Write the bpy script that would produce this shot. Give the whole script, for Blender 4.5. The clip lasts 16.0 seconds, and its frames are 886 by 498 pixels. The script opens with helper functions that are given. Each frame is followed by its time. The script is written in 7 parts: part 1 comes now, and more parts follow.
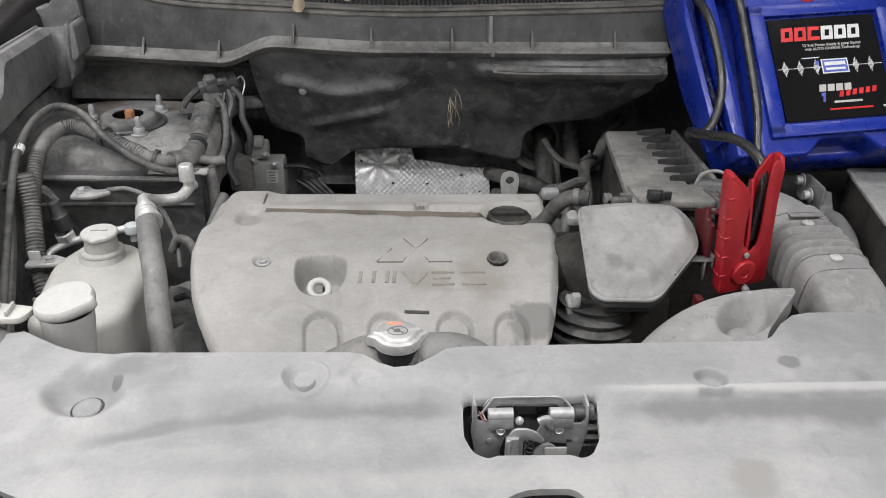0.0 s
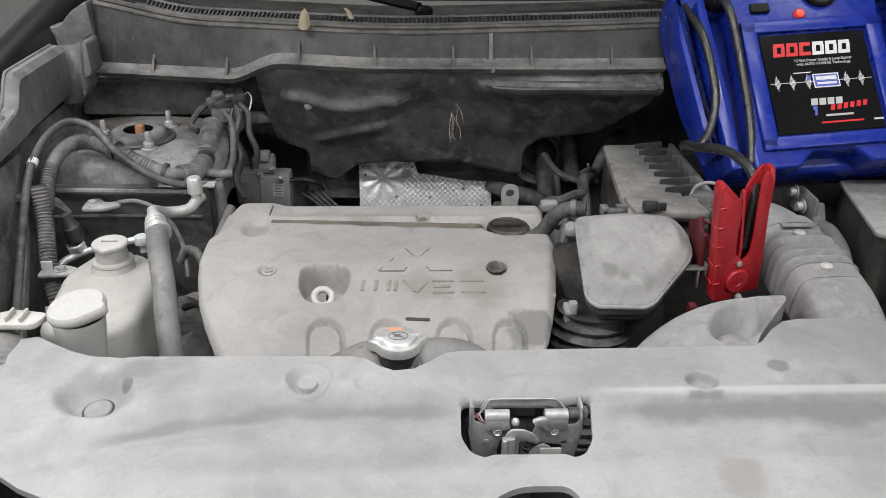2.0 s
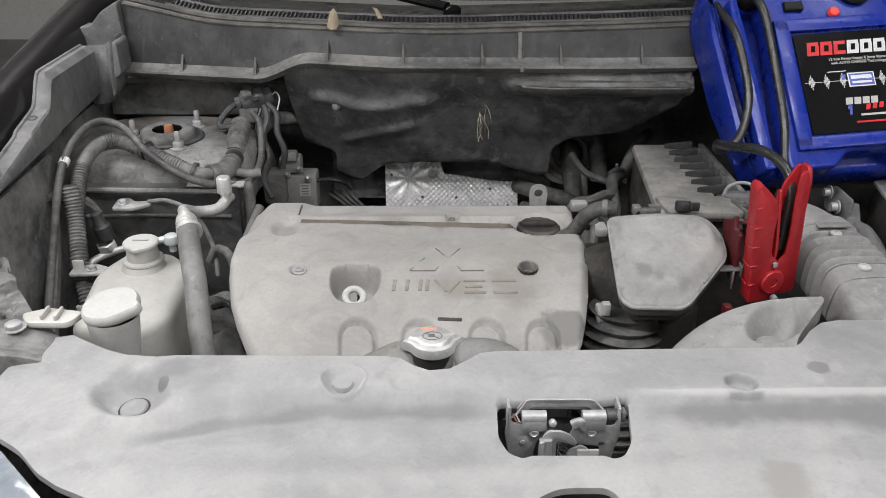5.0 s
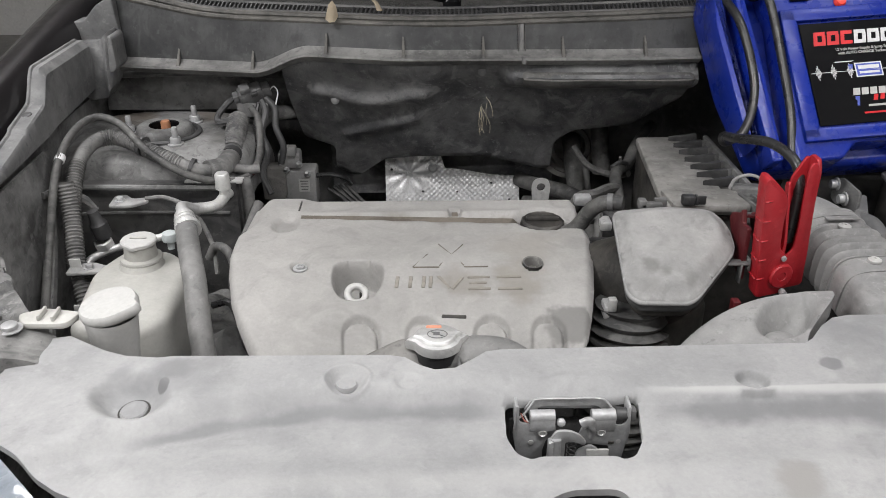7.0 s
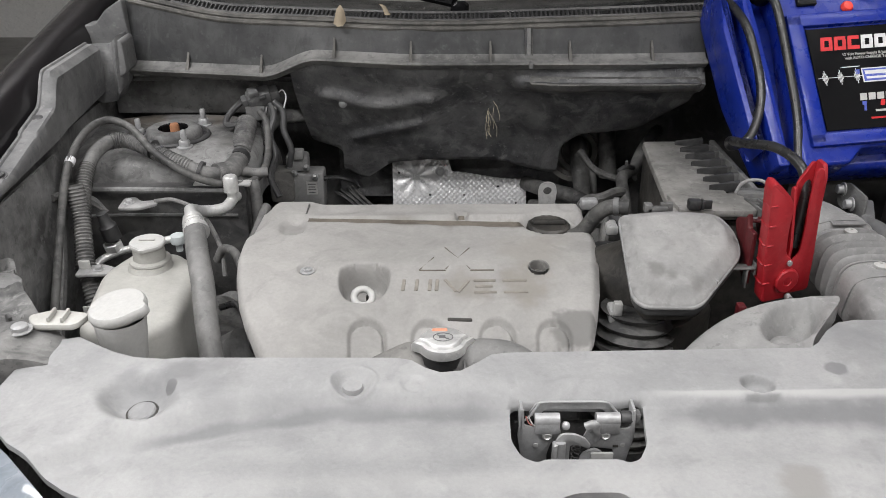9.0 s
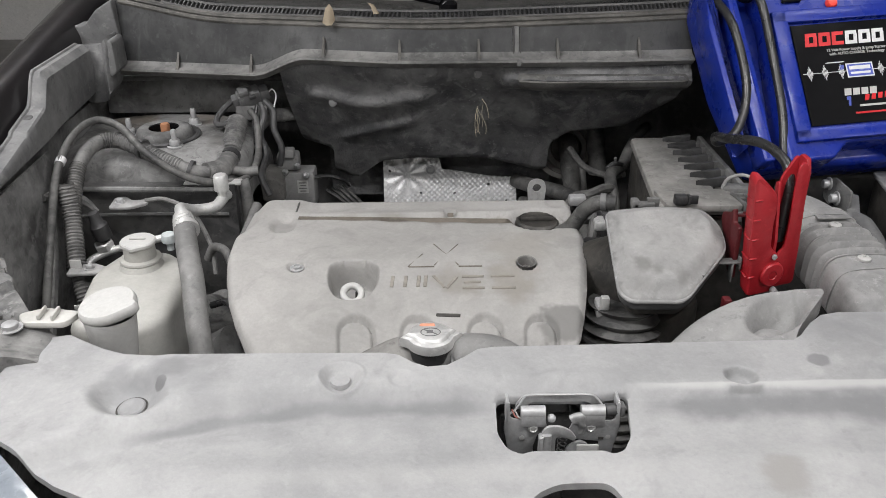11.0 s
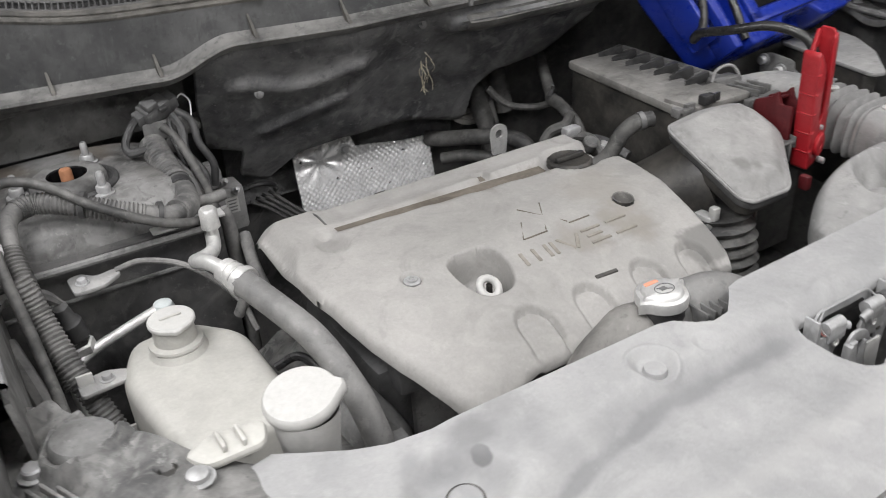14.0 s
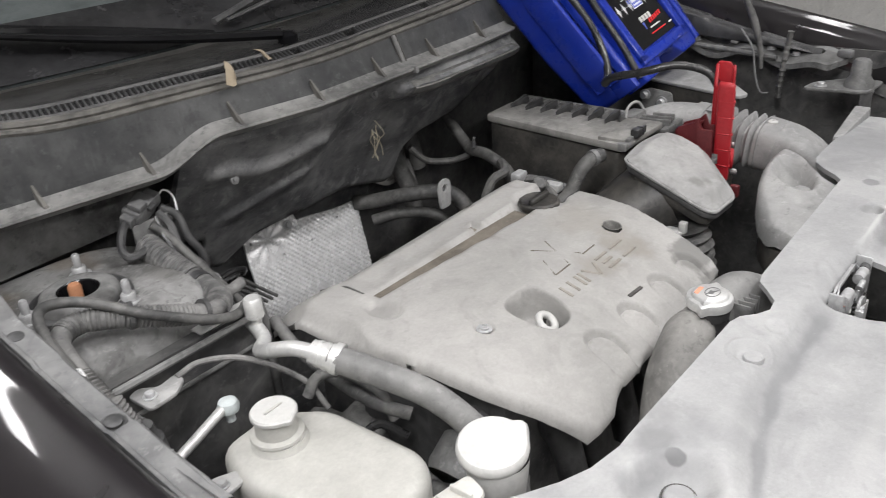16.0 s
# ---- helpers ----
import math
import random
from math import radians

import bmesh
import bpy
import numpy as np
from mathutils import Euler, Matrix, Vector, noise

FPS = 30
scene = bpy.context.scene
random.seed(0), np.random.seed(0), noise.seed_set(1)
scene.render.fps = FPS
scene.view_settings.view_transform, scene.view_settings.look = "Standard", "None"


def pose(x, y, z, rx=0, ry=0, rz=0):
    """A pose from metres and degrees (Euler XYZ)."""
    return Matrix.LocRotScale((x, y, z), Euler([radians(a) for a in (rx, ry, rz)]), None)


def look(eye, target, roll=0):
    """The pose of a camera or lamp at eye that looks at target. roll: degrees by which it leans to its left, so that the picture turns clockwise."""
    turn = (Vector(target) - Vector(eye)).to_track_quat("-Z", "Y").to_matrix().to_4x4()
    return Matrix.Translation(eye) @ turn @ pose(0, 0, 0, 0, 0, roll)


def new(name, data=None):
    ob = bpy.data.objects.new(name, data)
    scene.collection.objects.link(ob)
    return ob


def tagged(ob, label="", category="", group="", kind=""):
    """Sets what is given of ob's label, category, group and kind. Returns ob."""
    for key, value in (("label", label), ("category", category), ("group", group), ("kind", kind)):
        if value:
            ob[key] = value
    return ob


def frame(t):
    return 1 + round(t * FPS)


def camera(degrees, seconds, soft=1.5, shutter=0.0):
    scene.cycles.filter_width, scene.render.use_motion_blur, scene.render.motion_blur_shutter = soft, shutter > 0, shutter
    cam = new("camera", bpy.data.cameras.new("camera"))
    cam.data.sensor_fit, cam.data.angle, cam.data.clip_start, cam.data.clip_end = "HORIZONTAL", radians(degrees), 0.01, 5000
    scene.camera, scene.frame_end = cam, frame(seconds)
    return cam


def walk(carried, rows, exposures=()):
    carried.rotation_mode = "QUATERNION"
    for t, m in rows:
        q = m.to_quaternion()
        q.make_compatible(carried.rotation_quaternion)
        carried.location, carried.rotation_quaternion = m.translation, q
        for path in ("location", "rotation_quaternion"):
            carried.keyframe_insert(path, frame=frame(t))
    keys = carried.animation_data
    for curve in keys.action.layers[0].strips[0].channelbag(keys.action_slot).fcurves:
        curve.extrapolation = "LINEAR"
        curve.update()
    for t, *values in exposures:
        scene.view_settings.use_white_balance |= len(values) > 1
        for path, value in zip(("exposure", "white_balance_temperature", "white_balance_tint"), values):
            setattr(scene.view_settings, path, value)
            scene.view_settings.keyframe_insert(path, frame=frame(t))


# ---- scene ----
cam = camera(55.7, 16.0, soft=0.9, shutter=0.5)
PATH = [
    (0, (-0.135, -0.962, 1.549), (-0.044, 0.806, 0.618), 1.1),
    (0.5, (-0.132, -0.979, 1.554), (-0.052, 0.8, 0.643), 0.6),
    (1, (-0.137, -0.981, 1.549), (-0.046, 0.797, 0.636), 0.8),
    (1.5, (-0.136, -0.993, 1.555), (-0.073, 0.795, 0.662), 0.6),
    (2, (-0.127, -0.998, 1.554), (-0.052, 0.79, 0.66), 0.8),
    (2.5, (-0.119, -1.004, 1.558), (-0.059, 0.786, 0.669), 0.3),
    (3, (-0.122, -1.009, 1.559), (-0.083, 0.785, 0.675), -0.3),
    (3.5, (-0.142, -1.001, 1.553), (-0.107, 0.788, 0.661), 0.5),
    (4, (-0.151, -1.0, 1.552), (-0.121, 0.794, 0.67), 0.6),
    (6.5, (-0.15, -0.976, 1.543), (-0.096, 0.806, 0.637), 0.1),
    (7, (-0.159, -0.973, 1.543), (-0.114, 0.81, 0.638), 0.1),
    (7.5, (-0.162, -0.972, 1.546), (-0.123, 0.809, 0.637), 0.3),
    (8, (-0.163, -0.978, 1.55), (-0.136, 0.809, 0.652), -0.0),
    (8.5, (-0.161, -0.977, 1.547), (-0.135, 0.809, 0.648), 0.1),
    (11, (-0.146, -0.989, 1.546), (-0.11, 0.797, 0.647), -0.2),
    (11.5, (-0.15, -0.99, 1.546), (-0.11, 0.797, 0.648), 0.1),
    (12, (-0.152, -0.987, 1.544), (-0.088, 0.796, 0.64), 0.3),
    (12.5, (-0.23, -0.973, 1.538), (-0.078, 0.781, 0.59), -2.1),
    (12.7, (-0.287, -0.947, 1.534), (0.011, 0.770, 0.553), -1.6),
    (13, (-0.357, -0.866, 1.521), (0.053, 0.821, 0.527), -3.5),
    (13.2, (-0.434, -0.780, 1.504), (0.085, 0.898, 0.547), -3.8),
    (13.5, (-0.547, -0.662, 1.491), (0.095, 0.949, 0.494), -1.9),
    (14, (-0.738, -0.66, 1.503), (0.129, 0.842, 0.507), -4.0),
    (14.5, (-0.838, -0.575, 1.517), (0.218, 0.83, 0.563), -2.4),
    (15, (-0.949, -0.504, 1.526), (0.27, 0.777, 0.591), -3.8),
    (15.5, (-1.078, -0.462, 1.556), (0.213, 0.75, 0.626), -4.2),
    (16, (-1.065, -0.452, 1.558), (0.284, 0.705, 0.64), -4.4),
]
walk(cam, [(t, look(eye, target, roll)) for t, eye, target, roll in PATH], [(0, 0.10), (12, 0.10), (12.5, 0.08), (13, -0.02), (13.5, 0.1), (14, 0.2), (14.5, 0.13), (15, 0.32), (15.5, 0.24), (16, 0.34)])

# ---- world and lamps ----
world = bpy.data.worlds.new("garage_air")
scene.world = world
world.use_nodes = True
world.node_tree.nodes["Background"].inputs[0].default_value = (0.8, 0.83, 0.87, 1)
world.node_tree.nodes["Background"].inputs[1].default_value = 0.10


def area_lamp(name, eye, target, sx, sy, watts, colour=(1, 1, 1)):
    data = bpy.data.lights.new(name, "AREA")
    data.shape, data.size, data.size_y, data.energy, data.color = "RECTANGLE", sx, sy, watts, colour
    ob = new(name, data)
    ob.matrix_world = look(eye, target)
    return ob


# rows of assumed, unseen fluorescent tubes under the workshop ceiling; the last two are added fill
TUBES = [(-1.60, -0.55, 2.75), (0.30, -0.90, 2.75), (-1.30, 0.40, 2.75), (0.80, 0.10, 2.75), (-1.15, 1.45, 2.75), (-2.50, -2.30, 2.75), (2.30, -2.20, 2.75)]
WATTS = (38, 22, 14, 9, 12, 30, 30)
for (tx, ty, tz), watts in zip(TUBES, WATTS):
    area_lamp("unseen_tube_lamp", (tx, ty, tz - 0.06), (tx, ty, 0), 1.25, 0.14, watts, (0.99, 0.975, 0.985))


# ---- mesh helpers ----
ROOT = {}


def thing(name, base, label, category, group="", kind=""):
    ob = new(name)
    ob.location = base
    ob.empty_display_size = 0.02
    ROOT[ob] = Vector(base)
    return tagged(ob, label, category, group, kind)


def part(name, bm, mat, parent=None, label="", flat=False, angle=40):
    """One mesh object, given in world places, under a thing or a part."""
    base = ROOT[parent] if parent else Vector((0, 0, 0))
    bmesh.ops.translate(bm, verts=bm.verts, vec=-base)
    bm.normal_update()
    me = bpy.data.meshes.new(name)
    bm.to_mesh(me)
    bm.free()
    me.materials.append(mat)
    if not flat:
        for p in me.polygons:
            p.use_smooth = True
        me.set_sharp_from_angle(angle=radians(angle))
    ob = new(name, me)
    if parent:
        ob.parent = parent
        ROOT[ob] = base
        if label:
            ob["label"] = label
    return ob


def solo(name, bm, mat, base, label, category, group="", kind="", flat=False):
    """A thing that is one mesh, with its origin at its base."""
    bmesh.ops.translate(bm, verts=bm.verts, vec=-Vector(base))
    ob = part(name, bm, mat, None, "", flat)
    ob.location = base
    ROOT[ob] = Vector(base)
    return tagged(ob, label, category, group, kind)


def join(*bms):
    out = bms[0]
    for b in bms[1:]:
        me = bpy.data.meshes.new("joint")
        b.to_mesh(me)
        out.from_mesh(me)
        bpy.data.meshes.remove(me)
        b.free()
    return out


def moved(bm, m):
    bmesh.ops.transform(bm, matrix=m, verts=bm.verts)
    return bm


def box(sx, sy, sz, at=(0, 0, 0), bevel=0.0, seg=2, m=None):
    bm = bmesh.new()
    bmesh.ops.create_cube(bm, size=1)
    bmesh.ops.scale(bm, vec=(sx, sy, sz), verts=bm.verts)
    if bevel:
        bmesh.ops.bevel(bm, geom=bm.edges[:], offset=bevel, segments=seg, profile=0.5, affect="EDGES")
    bmesh.ops.translate(bm, verts=bm.verts, vec=at)
    return moved(bm, m) if m else bm


def prism(outline, h, bevel=0.0, m=None, seg=2, taper=1.0, z0=0.0):
    """An outline in xy, raised from z0 by h, with rounded rims."""
    bm = bmesh.new()
    cx = sum(p[0] for p in outline) / len(outline)
    cy = sum(p[1] for p in outline) / len(outline)
    low = [bm.verts.new((x, y, z0)) for x, y in outline]
    top = [bm.verts.new((cx + (x - cx) * taper, cy + (y - cy) * taper, z0 + h)) for x, y in outline]
    n = len(outline)
    bm.faces.new(low[::-1])
    bm.faces.new(top)
    for i in range(n):
        bm.faces.new((low[i], low[(i + 1) % n], top[(i + 1) % n], top[i]))
    bmesh.ops.recalc_face_normals(bm, faces=bm.faces)
    if bevel:
        rim = [e for e in bm.edges if abs(e.verts[0].co.z - e.verts[1].co.z) < 1e-6]
        bmesh.ops.bevel(bm, geom=rim, offset=bevel, segments=seg, profile=0.5, affect="EDGES")
    return moved(bm, m) if m else bm


def rounded(pts, r, seg=4):
    """A closed outline with its corners rounded."""
    out, n = [], len(pts)
    for i in range(n):
        a, b, c = Vector(pts[i - 1]), Vector(pts[i]), Vector(pts[(i + 1) % n])
        u, v = (a - b), (c - b)
        k = min(r, u.length * 0.45, v.length * 0.45)
        p, q = b + u.normalized() * k, b + v.normalized() * k
        for s in range(seg + 1):
            f = s / seg
            w = p * (1 - f) ** 2 + b * 2 * f * (1 - f) + q * f * f
            out.append((w.x, w.y))
    return out


def ring_of(r, n=24, cx=0.0, cy=0.0, sx=1.0, sy=1.0):
    return [(cx + r * sx * math.cos(2 * math.pi * i / n), cy + r * sy * math.sin(2 * math.pi * i / n)) for i in range(n)]


def lathe(profile, seg=24, m=None, wave=None):
    """A turned shape: (radius, height) from bottom to top round z."""
    bm = bmesh.new()
    rows = []
    for r, z in profile:
        if r < 1e-6:
            rows.append([bm.verts.new((0, 0, z))])
        else:
            row = []
            for i in range(seg):
                a = 2 * math.pi * i / seg
                k = wave(a, z) if wave else 1.0
                row.append(bm.verts.new((r * k * math.cos(a), r * k * math.sin(a), z)))
            rows.append(row)
    for a, b in zip(rows[:-1], rows[1:]):
        for i in range(seg):
            j = (i + 1) % seg
            if len(a) == 1 and len(b) == 1:
                continue
            if len(a) == 1:
                bm.faces.new((a[0], b[j], b[i]))
            elif len(b) == 1:
                bm.faces.new((a[i], a[j], b[0]))
            else:
                bm.faces.new((a[i], a[j], b[j], b[i]))
    bmesh.ops.recalc_face_normals(bm, faces=bm.faces)
    return moved(bm, m) if m else bm


def spline(pts, n=8):
    """A smooth line through the points."""
    P = [Vector(p) for p in pts]
    P = [P[0] * 2 - P[1]] + P + [P[-1] * 2 - P[-2]]
    out = []
    for i in range(1, len(P) - 2):
        for s in range(n):
            f = s / n
            a, b, c, d = P[i - 1], P[i], P[i + 1], P[i + 2]
            out.append(0.5 * (2 * b + (c - a) * f + (2 * a - 5 * b + 4 * c - d) * f * f + (3 * b - a - 3 * c + d) * f ** 3))
    return out + [P[-2]]


def tube(pts, r, seg=10, n=8, ribs=0.0, amp=0.0, smooth=True, flat=1.0, ends=True):
    """A hose or a wire along the points; r: one radius, or one for each point; ribs: the pitch of its corrugation."""
    rs = list(r) if isinstance(r, (list, tuple)) else [r] * len(pts)
    line = spline(pts, n) if smooth else [Vector(p) for p in pts]
    m = n if smooth else 1
    rad = []
    for i in range(len(line)):
        k = min(i / m, len(rs) - 1)
        a = min(int(k), len(rs) - 2)
        f = k - a
        f = f * f * (3 - 2 * f)
        rad.append(rs[a] * (1 - f) + rs[a + 1] * f)
    if ribs:
        fine, fr, run, total = [], [], 0.0, 0.0
        for i in range(len(line) - 1):
            d = (line[i + 1] - line[i]).length
            k = max(1, int(d / (ribs / 4)))
            for s in range(k):
                f = s / k
                fine.append(line[i].lerp(line[i + 1], f))
                ph = (total + d * f) / ribs
                fr.append((rad[i] * (1 - f) + rad[i + 1] * f) + amp * math.copysign(abs(math.cos(2 * math.pi * ph)) ** 0.6, math.cos(2 * math.pi * ph)))
            total += d
        line, rad = fine + [line[-1]], fr + [rad[-1]]
    bm = bmesh.new()
    rows, up = [], None
    for i, p in enumerate(line):
        t = (line[min(i + 1, len(line) - 1)] - line[max(i - 1, 0)]).normalized()
        if up is None:
            up = t.orthogonal().normalized() if abs(t.z) > 0.95 else Vector((0, 0, 1))
        side = t.cross(up).normalized()
        up = side.cross(t).normalized()
        rows.append([bm.verts.new(p + rad[i] * (math.cos(a) * side + flat * math.sin(a) * up)) for a in (2 * math.pi * k / seg for k in range(seg))])
    for a, b in zip(rows[:-1], rows[1:]):
        for i in range(seg):
            bm.faces.new((a[i], a[(i + 1) % seg], b[(i + 1) % seg], b[i]))
    if ends:
        bm.faces.new(rows[0][::-1])
        bm.faces.new(rows[-1])
    bmesh.ops.recalc_face_normals(bm, faces=bm.faces)
    return bm


def duct(pts, w, h, power=4.0, seg=32, n=8, ribs=0.0, amp=0.0, lean=(0, 0, 1)):
    """A hose of rounded rectangular section along the points; w, h: half width and half height for each point; ribs: pitch of its folds."""
    line = spline(pts, n)

    def along(v, k):
        a = min(int(k), len(v) - 2)
        f = k - a
        return v[a] * (1 - f) + v[a + 1] * f

    rows, total = [], 0.0
    fine = []
    for i in range(len(line) - 1):
        d = (line[i + 1] - line[i]).length
        k = max(1, int(d / (ribs / 6))) if ribs else 1
        for q in range(k):
            f = q / k
            fine.append((line[i].lerp(line[i + 1], f), (i + f) / n, total + d * f))
        total += d
    fine.append((line[-1], (len(line) - 1) / n, total))
    bm = bmesh.new()
    for i, (p, k, run) in enumerate(fine):
        t = (fine[min(i + 1, len(fine) - 1)][0] - fine[max(i - 1, 0)][0]).normalized()
        side = t.cross(Vector(lean)).normalized()
        up = side.cross(t).normalized()
        swell = amp * math.copysign(abs(math.cos(2 * math.pi * run / ribs)) ** 0.7, math.cos(2 * math.pi * run / ribs)) if ribs else 0.0
        a, b = along(w, k) + swell, along(h, k) + swell
        row = []
        for j in range(seg):
            c, z = math.cos(2 * math.pi * j / seg), math.sin(2 * math.pi * j / seg)
            row.append(bm.verts.new(p + math.copysign(abs(c) ** (2 / power), c) * a * side + math.copysign(abs(z) ** (2 / power), z) * b * up))
        rows.append(row)
    for a, b in zip(rows[:-1], rows[1:]):
        for j in range(seg):
            bm.faces.new((a[j], a[(j + 1) % seg], b[(j + 1) % seg], b[j]))
    bm.faces.new(rows[0][::-1])
    bm.faces.new(rows[-1])
    bmesh.ops.recalc_face_normals(bm, faces=bm.faces)
    return bm


def inside(p, poly):
    c, n = False, len(poly)
    for i in range(n):
        a, b = poly[i - 1], poly[i]
        if (a[1] > p[1]) != (b[1] > p[1]) and p[0] < (b[0] - a[0]) * (p[1] - a[1]) / (b[1] - a[1]) + a[0]:
            c = not c
    return c


def sheet(outline, fn, step, holes=(), thick=0.004, back=(0, 0, -1), rims=True, dens=()):
    """A moulded sheet: an outline with holes in two coordinates, laid into space by fn, with turned rims of the given thickness.
    dens: round patches (x, y, radius, step) with a finer mesh."""
    from mathutils.geometry import delaunay_2d_cdt

    def dense(poly):
        out = []
        for i in range(len(poly)):
            a, b = Vector(poly[i]), Vector(poly[(i + 1) % len(poly)])
            k = max(1, round((b - a).length / step))
            out += [tuple(a.lerp(b, s / k)) for s in range(k)]
        return out

    loops = [dense(outline)] + [dense(h) for h in holes]
    pts, edges = [], []
    for lo in loops:
        k = len(pts)
        pts += lo
        edges += [(k + i, k + (i + 1) % len(lo)) for i in range(len(lo))]
    xs, ys = [p[0] for p in loops[0]], [p[1] for p in loops[0]]
    nx, ny = int((max(xs) - min(xs)) / step), int((max(ys) - min(ys)) / step)
    rim = np.array(pts)
    for j in range(1, ny + 1):
        for i in range(1, nx + 1):
            p = (min(xs) + (i - 0.5 * (j % 2)) * step, min(ys) + j * step * 0.95)
            if any((p[0] - a) ** 2 + (p[1] - b) ** 2 < (r + 0.4 * step) ** 2 for a, b, r, _ in dens):
                continue
            if inside(p, loops[0]) and not any(inside(p, h) for h in loops[1:]) and ((rim - p) ** 2).sum(1).min() > (0.55 * step) ** 2:
                pts.append(p)
    for k, (a, b, r, st) in enumerate(dens):
        m = int(r / st)
        for j in range(-m, m + 1):
            for i in range(-m, m + 1):
                p = (a + (i + 0.5 * (j % 2)) * st, b + j * st * 0.95)
                if (p[0] - a) ** 2 + (p[1] - b) ** 2 > r * r or any((p[0] - a2) ** 2 + (p[1] - b2) ** 2 < r2 * r2 for a2, b2, r2, _ in dens[:k]):
                    continue
                if inside(p, loops[0]) and not any(inside(p, h) for h in loops[1:]) and ((rim - p) ** 2).sum(1).min() > (0.55 * st) ** 2:
                    pts.append(p)
    vs, _, fs, *_ = delaunay_2d_cdt([Vector(p) for p in pts], edges, [], 0, 1e-6)
    bm = bmesh.new()
    verts = [bm.verts.new(fn(v.x, v.y)) for v in vs]
    for f in fs:
        c = sum((Vector(vs[i]) for i in f), Vector((0, 0))) / len(f)
        if inside(c, loops[0]) and not any(inside(c, h) for h in loops[1:]):
            bm.faces.new([verts[i] for i in f])
    for v in [v for v in bm.verts if not v.link_faces]:
        bm.verts.remove(v)
    bmesh.ops.recalc_face_normals(bm, faces=bm.faces)
    b = Vector(back)
    if sum((f.normal.dot(b) for f in bm.faces)) > 0:
        bmesh.ops.reverse_faces(bm, faces=bm.faces)
    if rims:
        e = [x for x in bm.edges if x.is_boundary]
        g = bmesh.ops.extrude_edge_only(bm, edges=e)["geom"]
        bmesh.ops.translate(bm, verts=[v for v in g if isinstance(v, bmesh.types.BMVert)], vec=b * thick)
    return bm


def bump(d, a, b):
    """1 below a, 0 past b, smooth between."""
    f = min(1.0, max(0.0, (d - a) / (b - a)))
    return 1 - f * f * (3 - 2 * f)


def at(x, y, z, rx=0, ry=0, rz=0):
    return pose(x, y, z, rx, ry, rz)


def hexbolt(r, h, m, flange=True):
    prof = [(0, 0), (r * 1.5, 0), (r * 1.5, h * 0.18), (r, h * 0.22)] if flange else [(0, 0), (r, 0)]
    return lathe(prof + [(r, h * 0.85), (r * 0.85, h), (0, h)], 6 if not flange else 12, m)


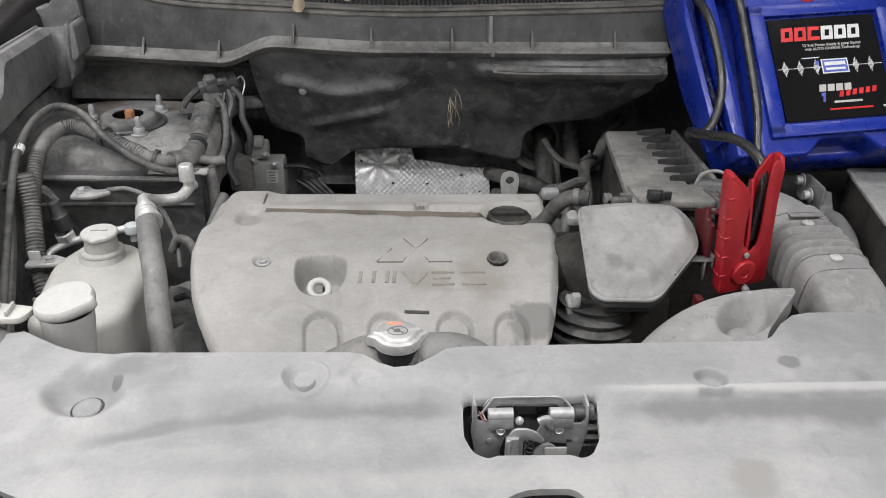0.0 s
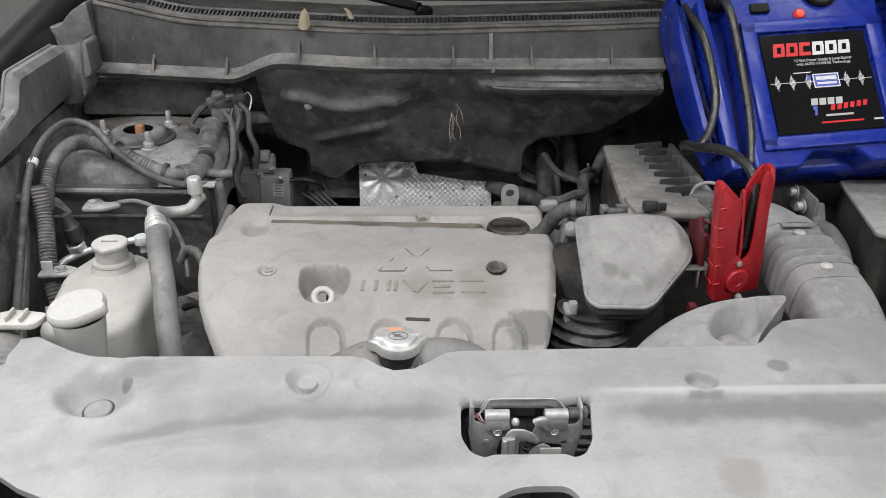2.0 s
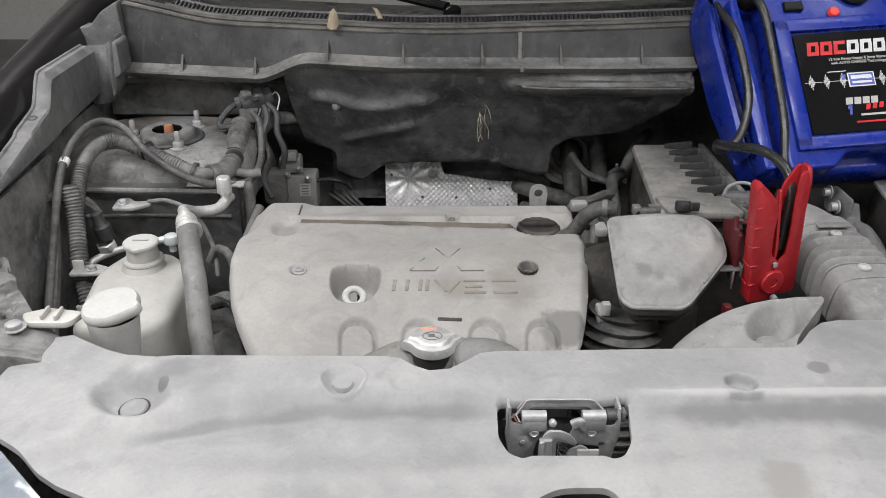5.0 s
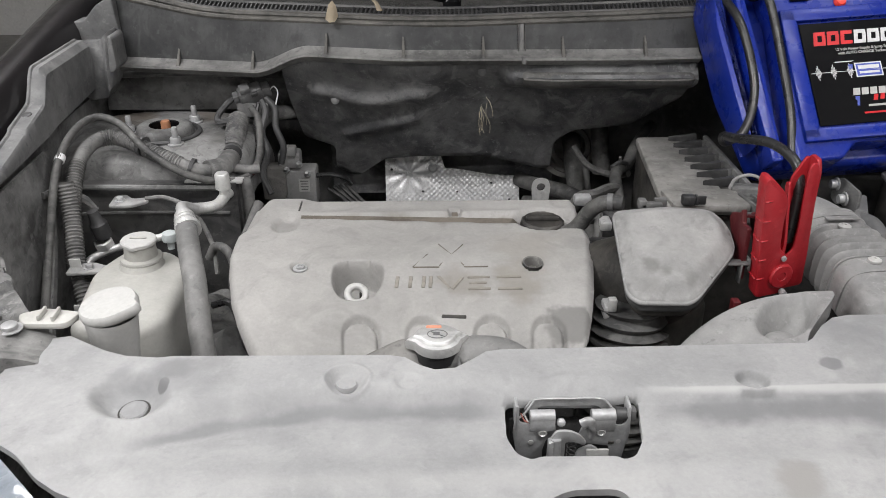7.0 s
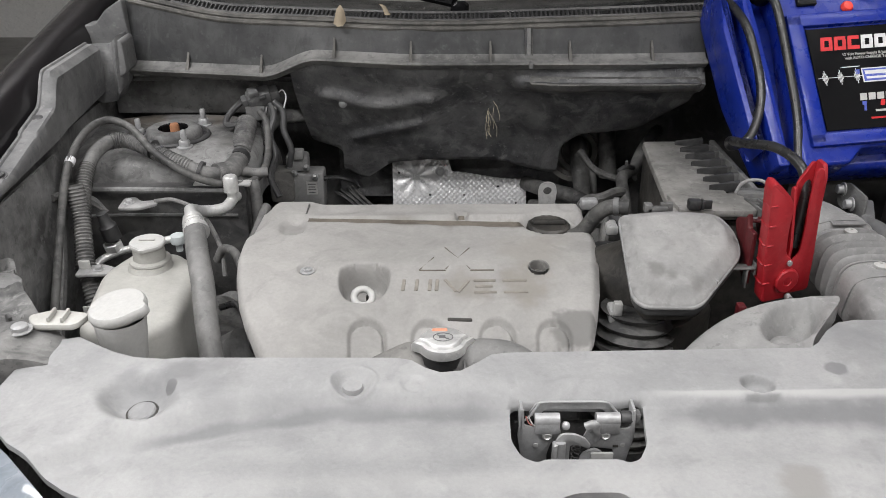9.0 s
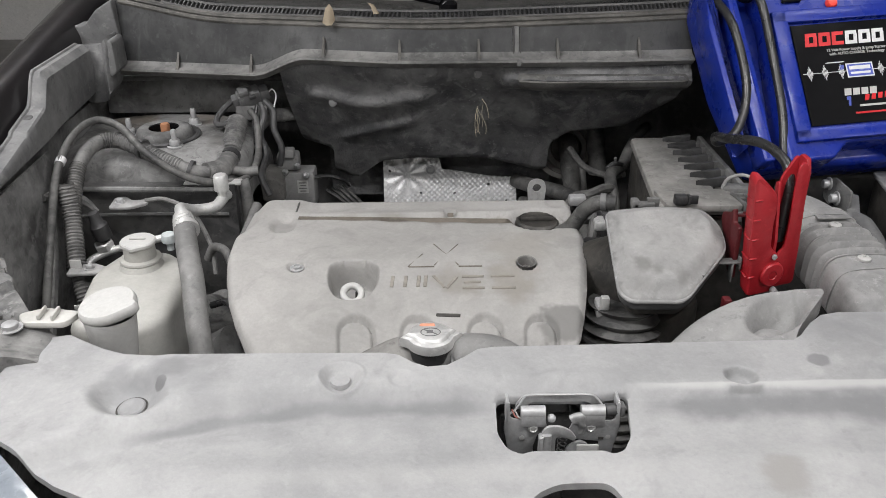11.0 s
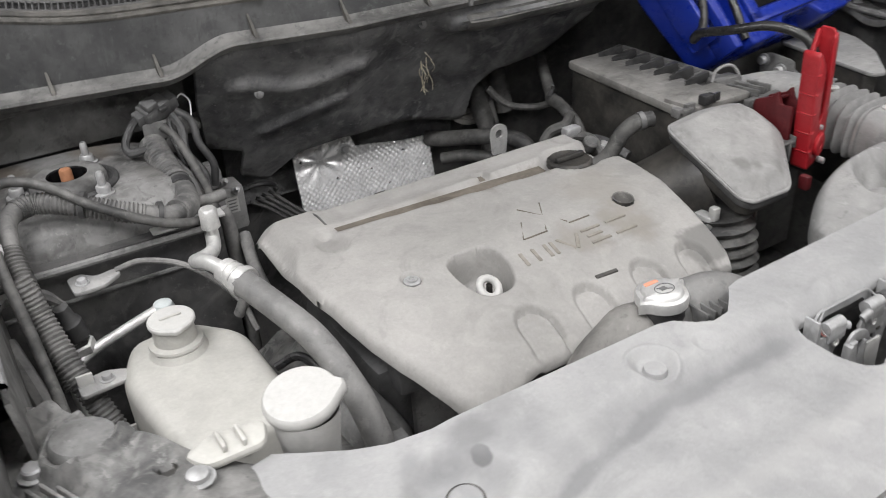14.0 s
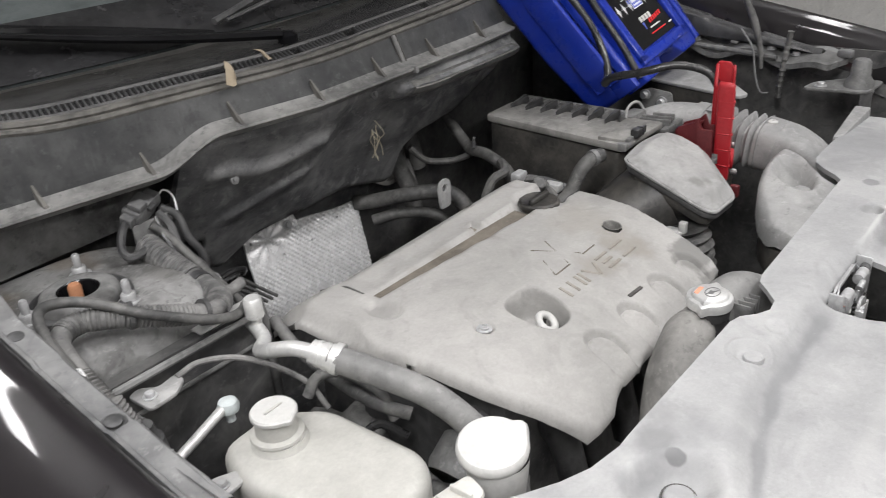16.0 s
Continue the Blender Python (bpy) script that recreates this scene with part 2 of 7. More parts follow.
# ---- materials ----
def surface(name, base, dust=None, cover=0.5, rough=0.6, metal=0.0, big=7.0, fine=90.0, relief=0.15, spots=(), coat=0.0, spec=0.5, contrast=0.18, speck=0.0, trans=0.0, bands=(), streak=0.0, scuff=0.4, fleck=0.4):
    """A worn surface: base colour under patchy dust, with fine grain, relief, stains and painted shade that have a
    place and a size of their own.
    """
    m = bpy.data.materials.new(name)
    m.use_nodes = True
    nt = m.node_tree
    n, l = nt.nodes, nt.links
    b = n["Principled BSDF"]
    co = n.new("ShaderNodeTexCoord")
    dust = dust or tuple(min(1, c * 1.35 + 0.02) for c in base)

    def noise_of(scale, detail=4, roughn=0.6):
        k = n.new("ShaderNodeTexNoise")
        k.inputs["Scale"].default_value, k.inputs["Detail"].default_value, k.inputs["Roughness"].default_value = scale, detail, roughn
        l.new(co.outputs["Object"], k.inputs["Vector"])
        return k.outputs["Fac"]

    def remap(v, a, c, d, e, soft=False):
        k = n.new("ShaderNodeMapRange")
        for i, x in enumerate((a, c, d, e)):
            k.inputs[i + 1].default_value = x
        k.interpolation_type = "SMOOTHSTEP" if soft else "LINEAR"
        l.new(v, k.inputs[0])
        return k.outputs[0]

    def mixed(f, a, c):
        k = n.new("ShaderNodeMix")
        k.data_type = "RGBA"
        if isinstance(f, float):
            k.inputs[0].default_value = f
        else:
            l.new(f, k.inputs[0])
        for s, v in ((6, a), (7, c)):
            if isinstance(v, tuple):
                k.inputs[s].default_value = (*v, 1)
            else:
                l.new(v, k.inputs[s])
        return k.outputs[2]

    fog = remap(noise_of(big, 3, 0.5), 0.32, 0.68, max(0, cover - contrast), min(1, cover + contrast))
    mid = remap(noise_of(big * 5, 4, 0.6), 0.3, 0.7, -contrast * 0.45, contrast * 0.45)
    k = n.new("ShaderNodeMath")
    k.operation, k.use_clamp = "ADD", True
    l.new(fog, k.inputs[0])
    l.new(mid, k.inputs[1])
    col = mixed(k.outputs[0], tuple(base), tuple(dust))
    if scuff:
        k = n.new("ShaderNodeTexNoise")
        k.inputs["Scale"].default_value, k.inputs["Detail"].default_value, k.inputs["Distortion"].default_value = big * 2.6, 7, 1.6
        l.new(co.outputs["Object"], k.inputs["Vector"])
        col = mixed(remap(k.outputs["Fac"], 0.52, 0.66, 0.0, scuff, True), col, tuple(dust))
        col = mixed(remap(k.outputs["Fac"], 0.46, 0.32, 0.0, scuff * 0.8, True), col, tuple(c * 0.75 for c in base))
    if streak:
        k = n.new("ShaderNodeMapping")
        k.inputs["Scale"].default_value = (1, 1, 0.06)
        l.new(co.outputs["Object"], k.inputs["Vector"])
        w = n.new("ShaderNodeTexNoise")
        w.inputs["Scale"].default_value, w.inputs["Detail"].default_value, w.inputs["Roughness"].default_value = 34, 5, 0.7
        l.new(k.outputs[0], w.inputs["Vector"])
        col = mixed(remap(w.outputs["Fac"], 0.53, 0.72, 0.0, streak, True), col, tuple(dust))
        col = mixed(remap(w.outputs["Fac"], 0.46, 0.3, 0.0, streak, True), col, tuple(c * 0.7 for c in base))
    if fleck:
        f8 = noise_of(58, 8, 0.72)
        col = mixed(remap(f8, 0.57, 0.66, 0.0, fleck, True), col, tuple(min(1, c * 1.25) for c in dust))
        col = mixed(remap(f8, 0.43, 0.35, 0.0, fleck, True), col, tuple(c * 0.6 for c in base))
    grain = remap(noise_of(fine * 2, 6, 0.75), 0.3, 0.72, 0.92, 1.07)
    k = n.new("ShaderNodeVectorMath")
    k.operation = "SCALE"
    l.new(col, k.inputs[0])
    l.new(grain, k.inputs["Scale"])
    col = k.outputs[0]
    for (x, y, z), r, ink, strength in spots:
        d = n.new("ShaderNodeVectorMath")
        d.operation = "DISTANCE"
        l.new(co.outputs["Object"], d.inputs[0])
        d.inputs[1].default_value = (x, y, z)
        w = n.new("ShaderNodeMath")
        w.operation = "ADD"
        l.new(d.outputs["Value"], w.inputs[0])
        l.new(remap(noise_of(22, 3), 0.3, 0.7, -r * 0.4, r * 0.4), w.inputs[1])
        hard = 0.85 if strength > 0.7 else 0.35
        col = mixed(remap(w.outputs[0], r * hard, r * 1.25, strength, 0.0, True), col, tuple(ink))
    # coloured bands along a line y = y0 + k x between two ends
    for y0, k0, xa, xb, half, ink, strength in bands:
        sp = n.new("ShaderNodeSeparateXYZ")
        l.new(co.outputs["Object"], sp.inputs[0])
        ma = n.new("ShaderNodeMath")
        ma.operation = "MULTIPLY_ADD"
        l.new(sp.outputs[0], ma.inputs[0])
        ma.inputs[1].default_value, ma.inputs[2].default_value = -k0, -y0
        ad = n.new("ShaderNodeMath")
        l.new(sp.outputs[1], ad.inputs[0])
        l.new(ma.outputs[0], ad.inputs[1])
        ab = n.new("ShaderNodeMath")
        ab.operation = "ABSOLUTE"
        l.new(ad.outputs[0], ab.inputs[0])
        wv = n.new("ShaderNodeMath")
        l.new(ab.outputs[0], wv.inputs[0])
        l.new(remap(noise_of(14, 4), 0.3, 0.7, -half * 0.5, half * 0.5), wv.inputs[1])
        prod = n.new("ShaderNodeMath")
        prod.operation = "MULTIPLY"
        l.new(remap(wv.outputs[0], half * 0.2, half * 1.4, strength, 0.0, True), prod.inputs[0])
        two = n.new("ShaderNodeMath")
        two.operation = "MULTIPLY"
        l.new(remap(sp.outputs[0], xa - 0.03, xa + 0.03, 0.0, 1.0, True), two.inputs[0])
        l.new(remap(sp.outputs[0], xb - 0.03, xb + 0.03, 1.0, 0.0, True), two.inputs[1])
        l.new(two.outputs[0], prod.inputs[1])
        col = mixed(prod.outputs[0], col, tuple(ink))
    if speck:
        col = mixed(remap(noise_of(240, 2), 0.68, 0.74, 0.0, speck), col, tuple(dust))
    l.new(col, b.inputs["Base Color"])
    b.inputs["Metallic"].default_value = metal
    b.inputs["Specular IOR Level"].default_value = spec
    b.inputs["Coat Weight"].default_value = coat
    b.inputs["Coat Roughness"].default_value = 0.05
    b.inputs["Transmission Weight"].default_value = trans
    l.new(remap(noise_of(big * 3), 0.3, 0.7, max(0.02, rough - 0.08), min(1, rough + 0.08)), b.inputs["Roughness"])
    if relief:
        k = n.new("ShaderNodeBump")
        k.inputs["Strength"].default_value, k.inputs["Distance"].default_value = relief, 0.002
        l.new(noise_of(fine * 2.5, 3), k.inputs["Height"])
        l.new(k.outputs[0], b.inputs["Normal"])
    return m


LIDM = surface("dusty_lid_plastic", (0.195, 0.195, 0.194), (0.335, 0.332, 0.325), 0.5, 0.72, big=8, contrast=0.4)
HALF = surface("half_dusty_plastic", (0.06, 0.06, 0.058), (0.196, 0.196, 0.193), 0.5, 0.65, big=9, contrast=0.45)
BLACK = surface("black_plastic", (0.02, 0.02, 0.021), (0.083, 0.083, 0.083), 0.45, 0.5, big=10, contrast=0.4)
DEEP = surface("dark_steel", (0.026, 0.026, 0.028), (0.13, 0.128, 0.124), 0.45, 0.6, big=8, contrast=0.4)
FELT = surface("insulation_felt", (0.046, 0.047, 0.050), (0.215, 0.215, 0.214), 0.44, 0.75, big=7, contrast=0.4, relief=0.6, speck=0.9, scuff=0.55)
COWL = surface("cowl_plastic", (0.010, 0.011, 0.012), (0.06, 0.061, 0.06), 0.30, 0.6, big=6, contrast=0.4, streak=0.55)
LIPM = surface("dusty_cowl_lip", (0.06, 0.06, 0.059), (0.21, 0.208, 0.2), 0.5, 0.7, big=10, contrast=0.5)
SEAL = surface("rubber_seal", (0.035, 0.034, 0.032), (0.14, 0.133, 0.12), 0.5, 0.65, big=10, contrast=0.4)
TOWER = surface("dusty_painted_steel", (0.05, 0.049, 0.048), (0.21, 0.21, 0.206), 0.46, 0.65, big=10, contrast=0.5)
HOSE = surface("rubber_hose", (0.06, 0.06, 0.06), (0.22, 0.217, 0.21), 0.5, 0.65, big=14, contrast=0.45)
HOSEB = surface("dark_rubber_hose", (0.03, 0.03, 0.03), (0.14, 0.138, 0.132), 0.45, 0.6, big=14, contrast=0.45)
HOSEP = surface("pale_rubber_hose", (0.13, 0.13, 0.128), (0.24, 0.237, 0.23), 0.5, 0.6, big=12, contrast=0.35)
WIRE = surface("black_cable", (0.011, 0.011, 0.012), (0.035, 0.035, 0.035), 0.4, 0.3, big=14)
ALU = surface("aluminium_pipe", (0.52, 0.52, 0.52), (0.66, 0.66, 0.64), 0.5, 0.38, 0.45, big=20, contrast=0.4)
FOIL = surface("foil_shield", (0.86, 0.86, 0.86), (0.95, 0.95, 0.95), 0.5, 0.26, 0.35, fleck=0.0, big=18, relief=0.1, contrast=0.4)
STEEL = surface("zinc_steel", (0.48, 0.485, 0.49), (0.30, 0.30, 0.297), 0.5, 0.42, 0.3, big=30, contrast=0.45)
TANK = surface("milky_tank_plastic", (0.37, 0.365, 0.34), (0.5, 0.495, 0.465), 0.5, 0.42, big=6, contrast=0.45, relief=0.03, fleck=0.1, scuff=0.2)
WHITE = surface("white_plastic", (0.42, 0.418, 0.405), (0.50, 0.498, 0.482), 0.6, 0.4, big=8, relief=0.04, fleck=0.12)
MAROON = surface("maroon_plastic", (0.075, 0.006, 0.009), (0.13, 0.02, 0.022), 0.3, 0.5, big=20, relief=0.03)
RED = surface("red_plastic", (0.36, 0.010, 0.018), (0.40, 0.035, 0.04), 0.25, 0.42, big=20, relief=0.03)
BLUE = surface("blue_plastic", (0.006, 0.022, 0.26), (0.014, 0.036, 0.28), 0.25, 0.3, spec=0.35, big=12, relief=0.04, speck=0.25, fleck=0.1)
INK = surface("black_label", (0.006, 0.006, 0.007), (0.015, 0.015, 0.015), 0.3, 0.16, spec=0.12, fleck=0.0, scuff=0.1, relief=0.0, speck=0.1)
PAINT = surface("dark_car_paint", (0.010, 0.009, 0.010), (0.016, 0.014, 0.015), 0.4, 0.35, relief=0.0, coat=0.8, spec=0.2, fleck=0.0, scuff=0.0)
RUST = surface("rusty_strut_rod", (0.26, 0.11, 0.05), (0.40, 0.19, 0.10), 0.5, 0.8)
TOWERP = surface("grimy_tower_steel", (0.06, 0.059, 0.057), (0.238, 0.237, 0.233), 0.5, 0.65, big=10, contrast=0.5, scuff=0.55, fleck=0.5, spots=[((-0.09, 0.11, 0.07), 0.05, (0.13, 0.1, 0.07), 0.55), ((0.06, 0.13, 0.07), 0.045, (0.14, 0.11, 0.08), 0.5), ((-0.12, -0.04, 0.07), 0.04, (0.06, 0.056, 0.05), 0.5), ((0.11, -0.03, 0.07), 0.035, (0.06, 0.056, 0.05), 0.45)])
GREYM = surface("grey_plastic", (0.07, 0.071, 0.073), (0.2, 0.2, 0.197), 0.5, 0.6, big=8, contrast=0.4)
PADM = surface("dusty_felt_pad", (0.045, 0.045, 0.044), (0.16, 0.157, 0.148), 0.5, 0.8, big=9, contrast=0.4, relief=0.4, speck=0.4)
LETTER = surface("brown_relief", (0.20, 0.185, 0.160), (0.27, 0.252, 0.225), 0.5, 0.8, big=12)
LAMPM = surface("grimy_lamp_housing", (0.06, 0.06, 0.06), (0.23, 0.228, 0.22), 0.5, 0.6, big=13, contrast=0.5, scuff=0.5, fleck=0.45)
RESO = surface("stained_lid_plastic", (0.21, 0.209, 0.206), (0.345, 0.341, 0.333), 0.5, 0.7, big=8, contrast=0.4, fleck=0.2, spots=[((-0.045, -0.040, 0.102), 0.014, (0.14, 0.138, 0.132), 0.7), ((-0.028, -0.050, 0.098), 0.012, (0.14, 0.138, 0.132), 0.6), ((0.004, -0.062, 0.093), 0.017, (0.16, 0.158, 0.152), 0.6), ((0.024, -0.066, 0.092), 0.012, (0.16, 0.158, 0.152), 0.5), ((-0.055, -0.075, 0.088), 0.02, (0.19, 0.188, 0.182), 0.4)])
BOXM = surface("worn_box_plastic", (0.10, 0.098, 0.092), (0.27, 0.262, 0.248), 0.5, 0.7, big=8, contrast=0.4)
# oily plastic, also the dark fill that paints shade into slots and holes
OILY_SHADE = surface("oily_and_shade_dark", (0.016, 0.016, 0.016), (0.075, 0.07, 0.062), 0.45, 0.45, big=16, contrast=0.4)
# brown for dirt in the cover, and for shade painted into its lines
GRIME_SHADE = surface("brown_grime_and_shade", (0.085, 0.074, 0.06), (0.17, 0.15, 0.125), 0.45, 0.85, big=10, contrast=0.45)
CONCRETE = surface("concrete_floor", (0.25, 0.245, 0.235), (0.36, 0.35, 0.335), 0.5, 0.8, big=1.5, fine=30, contrast=0.4)
WALLM = surface("painted_wall", (0.7, 0.695, 0.68), (0.78, 0.775, 0.76), 0.5, 0.85, big=1.2, fine=30)
STRAW = surface("dry_straw", (0.3, 0.27, 0.2), (0.42, 0.38, 0.29), 0.5, 0.8)
SHINY = surface("smeared_gloss_black", (0.012, 0.012, 0.013), (0.035, 0.035, 0.036), 0.4, 0.22, spec=0.3, big=8, relief=0.02, fleck=0.3, streak=0.3)
GLASS = surface("windscreen_glass", (0.05, 0.06, 0.06), (0.09, 0.1, 0.1), 0.5, 0.08, spec=0.6, relief=0.0, fleck=0.1)
ORANGE = surface("orange_print", (0.6, 0.27, 0.17), None, 0.3, 0.5)
SILVER = surface("silver_print", (0.6, 0.6, 0.61), (0.75, 0.75, 0.75), 0.5, 0.4)
REDINK = surface("red_print", (0.55, 0.01, 0.015), None, 0.2, 0.4)
BLUEINK = surface("blue_print", (0.06, 0.09, 0.4), None, 0.2, 0.4)
GLOW = bpy.data.materials.new("tube_glow")
GLOW.use_nodes = True
GLOW.node_tree.nodes["Principled BSDF"].inputs["Emission Color"].default_value = (1, 0.98, 0.95, 1)
GLOW.node_tree.nodes["Principled BSDF"].inputs["Emission Strength"].default_value = 9.0

# ---- the room round the car ----
def room():
    x0, x1, y0, y1, h = -4.2, 4.6, -3.8, 6.0, 3.1
    solo("floor", box(x1 - x0, y1 - y0, 0.1, ((x0 + x1) / 2, (y0 + y1) / 2, -0.05)), CONCRETE, (0, 0, 0), "worn grey concrete workshop floor", "floor", kind="structure", flat=True)
    solo("ceiling", box(x1 - x0, y1 - y0, 0.1, ((x0 + x1) / 2, (y0 + y1) / 2, h + 0.05)), WALLM, (0, 0, h), "plain pale workshop ceiling", "ceiling", kind="structure", flat=True)
    for name, sx, sy, px, py in (("wall_west", 0.15, y1 - y0, x0 - 0.075, (y0 + y1) / 2), ("wall_east", 0.15, y1 - y0, x1 + 0.075, (y0 + y1) / 2), ("wall_south", x1 - x0 + 0.3, 0.15, (x0 + x1) / 2, y0 - 0.075), ("wall_north", x1 - x0 + 0.3, 0.15, (x0 + x1) / 2, y1 + 0.075)):
        solo(name, box(sx, sy, h, (px, py, h / 2)), WALLM, (px, py, 0), "plain pale painted workshop wall", "wall", kind="structure", flat=True)
    # fittings for the assumed lamps, all out of view
    for tx, ty, tz in TUBES:
        f = thing("unseen_tube_light", (tx, ty, tz), "long white fluorescent ceiling light fitting, added out of view", "ceiling light", "ceiling lights")
        part("housing", box(1.3, 0.16, 0.05, (tx, ty, tz + 0.03), 0.008), WHITE, f)
        part("tube", tube([(tx - 0.6, ty, tz - 0.02), (tx + 0.6, ty, tz - 0.02)], 0.015, 10, smooth=False), GLOW, f, "glowing white tube")
        for s in (-0.5, 0.5):
            part("hanger", tube([(tx + s, ty, tz + 0.05), (tx + s, ty, h)], 0.006, 6, smooth=False), STEEL, f)


room()


# ---- front cover panel of the car ----
def seg_d(p, a, b):
    p, a, b = Vector(p), Vector(a), Vector(b)
    f = max(0, min(1, (p - a).dot(b - a) / (b - a).length_squared))
    return (p - a - f * (b - a)).length


def panel_z(x, y):
    z = 0.991
    right = 1 - bump(x, 0.02, 0.10)
    sharp = 0.013 * (1 - bump(-0.229 - y, 0, 0.006)) + 0.005 * (1 - bump(-0.235 - y, 0, 0.045))
    yb = -0.243 - 0.8 * max(0, -0.22 - x) ** 2
    soft = 0.022 * (1 - bump(yb - y, -0.040, 0.003))
    z -= right * sharp + (1 - right) * soft
    z += 0.004 * (1 - bump(-0.30 - y, 0, 0.04)) - 0.10 * max(0, -0.33 - y) - 3.2 * max(0, -0.405 - y) ** 1.5
    z -= 0.10 * max(0, abs(x) - 0.45)
    # sunken fixing points
    d = math.hypot(x + 0.247, (y + 0.200) * 1.05)
    z -= 0.009 * bump(d, 0.012, 0.026) - 0.002 * bump(abs(d - 0.026), 0, 0.004)
    d = math.hypot((x + 0.483) * 0.9 + (y + 0.22) * 0.3, (y + 0.218) * 0.92)
    z -= 0.024 * bump(d, 0.016, 0.046)
    z -= 0.004 * bump(math.hypot(x + 0.178, (y + 0.205) * 1.3), 0.010, 0.018)
    z -= 0.014 * bump(math.hypot(x - 0.207, (y + 0.212) * 1.1), 0.013, 0.020)
    z -= 0.003 * bump(seg_d((x, y), (-0.16, -0.33), (-0.115, -0.285)), 0.002, 0.010)
    return z


# stains; the dark spots round the left plug paint the bowl's shade
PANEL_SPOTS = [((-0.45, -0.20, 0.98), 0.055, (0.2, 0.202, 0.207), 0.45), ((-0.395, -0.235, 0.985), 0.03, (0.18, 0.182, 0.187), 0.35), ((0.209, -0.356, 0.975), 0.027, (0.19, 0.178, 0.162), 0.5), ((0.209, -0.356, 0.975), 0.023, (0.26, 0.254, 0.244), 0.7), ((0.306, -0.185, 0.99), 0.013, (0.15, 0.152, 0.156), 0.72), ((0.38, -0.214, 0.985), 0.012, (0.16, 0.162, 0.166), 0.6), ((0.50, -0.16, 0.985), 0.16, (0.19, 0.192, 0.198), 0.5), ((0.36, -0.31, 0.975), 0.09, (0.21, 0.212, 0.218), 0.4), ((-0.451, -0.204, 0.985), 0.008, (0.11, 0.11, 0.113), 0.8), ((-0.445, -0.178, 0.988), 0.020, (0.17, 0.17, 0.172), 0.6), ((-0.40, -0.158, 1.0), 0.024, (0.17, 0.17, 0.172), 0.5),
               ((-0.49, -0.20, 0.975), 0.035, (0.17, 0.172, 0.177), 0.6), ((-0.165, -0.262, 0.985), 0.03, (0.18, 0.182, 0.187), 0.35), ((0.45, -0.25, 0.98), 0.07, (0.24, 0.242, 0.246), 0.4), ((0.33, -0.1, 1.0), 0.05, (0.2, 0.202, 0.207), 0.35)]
# shade below the crease and its bright edge, painted as bands: y0, slope, ends, half width, colour, strength
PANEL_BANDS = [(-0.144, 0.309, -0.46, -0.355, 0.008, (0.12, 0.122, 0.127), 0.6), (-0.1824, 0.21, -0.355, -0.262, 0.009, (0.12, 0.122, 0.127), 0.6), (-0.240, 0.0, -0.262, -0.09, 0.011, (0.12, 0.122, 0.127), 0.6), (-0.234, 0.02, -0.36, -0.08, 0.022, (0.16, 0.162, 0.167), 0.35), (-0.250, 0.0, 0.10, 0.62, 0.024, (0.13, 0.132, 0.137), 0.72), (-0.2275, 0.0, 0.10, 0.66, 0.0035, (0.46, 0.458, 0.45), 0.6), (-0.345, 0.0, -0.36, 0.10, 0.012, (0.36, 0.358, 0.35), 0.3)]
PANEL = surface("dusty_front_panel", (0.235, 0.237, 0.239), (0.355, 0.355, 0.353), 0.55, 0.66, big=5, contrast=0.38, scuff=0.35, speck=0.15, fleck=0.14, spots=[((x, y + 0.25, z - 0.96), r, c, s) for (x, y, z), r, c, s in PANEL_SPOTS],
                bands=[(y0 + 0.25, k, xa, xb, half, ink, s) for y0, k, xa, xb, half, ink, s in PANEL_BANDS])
PANEL_DENS = [(-0.247, -0.200, 0.036, 0.0022), (-0.478, -0.214, 0.055, 0.0035), (-0.178, -0.205, 0.022, 0.003), (0.207, -0.212, 0.026, 0.0022)]


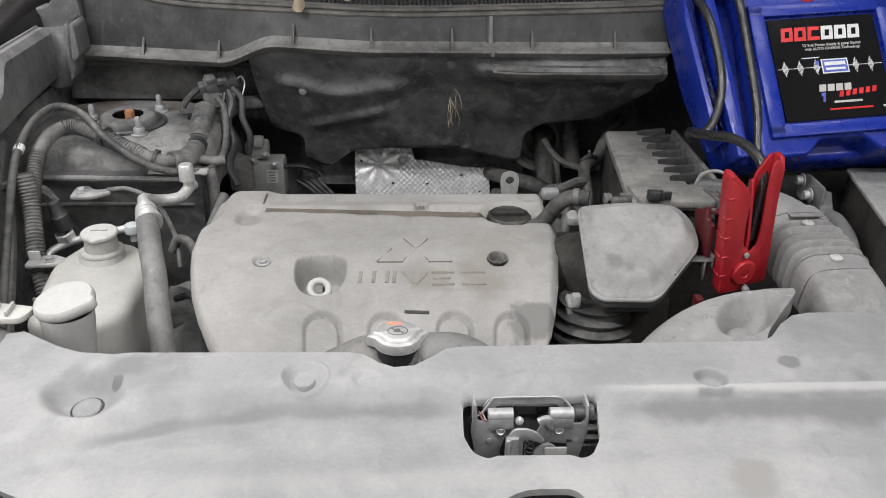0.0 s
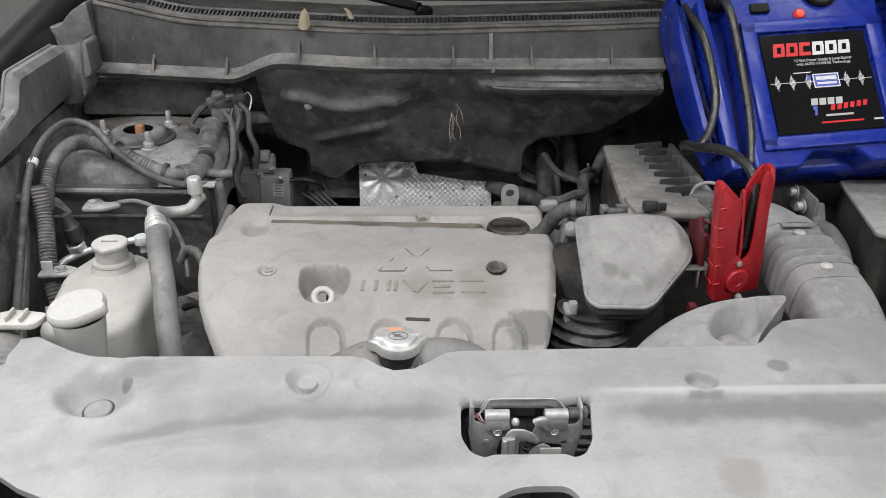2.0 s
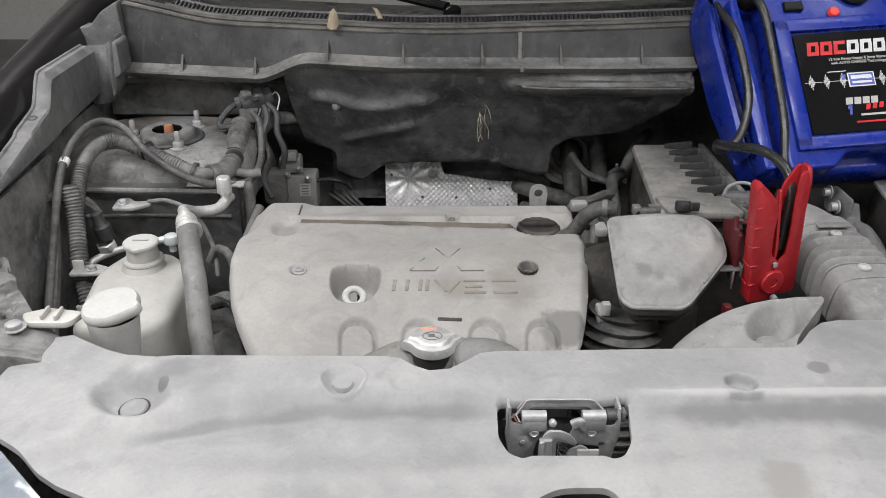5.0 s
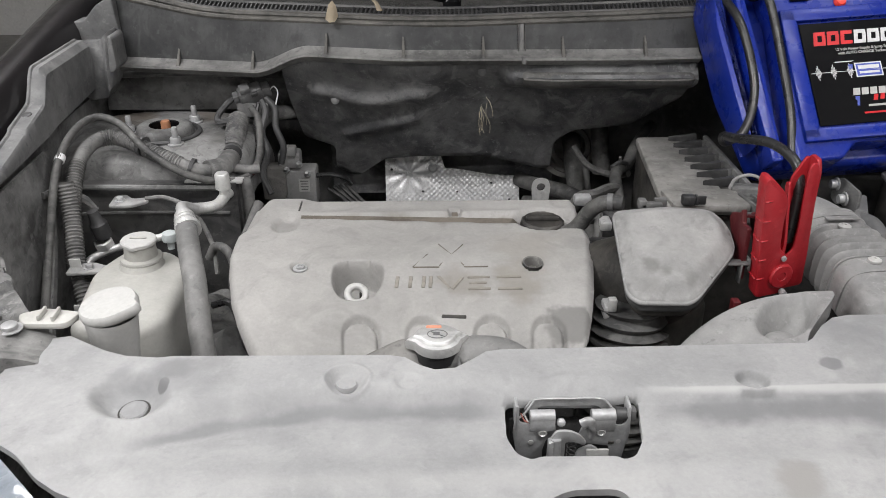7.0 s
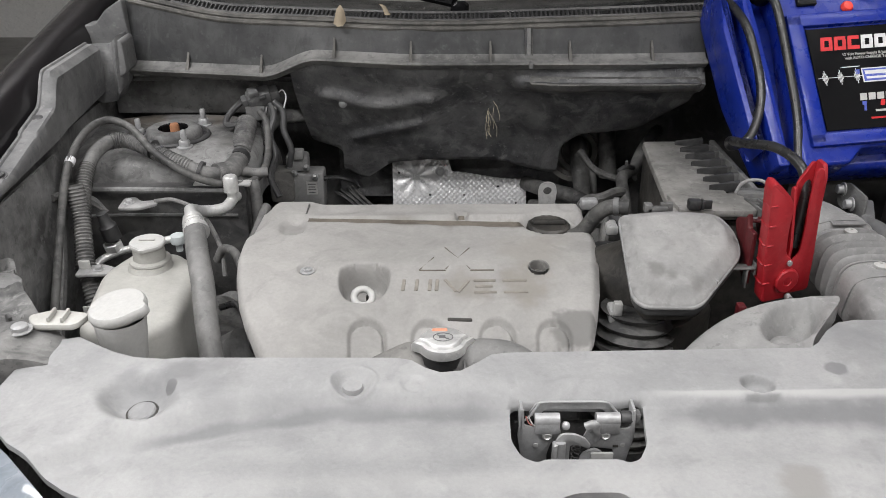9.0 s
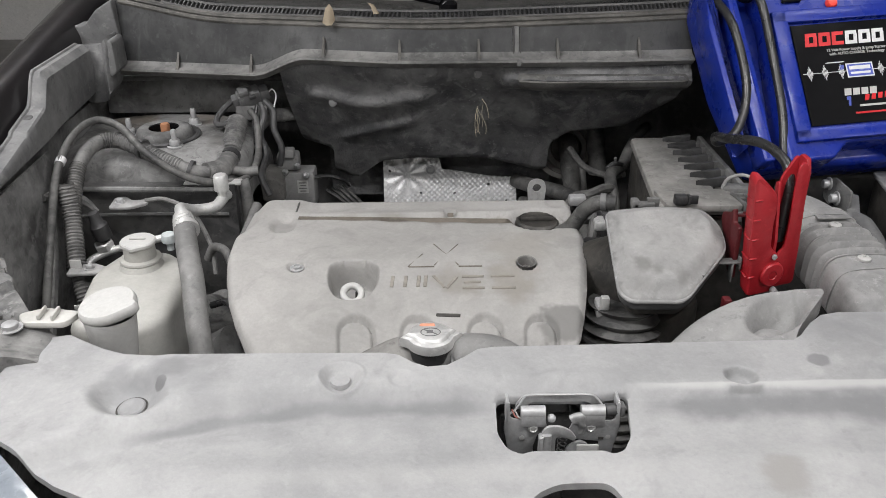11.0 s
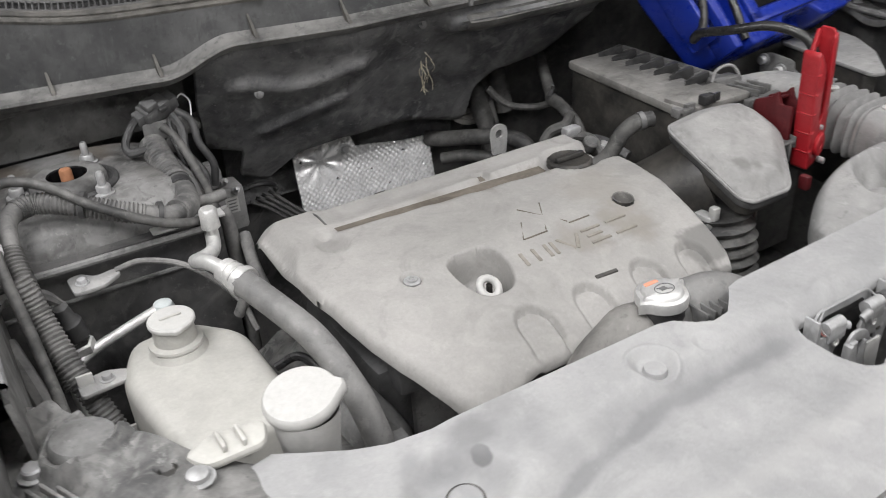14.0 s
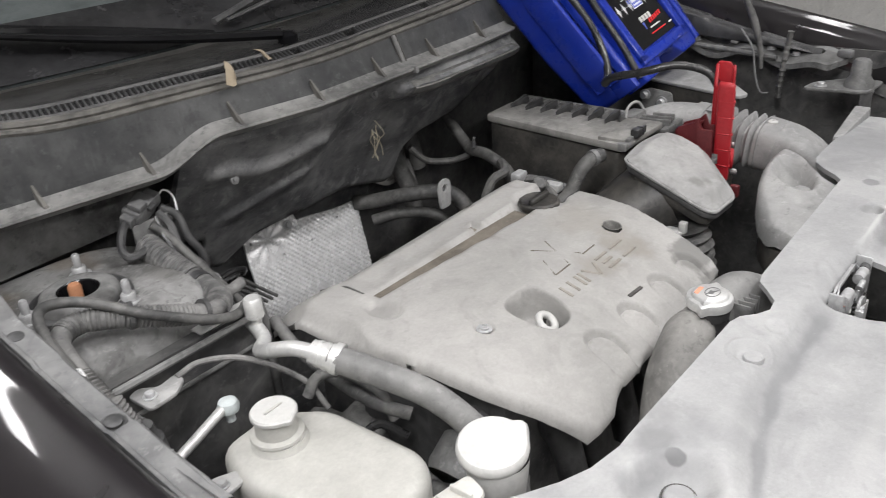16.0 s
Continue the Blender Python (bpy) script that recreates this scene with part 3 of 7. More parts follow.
def front_panel():
    outline = [(-0.652, -0.14), (-0.645, -0.102), (-0.627, -0.087), (-0.598, -0.084), (-0.572, -0.104), (-0.54, -0.127), (-0.51, -0.143), (-0.47, -0.153), (-0.20, -0.157), (-0.182, -0.162), (-0.165, -0.178), (-0.148, -0.187), (-0.125, -0.184), (-0.105, -0.168), (-0.088, -0.152), (-0.07, -0.148), (0.295, -0.142),
               (0.308, -0.132), (0.33, -0.105), (0.352, -0.086), (0.375, -0.08), (0.70, -0.08), (0.72, -0.20), (0.64, -0.27), (0.56, -0.325), (0.44, -0.374), (0.25, -0.406), (0.0, -0.408), (-0.20, -0.412), (-0.33, -0.405), (-0.44, -0.387), (-0.52, -0.345), (-0.60, -0.285), (-0.66, -0.22)]
    latch_hole = rounded([(-0.0725, -0.2295), (-0.0745, -0.282), (-0.066, -0.307), (-0.052, -0.317), (-0.042, -0.3115), (0.034, -0.3125), (0.042, -0.320), (0.054, -0.315), (0.067, -0.290), (0.0745, -0.2315)], 0.008, 6)
    pull_hole = rounded([(-0.058, -0.393), (-0.045, -0.373), (-0.02, -0.360), (0.03, -0.360), (0.044, -0.391)], 0.012)
    root = thing("front_cover_panel", (0, -0.25, 0.96), "large dusty grey plastic radiator cover panel", "car panel")
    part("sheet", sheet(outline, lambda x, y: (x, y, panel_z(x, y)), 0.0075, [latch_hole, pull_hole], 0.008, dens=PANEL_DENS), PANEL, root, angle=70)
    for x, y, r in ((-0.247, -0.204, 0.011), (0.207, -0.216, 0.007)):
        part("push_clip", lathe([(0, 0.004), (r * 0.5, 0.005), (r, 0.004), (r * 1.1, 0.001), (r * 1.1, -0.002)], 16, at(x, y, panel_z(x, y))), PANEL, root)
    part("plug", lathe([(0.0155, -0.002), (0.0155, 0.0015), (0.014, 0.003), (0.0125, 0.002), (0, 0.002)], 24, at(-0.480, -0.222, panel_z(-0.480, -0.222) + 0.001, 4, -4)), PANEL, root)
    part("plug_gap", lathe([(0.0158, 0.0), (0.0178, 0.0006), (0.0185, -0.002)], 28, at(-0.480, -0.222, panel_z(-0.480, -0.222) + 0.001, 4, -4)), OILY_SHADE, root, "dark gap round the plug")


front_panel()


def bumper():
    root = thing("front_bumper", (0, -0.5, 0.65), "glossy dark painted bumper in front of the panel", "bumper")

    def run(profile):
        bm = bmesh.new()
        rows = []
        for i in range(45):
            x = -0.44 + 1.04 * i / 44
            y = -0.408 + 0.18 * x * x + 0.85 * x ** 6
            z = panel_z(x, y + 0.004) - 0.012
            rows.append([bm.verts.new((x, y + dy, z + dz)) for dy, dz in profile])
        for a, b in zip(rows[:-1], rows[1:]):
            for k in range(len(a) - 1):
                bm.faces.new((a[k], b[k], b[k + 1], a[k + 1]))
        bmesh.ops.recalc_face_normals(bm, faces=bm.faces)
        return bm

    part("edge_strip", run([(0.02, -0.004), (0.012, 0.0), (-0.002, 0.0), (-0.004, -0.004), (-0.008, -0.004), (-0.010, 0.001), (-0.022, 0.0), (-0.025, -0.006)]), HOSEP, root, "dusty grey edge strip")
    part("skin", run([(-0.022, -0.03), (-0.026, -0.004), (-0.030, 0.0), (-0.045, -0.003), (-0.07, -0.014), (-0.095, -0.04), (-0.112, -0.09), (-0.12, -0.16), (-0.12, -0.32)]), PAINT, root)


bumper()


# ---- bonnet latch in the panel's opening ----
def bonnet_latch():
    root = thing("bonnet_latch", (0, -0.25, 0.88), "grey zinc steel bonnet latch with spring and hook", "latch")
    y = -0.248

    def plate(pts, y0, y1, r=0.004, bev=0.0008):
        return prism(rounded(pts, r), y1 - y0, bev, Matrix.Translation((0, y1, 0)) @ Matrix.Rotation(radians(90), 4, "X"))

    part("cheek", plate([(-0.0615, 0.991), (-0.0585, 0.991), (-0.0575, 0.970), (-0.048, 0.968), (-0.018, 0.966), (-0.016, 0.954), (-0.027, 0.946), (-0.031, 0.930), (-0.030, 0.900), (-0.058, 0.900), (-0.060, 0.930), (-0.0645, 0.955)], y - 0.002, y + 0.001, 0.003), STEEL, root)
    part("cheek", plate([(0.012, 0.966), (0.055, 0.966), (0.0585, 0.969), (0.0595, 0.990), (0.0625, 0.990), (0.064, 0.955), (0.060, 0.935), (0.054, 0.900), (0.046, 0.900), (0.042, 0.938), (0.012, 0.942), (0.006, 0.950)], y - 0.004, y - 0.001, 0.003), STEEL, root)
    part("slot", box(0.006, 0.002, 0.003, (0.044, y - 0.0042, 0.943)), OILY_SHADE, root)
    part("back_plate", plate([(-0.066, 0.955), (0.068, 0.955), (0.062, 0.87), (-0.060, 0.87)], y + 0.024, y + 0.028), DEEP, root)
    for s, x0, x1 in ((-1, -0.046, -0.019), (1, 0.021, 0.047)):
        part("spring_sleeve", join(tube([(x0, y + 0.002, 0.975), (x1, y + 0.002, 0.975)], 0.0075, 18, smooth=False), box(x1 - x0, 0.003, 0.014, ((x0 + x1) / 2, y - 0.004, 0.967), 0.0008)), STEEL, root, "folded bright steel sleeve")
        part("ear", plate([(s * 0.0595, 0.962), (s * 0.0625, 0.962), (s * 0.0625, 0.991), (s * 0.0595, 0.991)], y - 0.002, y + 0.016, 0.001), STEEL, root)
        part("rivet", lathe([(0.0055, 0), (0.0055, 0.0015), (0.0038, 0.0028), (0.003, 0.0015), (0, 0.0015)], 16, at(-0.032 if s < 0 else 0.032, y - 0.003, 0.957, 90)), ALU, root)
        part("rivet", lathe([(0.003, 0), (0.003, 0.001), (0, 0.0015)], 12, at(-0.044 if s < 0 else 0.052, y - 0.003, 0.944, 90)), ALU, root)
    part("bushing", tube([(0.048, y + 0.003, 0.976), (0.060, y + 0.003, 0.976)], 0.0072, 14, smooth=False), BLACK, root)
    part("bushing_end", box(0.006, 0.012, 0.014, (0.0665, y + 0.004, 0.976), 0.002), GREYM, root)
    # bent plate above the sleeves with its rolled edge
    part("bail_plate", sheet(rounded([(-0.052, 0.974), (-0.044, 0.988), (-0.038, 0.9905), (0.030, 0.9905), (0.040, 0.986), (0.048, 0.974), (0.040, 0.968), (0.030, 0.981), (-0.034, 0.981), (-0.042, 0.970)], 0.004), lambda a, b: (a, y + 0.012, b), 0.004, (), 0.003, (0, 1, 0)), STEEL, root, "bent steel plate")
    part("wire_bail", tube([(-0.0575, y + 0.004, 0.972), (-0.050, y + 0.008, 0.976), (-0.042, y + 0.010, 0.988), (-0.036, y + 0.011, 0.991), (0.0, y + 0.011, 0.9915), (0.030, y + 0.011, 0.991), (0.040, y + 0.010, 0.985), (0.049, y + 0.005, 0.975)], 0.0013, 8, 6), STEEL, root)
    part("hook", plate([(-0.024, 0.958), (-0.018, 0.967), (-0.004, 0.967), (0.008, 0.961), (0.015, 0.951), (0.013, 0.946), (0.001, 0.952), (-0.008, 0.952), (-0.008, 0.90), (-0.024, 0.90)], y - 0.014, y - 0.010, 0.004, 0.0012), STEEL, root)
    part("hook_fold", duct([(-0.0185, y - 0.014, 0.957), (-0.0185, y - 0.016, 0.93), (-0.0185, y - 0.016, 0.89)], [0.0055] * 3, [0.005] * 3, 3.0, 16, 6, lean=(0, 1, 0)), STEEL, root)
    part("side_plate", plate([(-0.027, 0.955), (-0.022, 0.957), (-0.020, 0.90), (-0.028, 0.90)], y - 0.020, y - 0.010, 0.001), STEEL, root)
    part("stop", lathe([(0.0045, 0), (0.005, 0.003), (0.0045, 0.006), (0.002, 0.008), (0, 0.008)], 14, at(-0.012, y + 0.002, 0.967, 60)), STEEL, root)
    part("pawl", plate([(0.006, 0.936), (0.020, 0.944), (0.030, 0.938), (0.024, 0.905), (-0.002, 0.895)], y - 0.010, y - 0.006, 0.004, 0.001), STEEL, root)
    part("inner_hook", duct([(0.010, y - 0.004, 0.968), (0.018, y - 0.005, 0.972), (0.022, y - 0.003, 0.964), (0.020, y, 0.95)], [0.004] * 4, [0.006] * 4, 3.0, 14, 6), STEEL, root)
    part("coil_spring", tube([(0.001 + 0.005 * math.cos(k * 1.05), y - 0.004 + 0.005 * math.sin(k * 1.05), 0.948 - 0.0011 * k) for k in range(42)], 0.0009, 6, 2), DEEP, root)
    part("strap", plate([(0.016, 0.939), (0.041, 0.939), (0.042, 0.88), (0.022, 0.88)], y - 0.012, y - 0.009, 0.002), WHITE, root, "pale steel strap")
    for dx, c in ((0.0, "lead"), (0.003, "lead")):
        part(c, tube([(-0.056 + dx, y + 0.003, 0.979), (-0.052 + dx, y - 0.001, 0.972), (-0.046, y - 0.001, 0.969)], 0.0009, 6), surface("copper_lead", (0.34, 0.13, 0.11), None, 0.3, 0.4) if not dx else WHITE, root)
    for ob in root.children:
        ob.location.z -= 0.006
    solo("bumper_beam", box(1.2, 0.06, 0.12, (0, -0.33, 0.84), 0.01), DEEP, (0, -0.33, 0.78), "dark steel cross beam under the cover panel", "beam")
    r = thing("secondary_pull", (0.015, -0.385, 0.9), "pale plastic pull lever in an oval opening", "lever")
    part("lever", box(0.02, 0.012, 0.05, (0.018, -0.385, 0.94), 0.003), WHITE, r)
    part("bracket", box(0.10, 0.02, 0.02, (0, -0.37, 0.915), 0.003), DEEP, r)


bonnet_latch()


# ---- engine cover ----
ARCHES = [(-0.248, 0.026, 0.012, -0.2), (-0.162, 0.025, 0.010, -0.12), (-0.068, 0.025, 0.011, 0.05), (0.010, 0.024, 0.010, 0.15)]


def cover_z(x, y):
    z = 0.97
    if y < 0.125:
        d = 0.125 - y
        z -= d * (0.16 + 0.75 * d) * (1 - bump(d, 0, 0.03)) + d * 0.08 * bump(d, 0, 0.03) + 3 * max(0, -0.005 - y) ** 1.8
    if y > 0.352:
        z -= 0.5 * (y - 0.352) + 3 * (y - 0.352) ** 2
    z -= 0.006 * (1 - bump(y, 0.285, 0.325)) * (1 - bump(x, -0.37, -0.34))
    left = float(np.interp(y, (-0.068, -0.062, -0.024, 0.012, 0.051, 0.099, 0.155, 0.21, 0.295, 0.36), (-0.36, -0.373, -0.399, -0.417, -0.432, -0.443, -0.452, -0.454, -0.450, -0.447)))
    rear = 1 - bump(y, 0.20, 0.27)
    z -= (0.012 + 0.012 * rear) * bump(x - left, 0.0, 0.009 + 0.029 * rear) ** 1.5
    rght = 0.102 - 0.16 * max(0, 0.19 - y)
    z -= 0.012 * bump(rght - x, 0.0, 0.012) ** 1.5
    # the sunken strip behind the front half, deeper and wider towards the filler cap
    if -0.385 < x < 0.06:
        f = 1 - bump(x, -0.37, 0.0)
        z -= (0.003 + 0.008 * f) * bump(abs(y - (0.281 - 0.03 * (x + 0.36))), 0.007 + 0.010 * f, 0.011 + 0.013 * f)
    z -= 0.012 * bump(math.hypot(x - 0.036, y - 0.268), 0.040, 0.050)
    z -= 0.02 * (1 - bump(x, 0.05, 0.09)) * bump(abs(y - 0.268), 0.03, 0.045)
    # pad, bolt recesses, dipstick well
    z -= 0.008 * bump(math.hypot(x + 0.380, (y - 0.250) * 0.72), 0.016, 0.023)
    z -= 0.006 * bump(math.hypot(x + 0.34, y - 0.11), 0.011, 0.0145)
    z -= 0.026 * bump(math.hypot(x, y - 0.11), 0.0115, 0.0145)
    z -= 0.010 * bump(max(abs(x + 0.107) - 0.004, abs(y - 0.303) - 0.006), 0.004, 0.008)
    ax, ay = abs(x + 0.255) / 0.037, y - 0.093
    ay = ay / 0.029 if ay > 0 else -ay / 0.053
    well = ((ax ** 2.8 + ay ** (3.2 if y > 0.093 else 2.1)) ** 0.38 - 1) * 0.03
    z -= 0.048 * bump(well, -0.007, 0.0008)
    # soft name band
    z -= 0.0025 * bump(max(abs(x + 0.045) - 0.075, abs(y - 0.074) - 0.018), 0, 0.008)
    # arched flutes cut into the falling front, with a crease round the crown
    for xc, w, top, lean in ARCHES:
        xx = x - xc - lean * (y - top) * 0.4
        edge = (math.hypot(xx / w, max(0, y - top + 0.030) / 0.030) - 1) * w
        if edge < 0.01:
            side = 0.3 + 0.7 * (1 - bump(xx / w, -0.8, 0.0))
            z -= 0.006 * bump(edge, -0.005, 0.0)
            z -= 0.008 * bump(abs(edge + 0.0025), 0, 0.0045) * side
    return z


COVER_DENS = [(-0.34, 0.11, 0.022, 0.0025), (0, 0.11, 0.024, 0.0025), (-0.255, 0.082, 0.052, 0.0022), (-0.107, 0.303, 0.018, 0.0025), (-0.118, 0.008, 0.026, 0.0022), (-0.245, -0.012, 0.038, 0.0024), (-0.165, -0.015, 0.036, 0.0024), (-0.070, -0.015, 0.036, 0.0024), (0.006, -0.015, 0.036, 0.0024)]
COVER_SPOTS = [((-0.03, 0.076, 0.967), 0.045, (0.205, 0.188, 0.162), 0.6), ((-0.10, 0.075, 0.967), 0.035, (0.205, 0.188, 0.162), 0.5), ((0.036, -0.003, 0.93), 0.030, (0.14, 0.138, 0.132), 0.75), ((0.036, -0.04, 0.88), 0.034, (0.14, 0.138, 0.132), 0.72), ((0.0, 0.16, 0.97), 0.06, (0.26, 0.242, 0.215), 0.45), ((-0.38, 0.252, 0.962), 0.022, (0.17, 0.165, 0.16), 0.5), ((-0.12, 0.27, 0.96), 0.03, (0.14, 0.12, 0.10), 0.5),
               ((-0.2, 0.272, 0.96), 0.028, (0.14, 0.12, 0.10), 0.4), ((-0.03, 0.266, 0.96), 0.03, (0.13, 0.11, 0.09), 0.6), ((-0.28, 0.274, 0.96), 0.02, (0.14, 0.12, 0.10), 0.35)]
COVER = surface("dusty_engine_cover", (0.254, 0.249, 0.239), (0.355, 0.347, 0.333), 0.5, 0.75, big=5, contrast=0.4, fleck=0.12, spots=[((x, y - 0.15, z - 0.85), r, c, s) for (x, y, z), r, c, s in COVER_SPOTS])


def engine_cover():
    outline = [(-0.435, 0.43), (-0.30, 0.432), (0.08, 0.415), (0.097, 0.39), (0.103, 0.35), (0.098, 0.292), (0.096, 0.27), (0.102, 0.24), (0.101, 0.194), (0.092, 0.121), (0.084, 0.065), (0.074, 0.02), (0.063, -0.02), (0.05, -0.046), (0.0, -0.051), (-0.10, -0.053), (-0.268, -0.053), (-0.292, -0.058), (-0.315, -0.067), (-0.352, -0.068), (-0.372, -0.062), (-0.398, -0.024), (-0.416, 0.012), (-0.431, 0.051), (-0.442, 0.099),
               (-0.451, 0.155), (-0.453, 0.21), (-0.449, 0.295), (-0.446, 0.36)]
    root = thing("engine_cover", (0, 0.15, 0.85), "dusty brownish grey plastic engine cover", "engine cover")
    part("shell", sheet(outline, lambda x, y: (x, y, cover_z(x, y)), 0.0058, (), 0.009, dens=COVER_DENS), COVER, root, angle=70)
    def grime(x, v):
        f = 1 - bump(x, -0.37, 0.0)
        y = 0.281 - 0.03 * (x + 0.36) + v * (0.007 + 0.012 * f)
        return (x, y, cover_z(x, y) + 0.0008)

    # strip coloured for both the dirt and the shade of the groove
    part("grime_shade_strip", sheet([(-0.36, -0.9), (0.0, -0.9), (0.0, 0.9), (-0.36, 0.9)], grime, 0.012, (), 0.0, rims=False), GRIME_SHADE, root, "brown grime and painted shade in the groove")
    part("bolt", lathe([(0.0105, 0), (0.0105, 0.0015), (0.0065, 0.002), (0.0062, 0.0045), (0.0035, 0.005), (0.003, 0.003), (0, 0.003)], 18, at(-0.34, 0.11, cover_z(-0.34, 0.11) + 0.0012, 4)), STEEL, root)
    part("bolt_recess", lathe([(0.0150, 0.0008), (0.0132, 0.0004), (0.0118, -0.003), (0.0108, -0.021), (0, -0.021)], 28, at(0, 0.11, cover_z(0, 0.127), 9)), BOXM, root, "round bolt recess")
    part("bolt", hexbolt(0.006, 0.009, at(0, 0.112, cover_z(0, 0.11) + 0.008)), DEEP, root)
    part("notch_liner", box(0.010, 0.014, 0.003, (0, 0, 0), 0.001, 1, at(-0.107, 0.304, cover_z(-0.107, 0.303) + 0.001, 8)), GRIME_SHADE, root, "brown dirt in a small notch")
    # flat dark piece whose colour replaces the shade of a real recess
    part("slot", box(0.034, 0.0062, 0.003, (0, 0, 0), 0.0012, 1, at(-0.119, 0.008, cover_z(-0.119, 0.008) + 0.0002, 16, 0, -4)), OILY_SHADE, root, "narrow dark slot")
    for x, y in ((-0.245, 0.372), (-0.03, 0.372)):
        part("vent_hole", lathe([(0.0, 0.0), (0.0075, 0.0), (0.0085, 0.0012), (0.0095, 0.0004)], 16, at(x, y, cover_z(x, y) + 0.0006, -30)), OILY_SHADE, root, "small dark oval hole")
    part("seam", tube([(-0.371, 0.385, cover_z(-0.371, 0.385) + 0.001), (-0.366, 0.34, cover_z(-0.363, 0.34)), (-0.366, 0.300, cover_z(-0.362, 0.3))], 0.0016, 6), DEEP, root, "dark scored line")
    # raised emblem and the name in relief, as plain strokes; the emblem's dark brown paints recess shade
    def stroke(a, b, w, h=0.0012):
        (x0, y0), (x1, y1) = a, b
        dd = Vector((x1 - x0, y1 - y0, 0))
        cx, cy = (x0 + x1) / 2, (y0 + y1) / 2
        rise = cover_z(x1, y1) - cover_z(x0, y0)
        return box(dd.length, w, h * 2, (0, 0, 0), 0.0006, 1, Matrix.Translation((cx, cy, (cover_z(x0, y0) + cover_z(x1, y1)) / 2)) @ Euler((0, -math.atan2(rise, dd.length), math.atan2(y1 - y0, x1 - x0))).to_matrix().to_4x4())
    e = [stroke((-0.137, 0.172), (-0.101, 0.107), 0.0018, 0.0013), stroke((-0.100, 0.170), (-0.137, 0.107), 0.0016, 0.0013), stroke((-0.175, 0.104), (-0.137, 0.104), 0.0022, 0.0012), stroke((-0.101, 0.104), (-0.066, 0.104), 0.0022, 0.0012), stroke((-0.154, 0.139), (-0.176, 0.104), 0.0016, 0.0013)]
    part("emblem", join(*e), GRIME_SHADE, root, "fine emblem lines with recess shade painted in dark brown")
    lo, hi = 0.061, 0.085
    s = [stroke((x, lo), (x + 0.002, hi), 0.0052, 0.0012) for x in (-0.199, -0.180, -0.161, -0.151)]
    s += [stroke((-0.139, hi), (-0.123, lo), 0.0052, 0.0012), stroke((-0.104, hi), (-0.120, lo), 0.0052, 0.0012)]
    for x0, x1 in ((-0.097, -0.065), (-0.055, -0.020)):
        s += [stroke((x0, y), (x1, y), 0.0052, 0.0012) for y in (lo, hi)]
    s.append(stroke((-0.095, 0.073), (-0.07, 0.073), 0.0052, 0.0012))
    for b in s:
        part("relief_stroke", b, LETTER, root)
    d = thing("dipstick", (-0.255, 0.07, 0.9), "white plastic dipstick loop handle", "dipstick")
    zz = 0.943
    nz = Vector((0.12, -0.60, 0.79)).normalized()
    ux = nz.orthogonal().normalized()
    uy = nz.cross(ux)
    mid = Vector((-0.256, 0.068, zz))
    part("loop", tube([tuple(mid + 0.0130 * (math.cos(a) * ux + math.sin(a) * uy)) for a in (2 * math.pi * i / 14 for i in range(15))], 0.0052, 10, 4), WHITE, d)
    # stem coloured dark for the shade inside its tube
    part("stem", tube([(-0.249, 0.078, zz - 0.003), (-0.25, 0.08, 0.86)], 0.004, 8, smooth=False), OILY_SHADE, d)
    c = thing("oil_filler_cap", (0.035, 0.268, 0.95), "dark dusty oil filler cap with finger grip", "filler cap")
    part("disc", lathe([(0.0, 0.0), (0.034, 0.0), (0.036, 0.004), (0.035, 0.010), (0.031, 0.013), (0.028, 0.0115), (0, 0.0115)], 56, at(0.035, 0.268, 0.953), lambda a, z: 1 + 0.02 * math.cos(14 * a)), OILY_SHADE, c)
    part("grip", box(0.054, 0.011, 0.010, (0.035, 0.268, 0.968), 0.004), OILY_SHADE, c)


engine_cover()

# ---- cowl, firewall and body round the engine ----
def lip_y(x):
    return 0.516 + 0.22 * max(0, -0.2 - x) + 0.06 * max(0, x - 0.2)


def lip_z(x):
    return 1.133 + 0.036 * (1 - bump(x, -0.475, -0.365)) - 0.012 * max(0, -0.5 - x)


def top_z(x):
    return 1.218 + 0.17 * max(0, -0.56 - x) + 0.03 * max(0, x + 0.1)


def strip(line_a, line_b, n, x0, x1, thick=(0, 0, -0.004)):
    """A band between two lines along x."""
    bm = bmesh.new()
    rows = []
    for i in range(n + 1):
        x = x0 + (x1 - x0) * i / n
        rows.append([bm.verts.new(line_a(x)), bm.verts.new(line_b(x))])
    for a, b in zip(rows[:-1], rows[1:]):
        bm.faces.new((a[0], b[0], b[1], a[1]))
    g = bmesh.ops.extrude_face_region(bm, geom=bm.faces[:])["geom"]
    bmesh.ops.translate(bm, verts=[v for v in g if isinstance(v, bmesh.types.BMVert)], vec=thick)
    bmesh.ops.recalc_face_normals(bm, faces=bm.faces)
    return bm


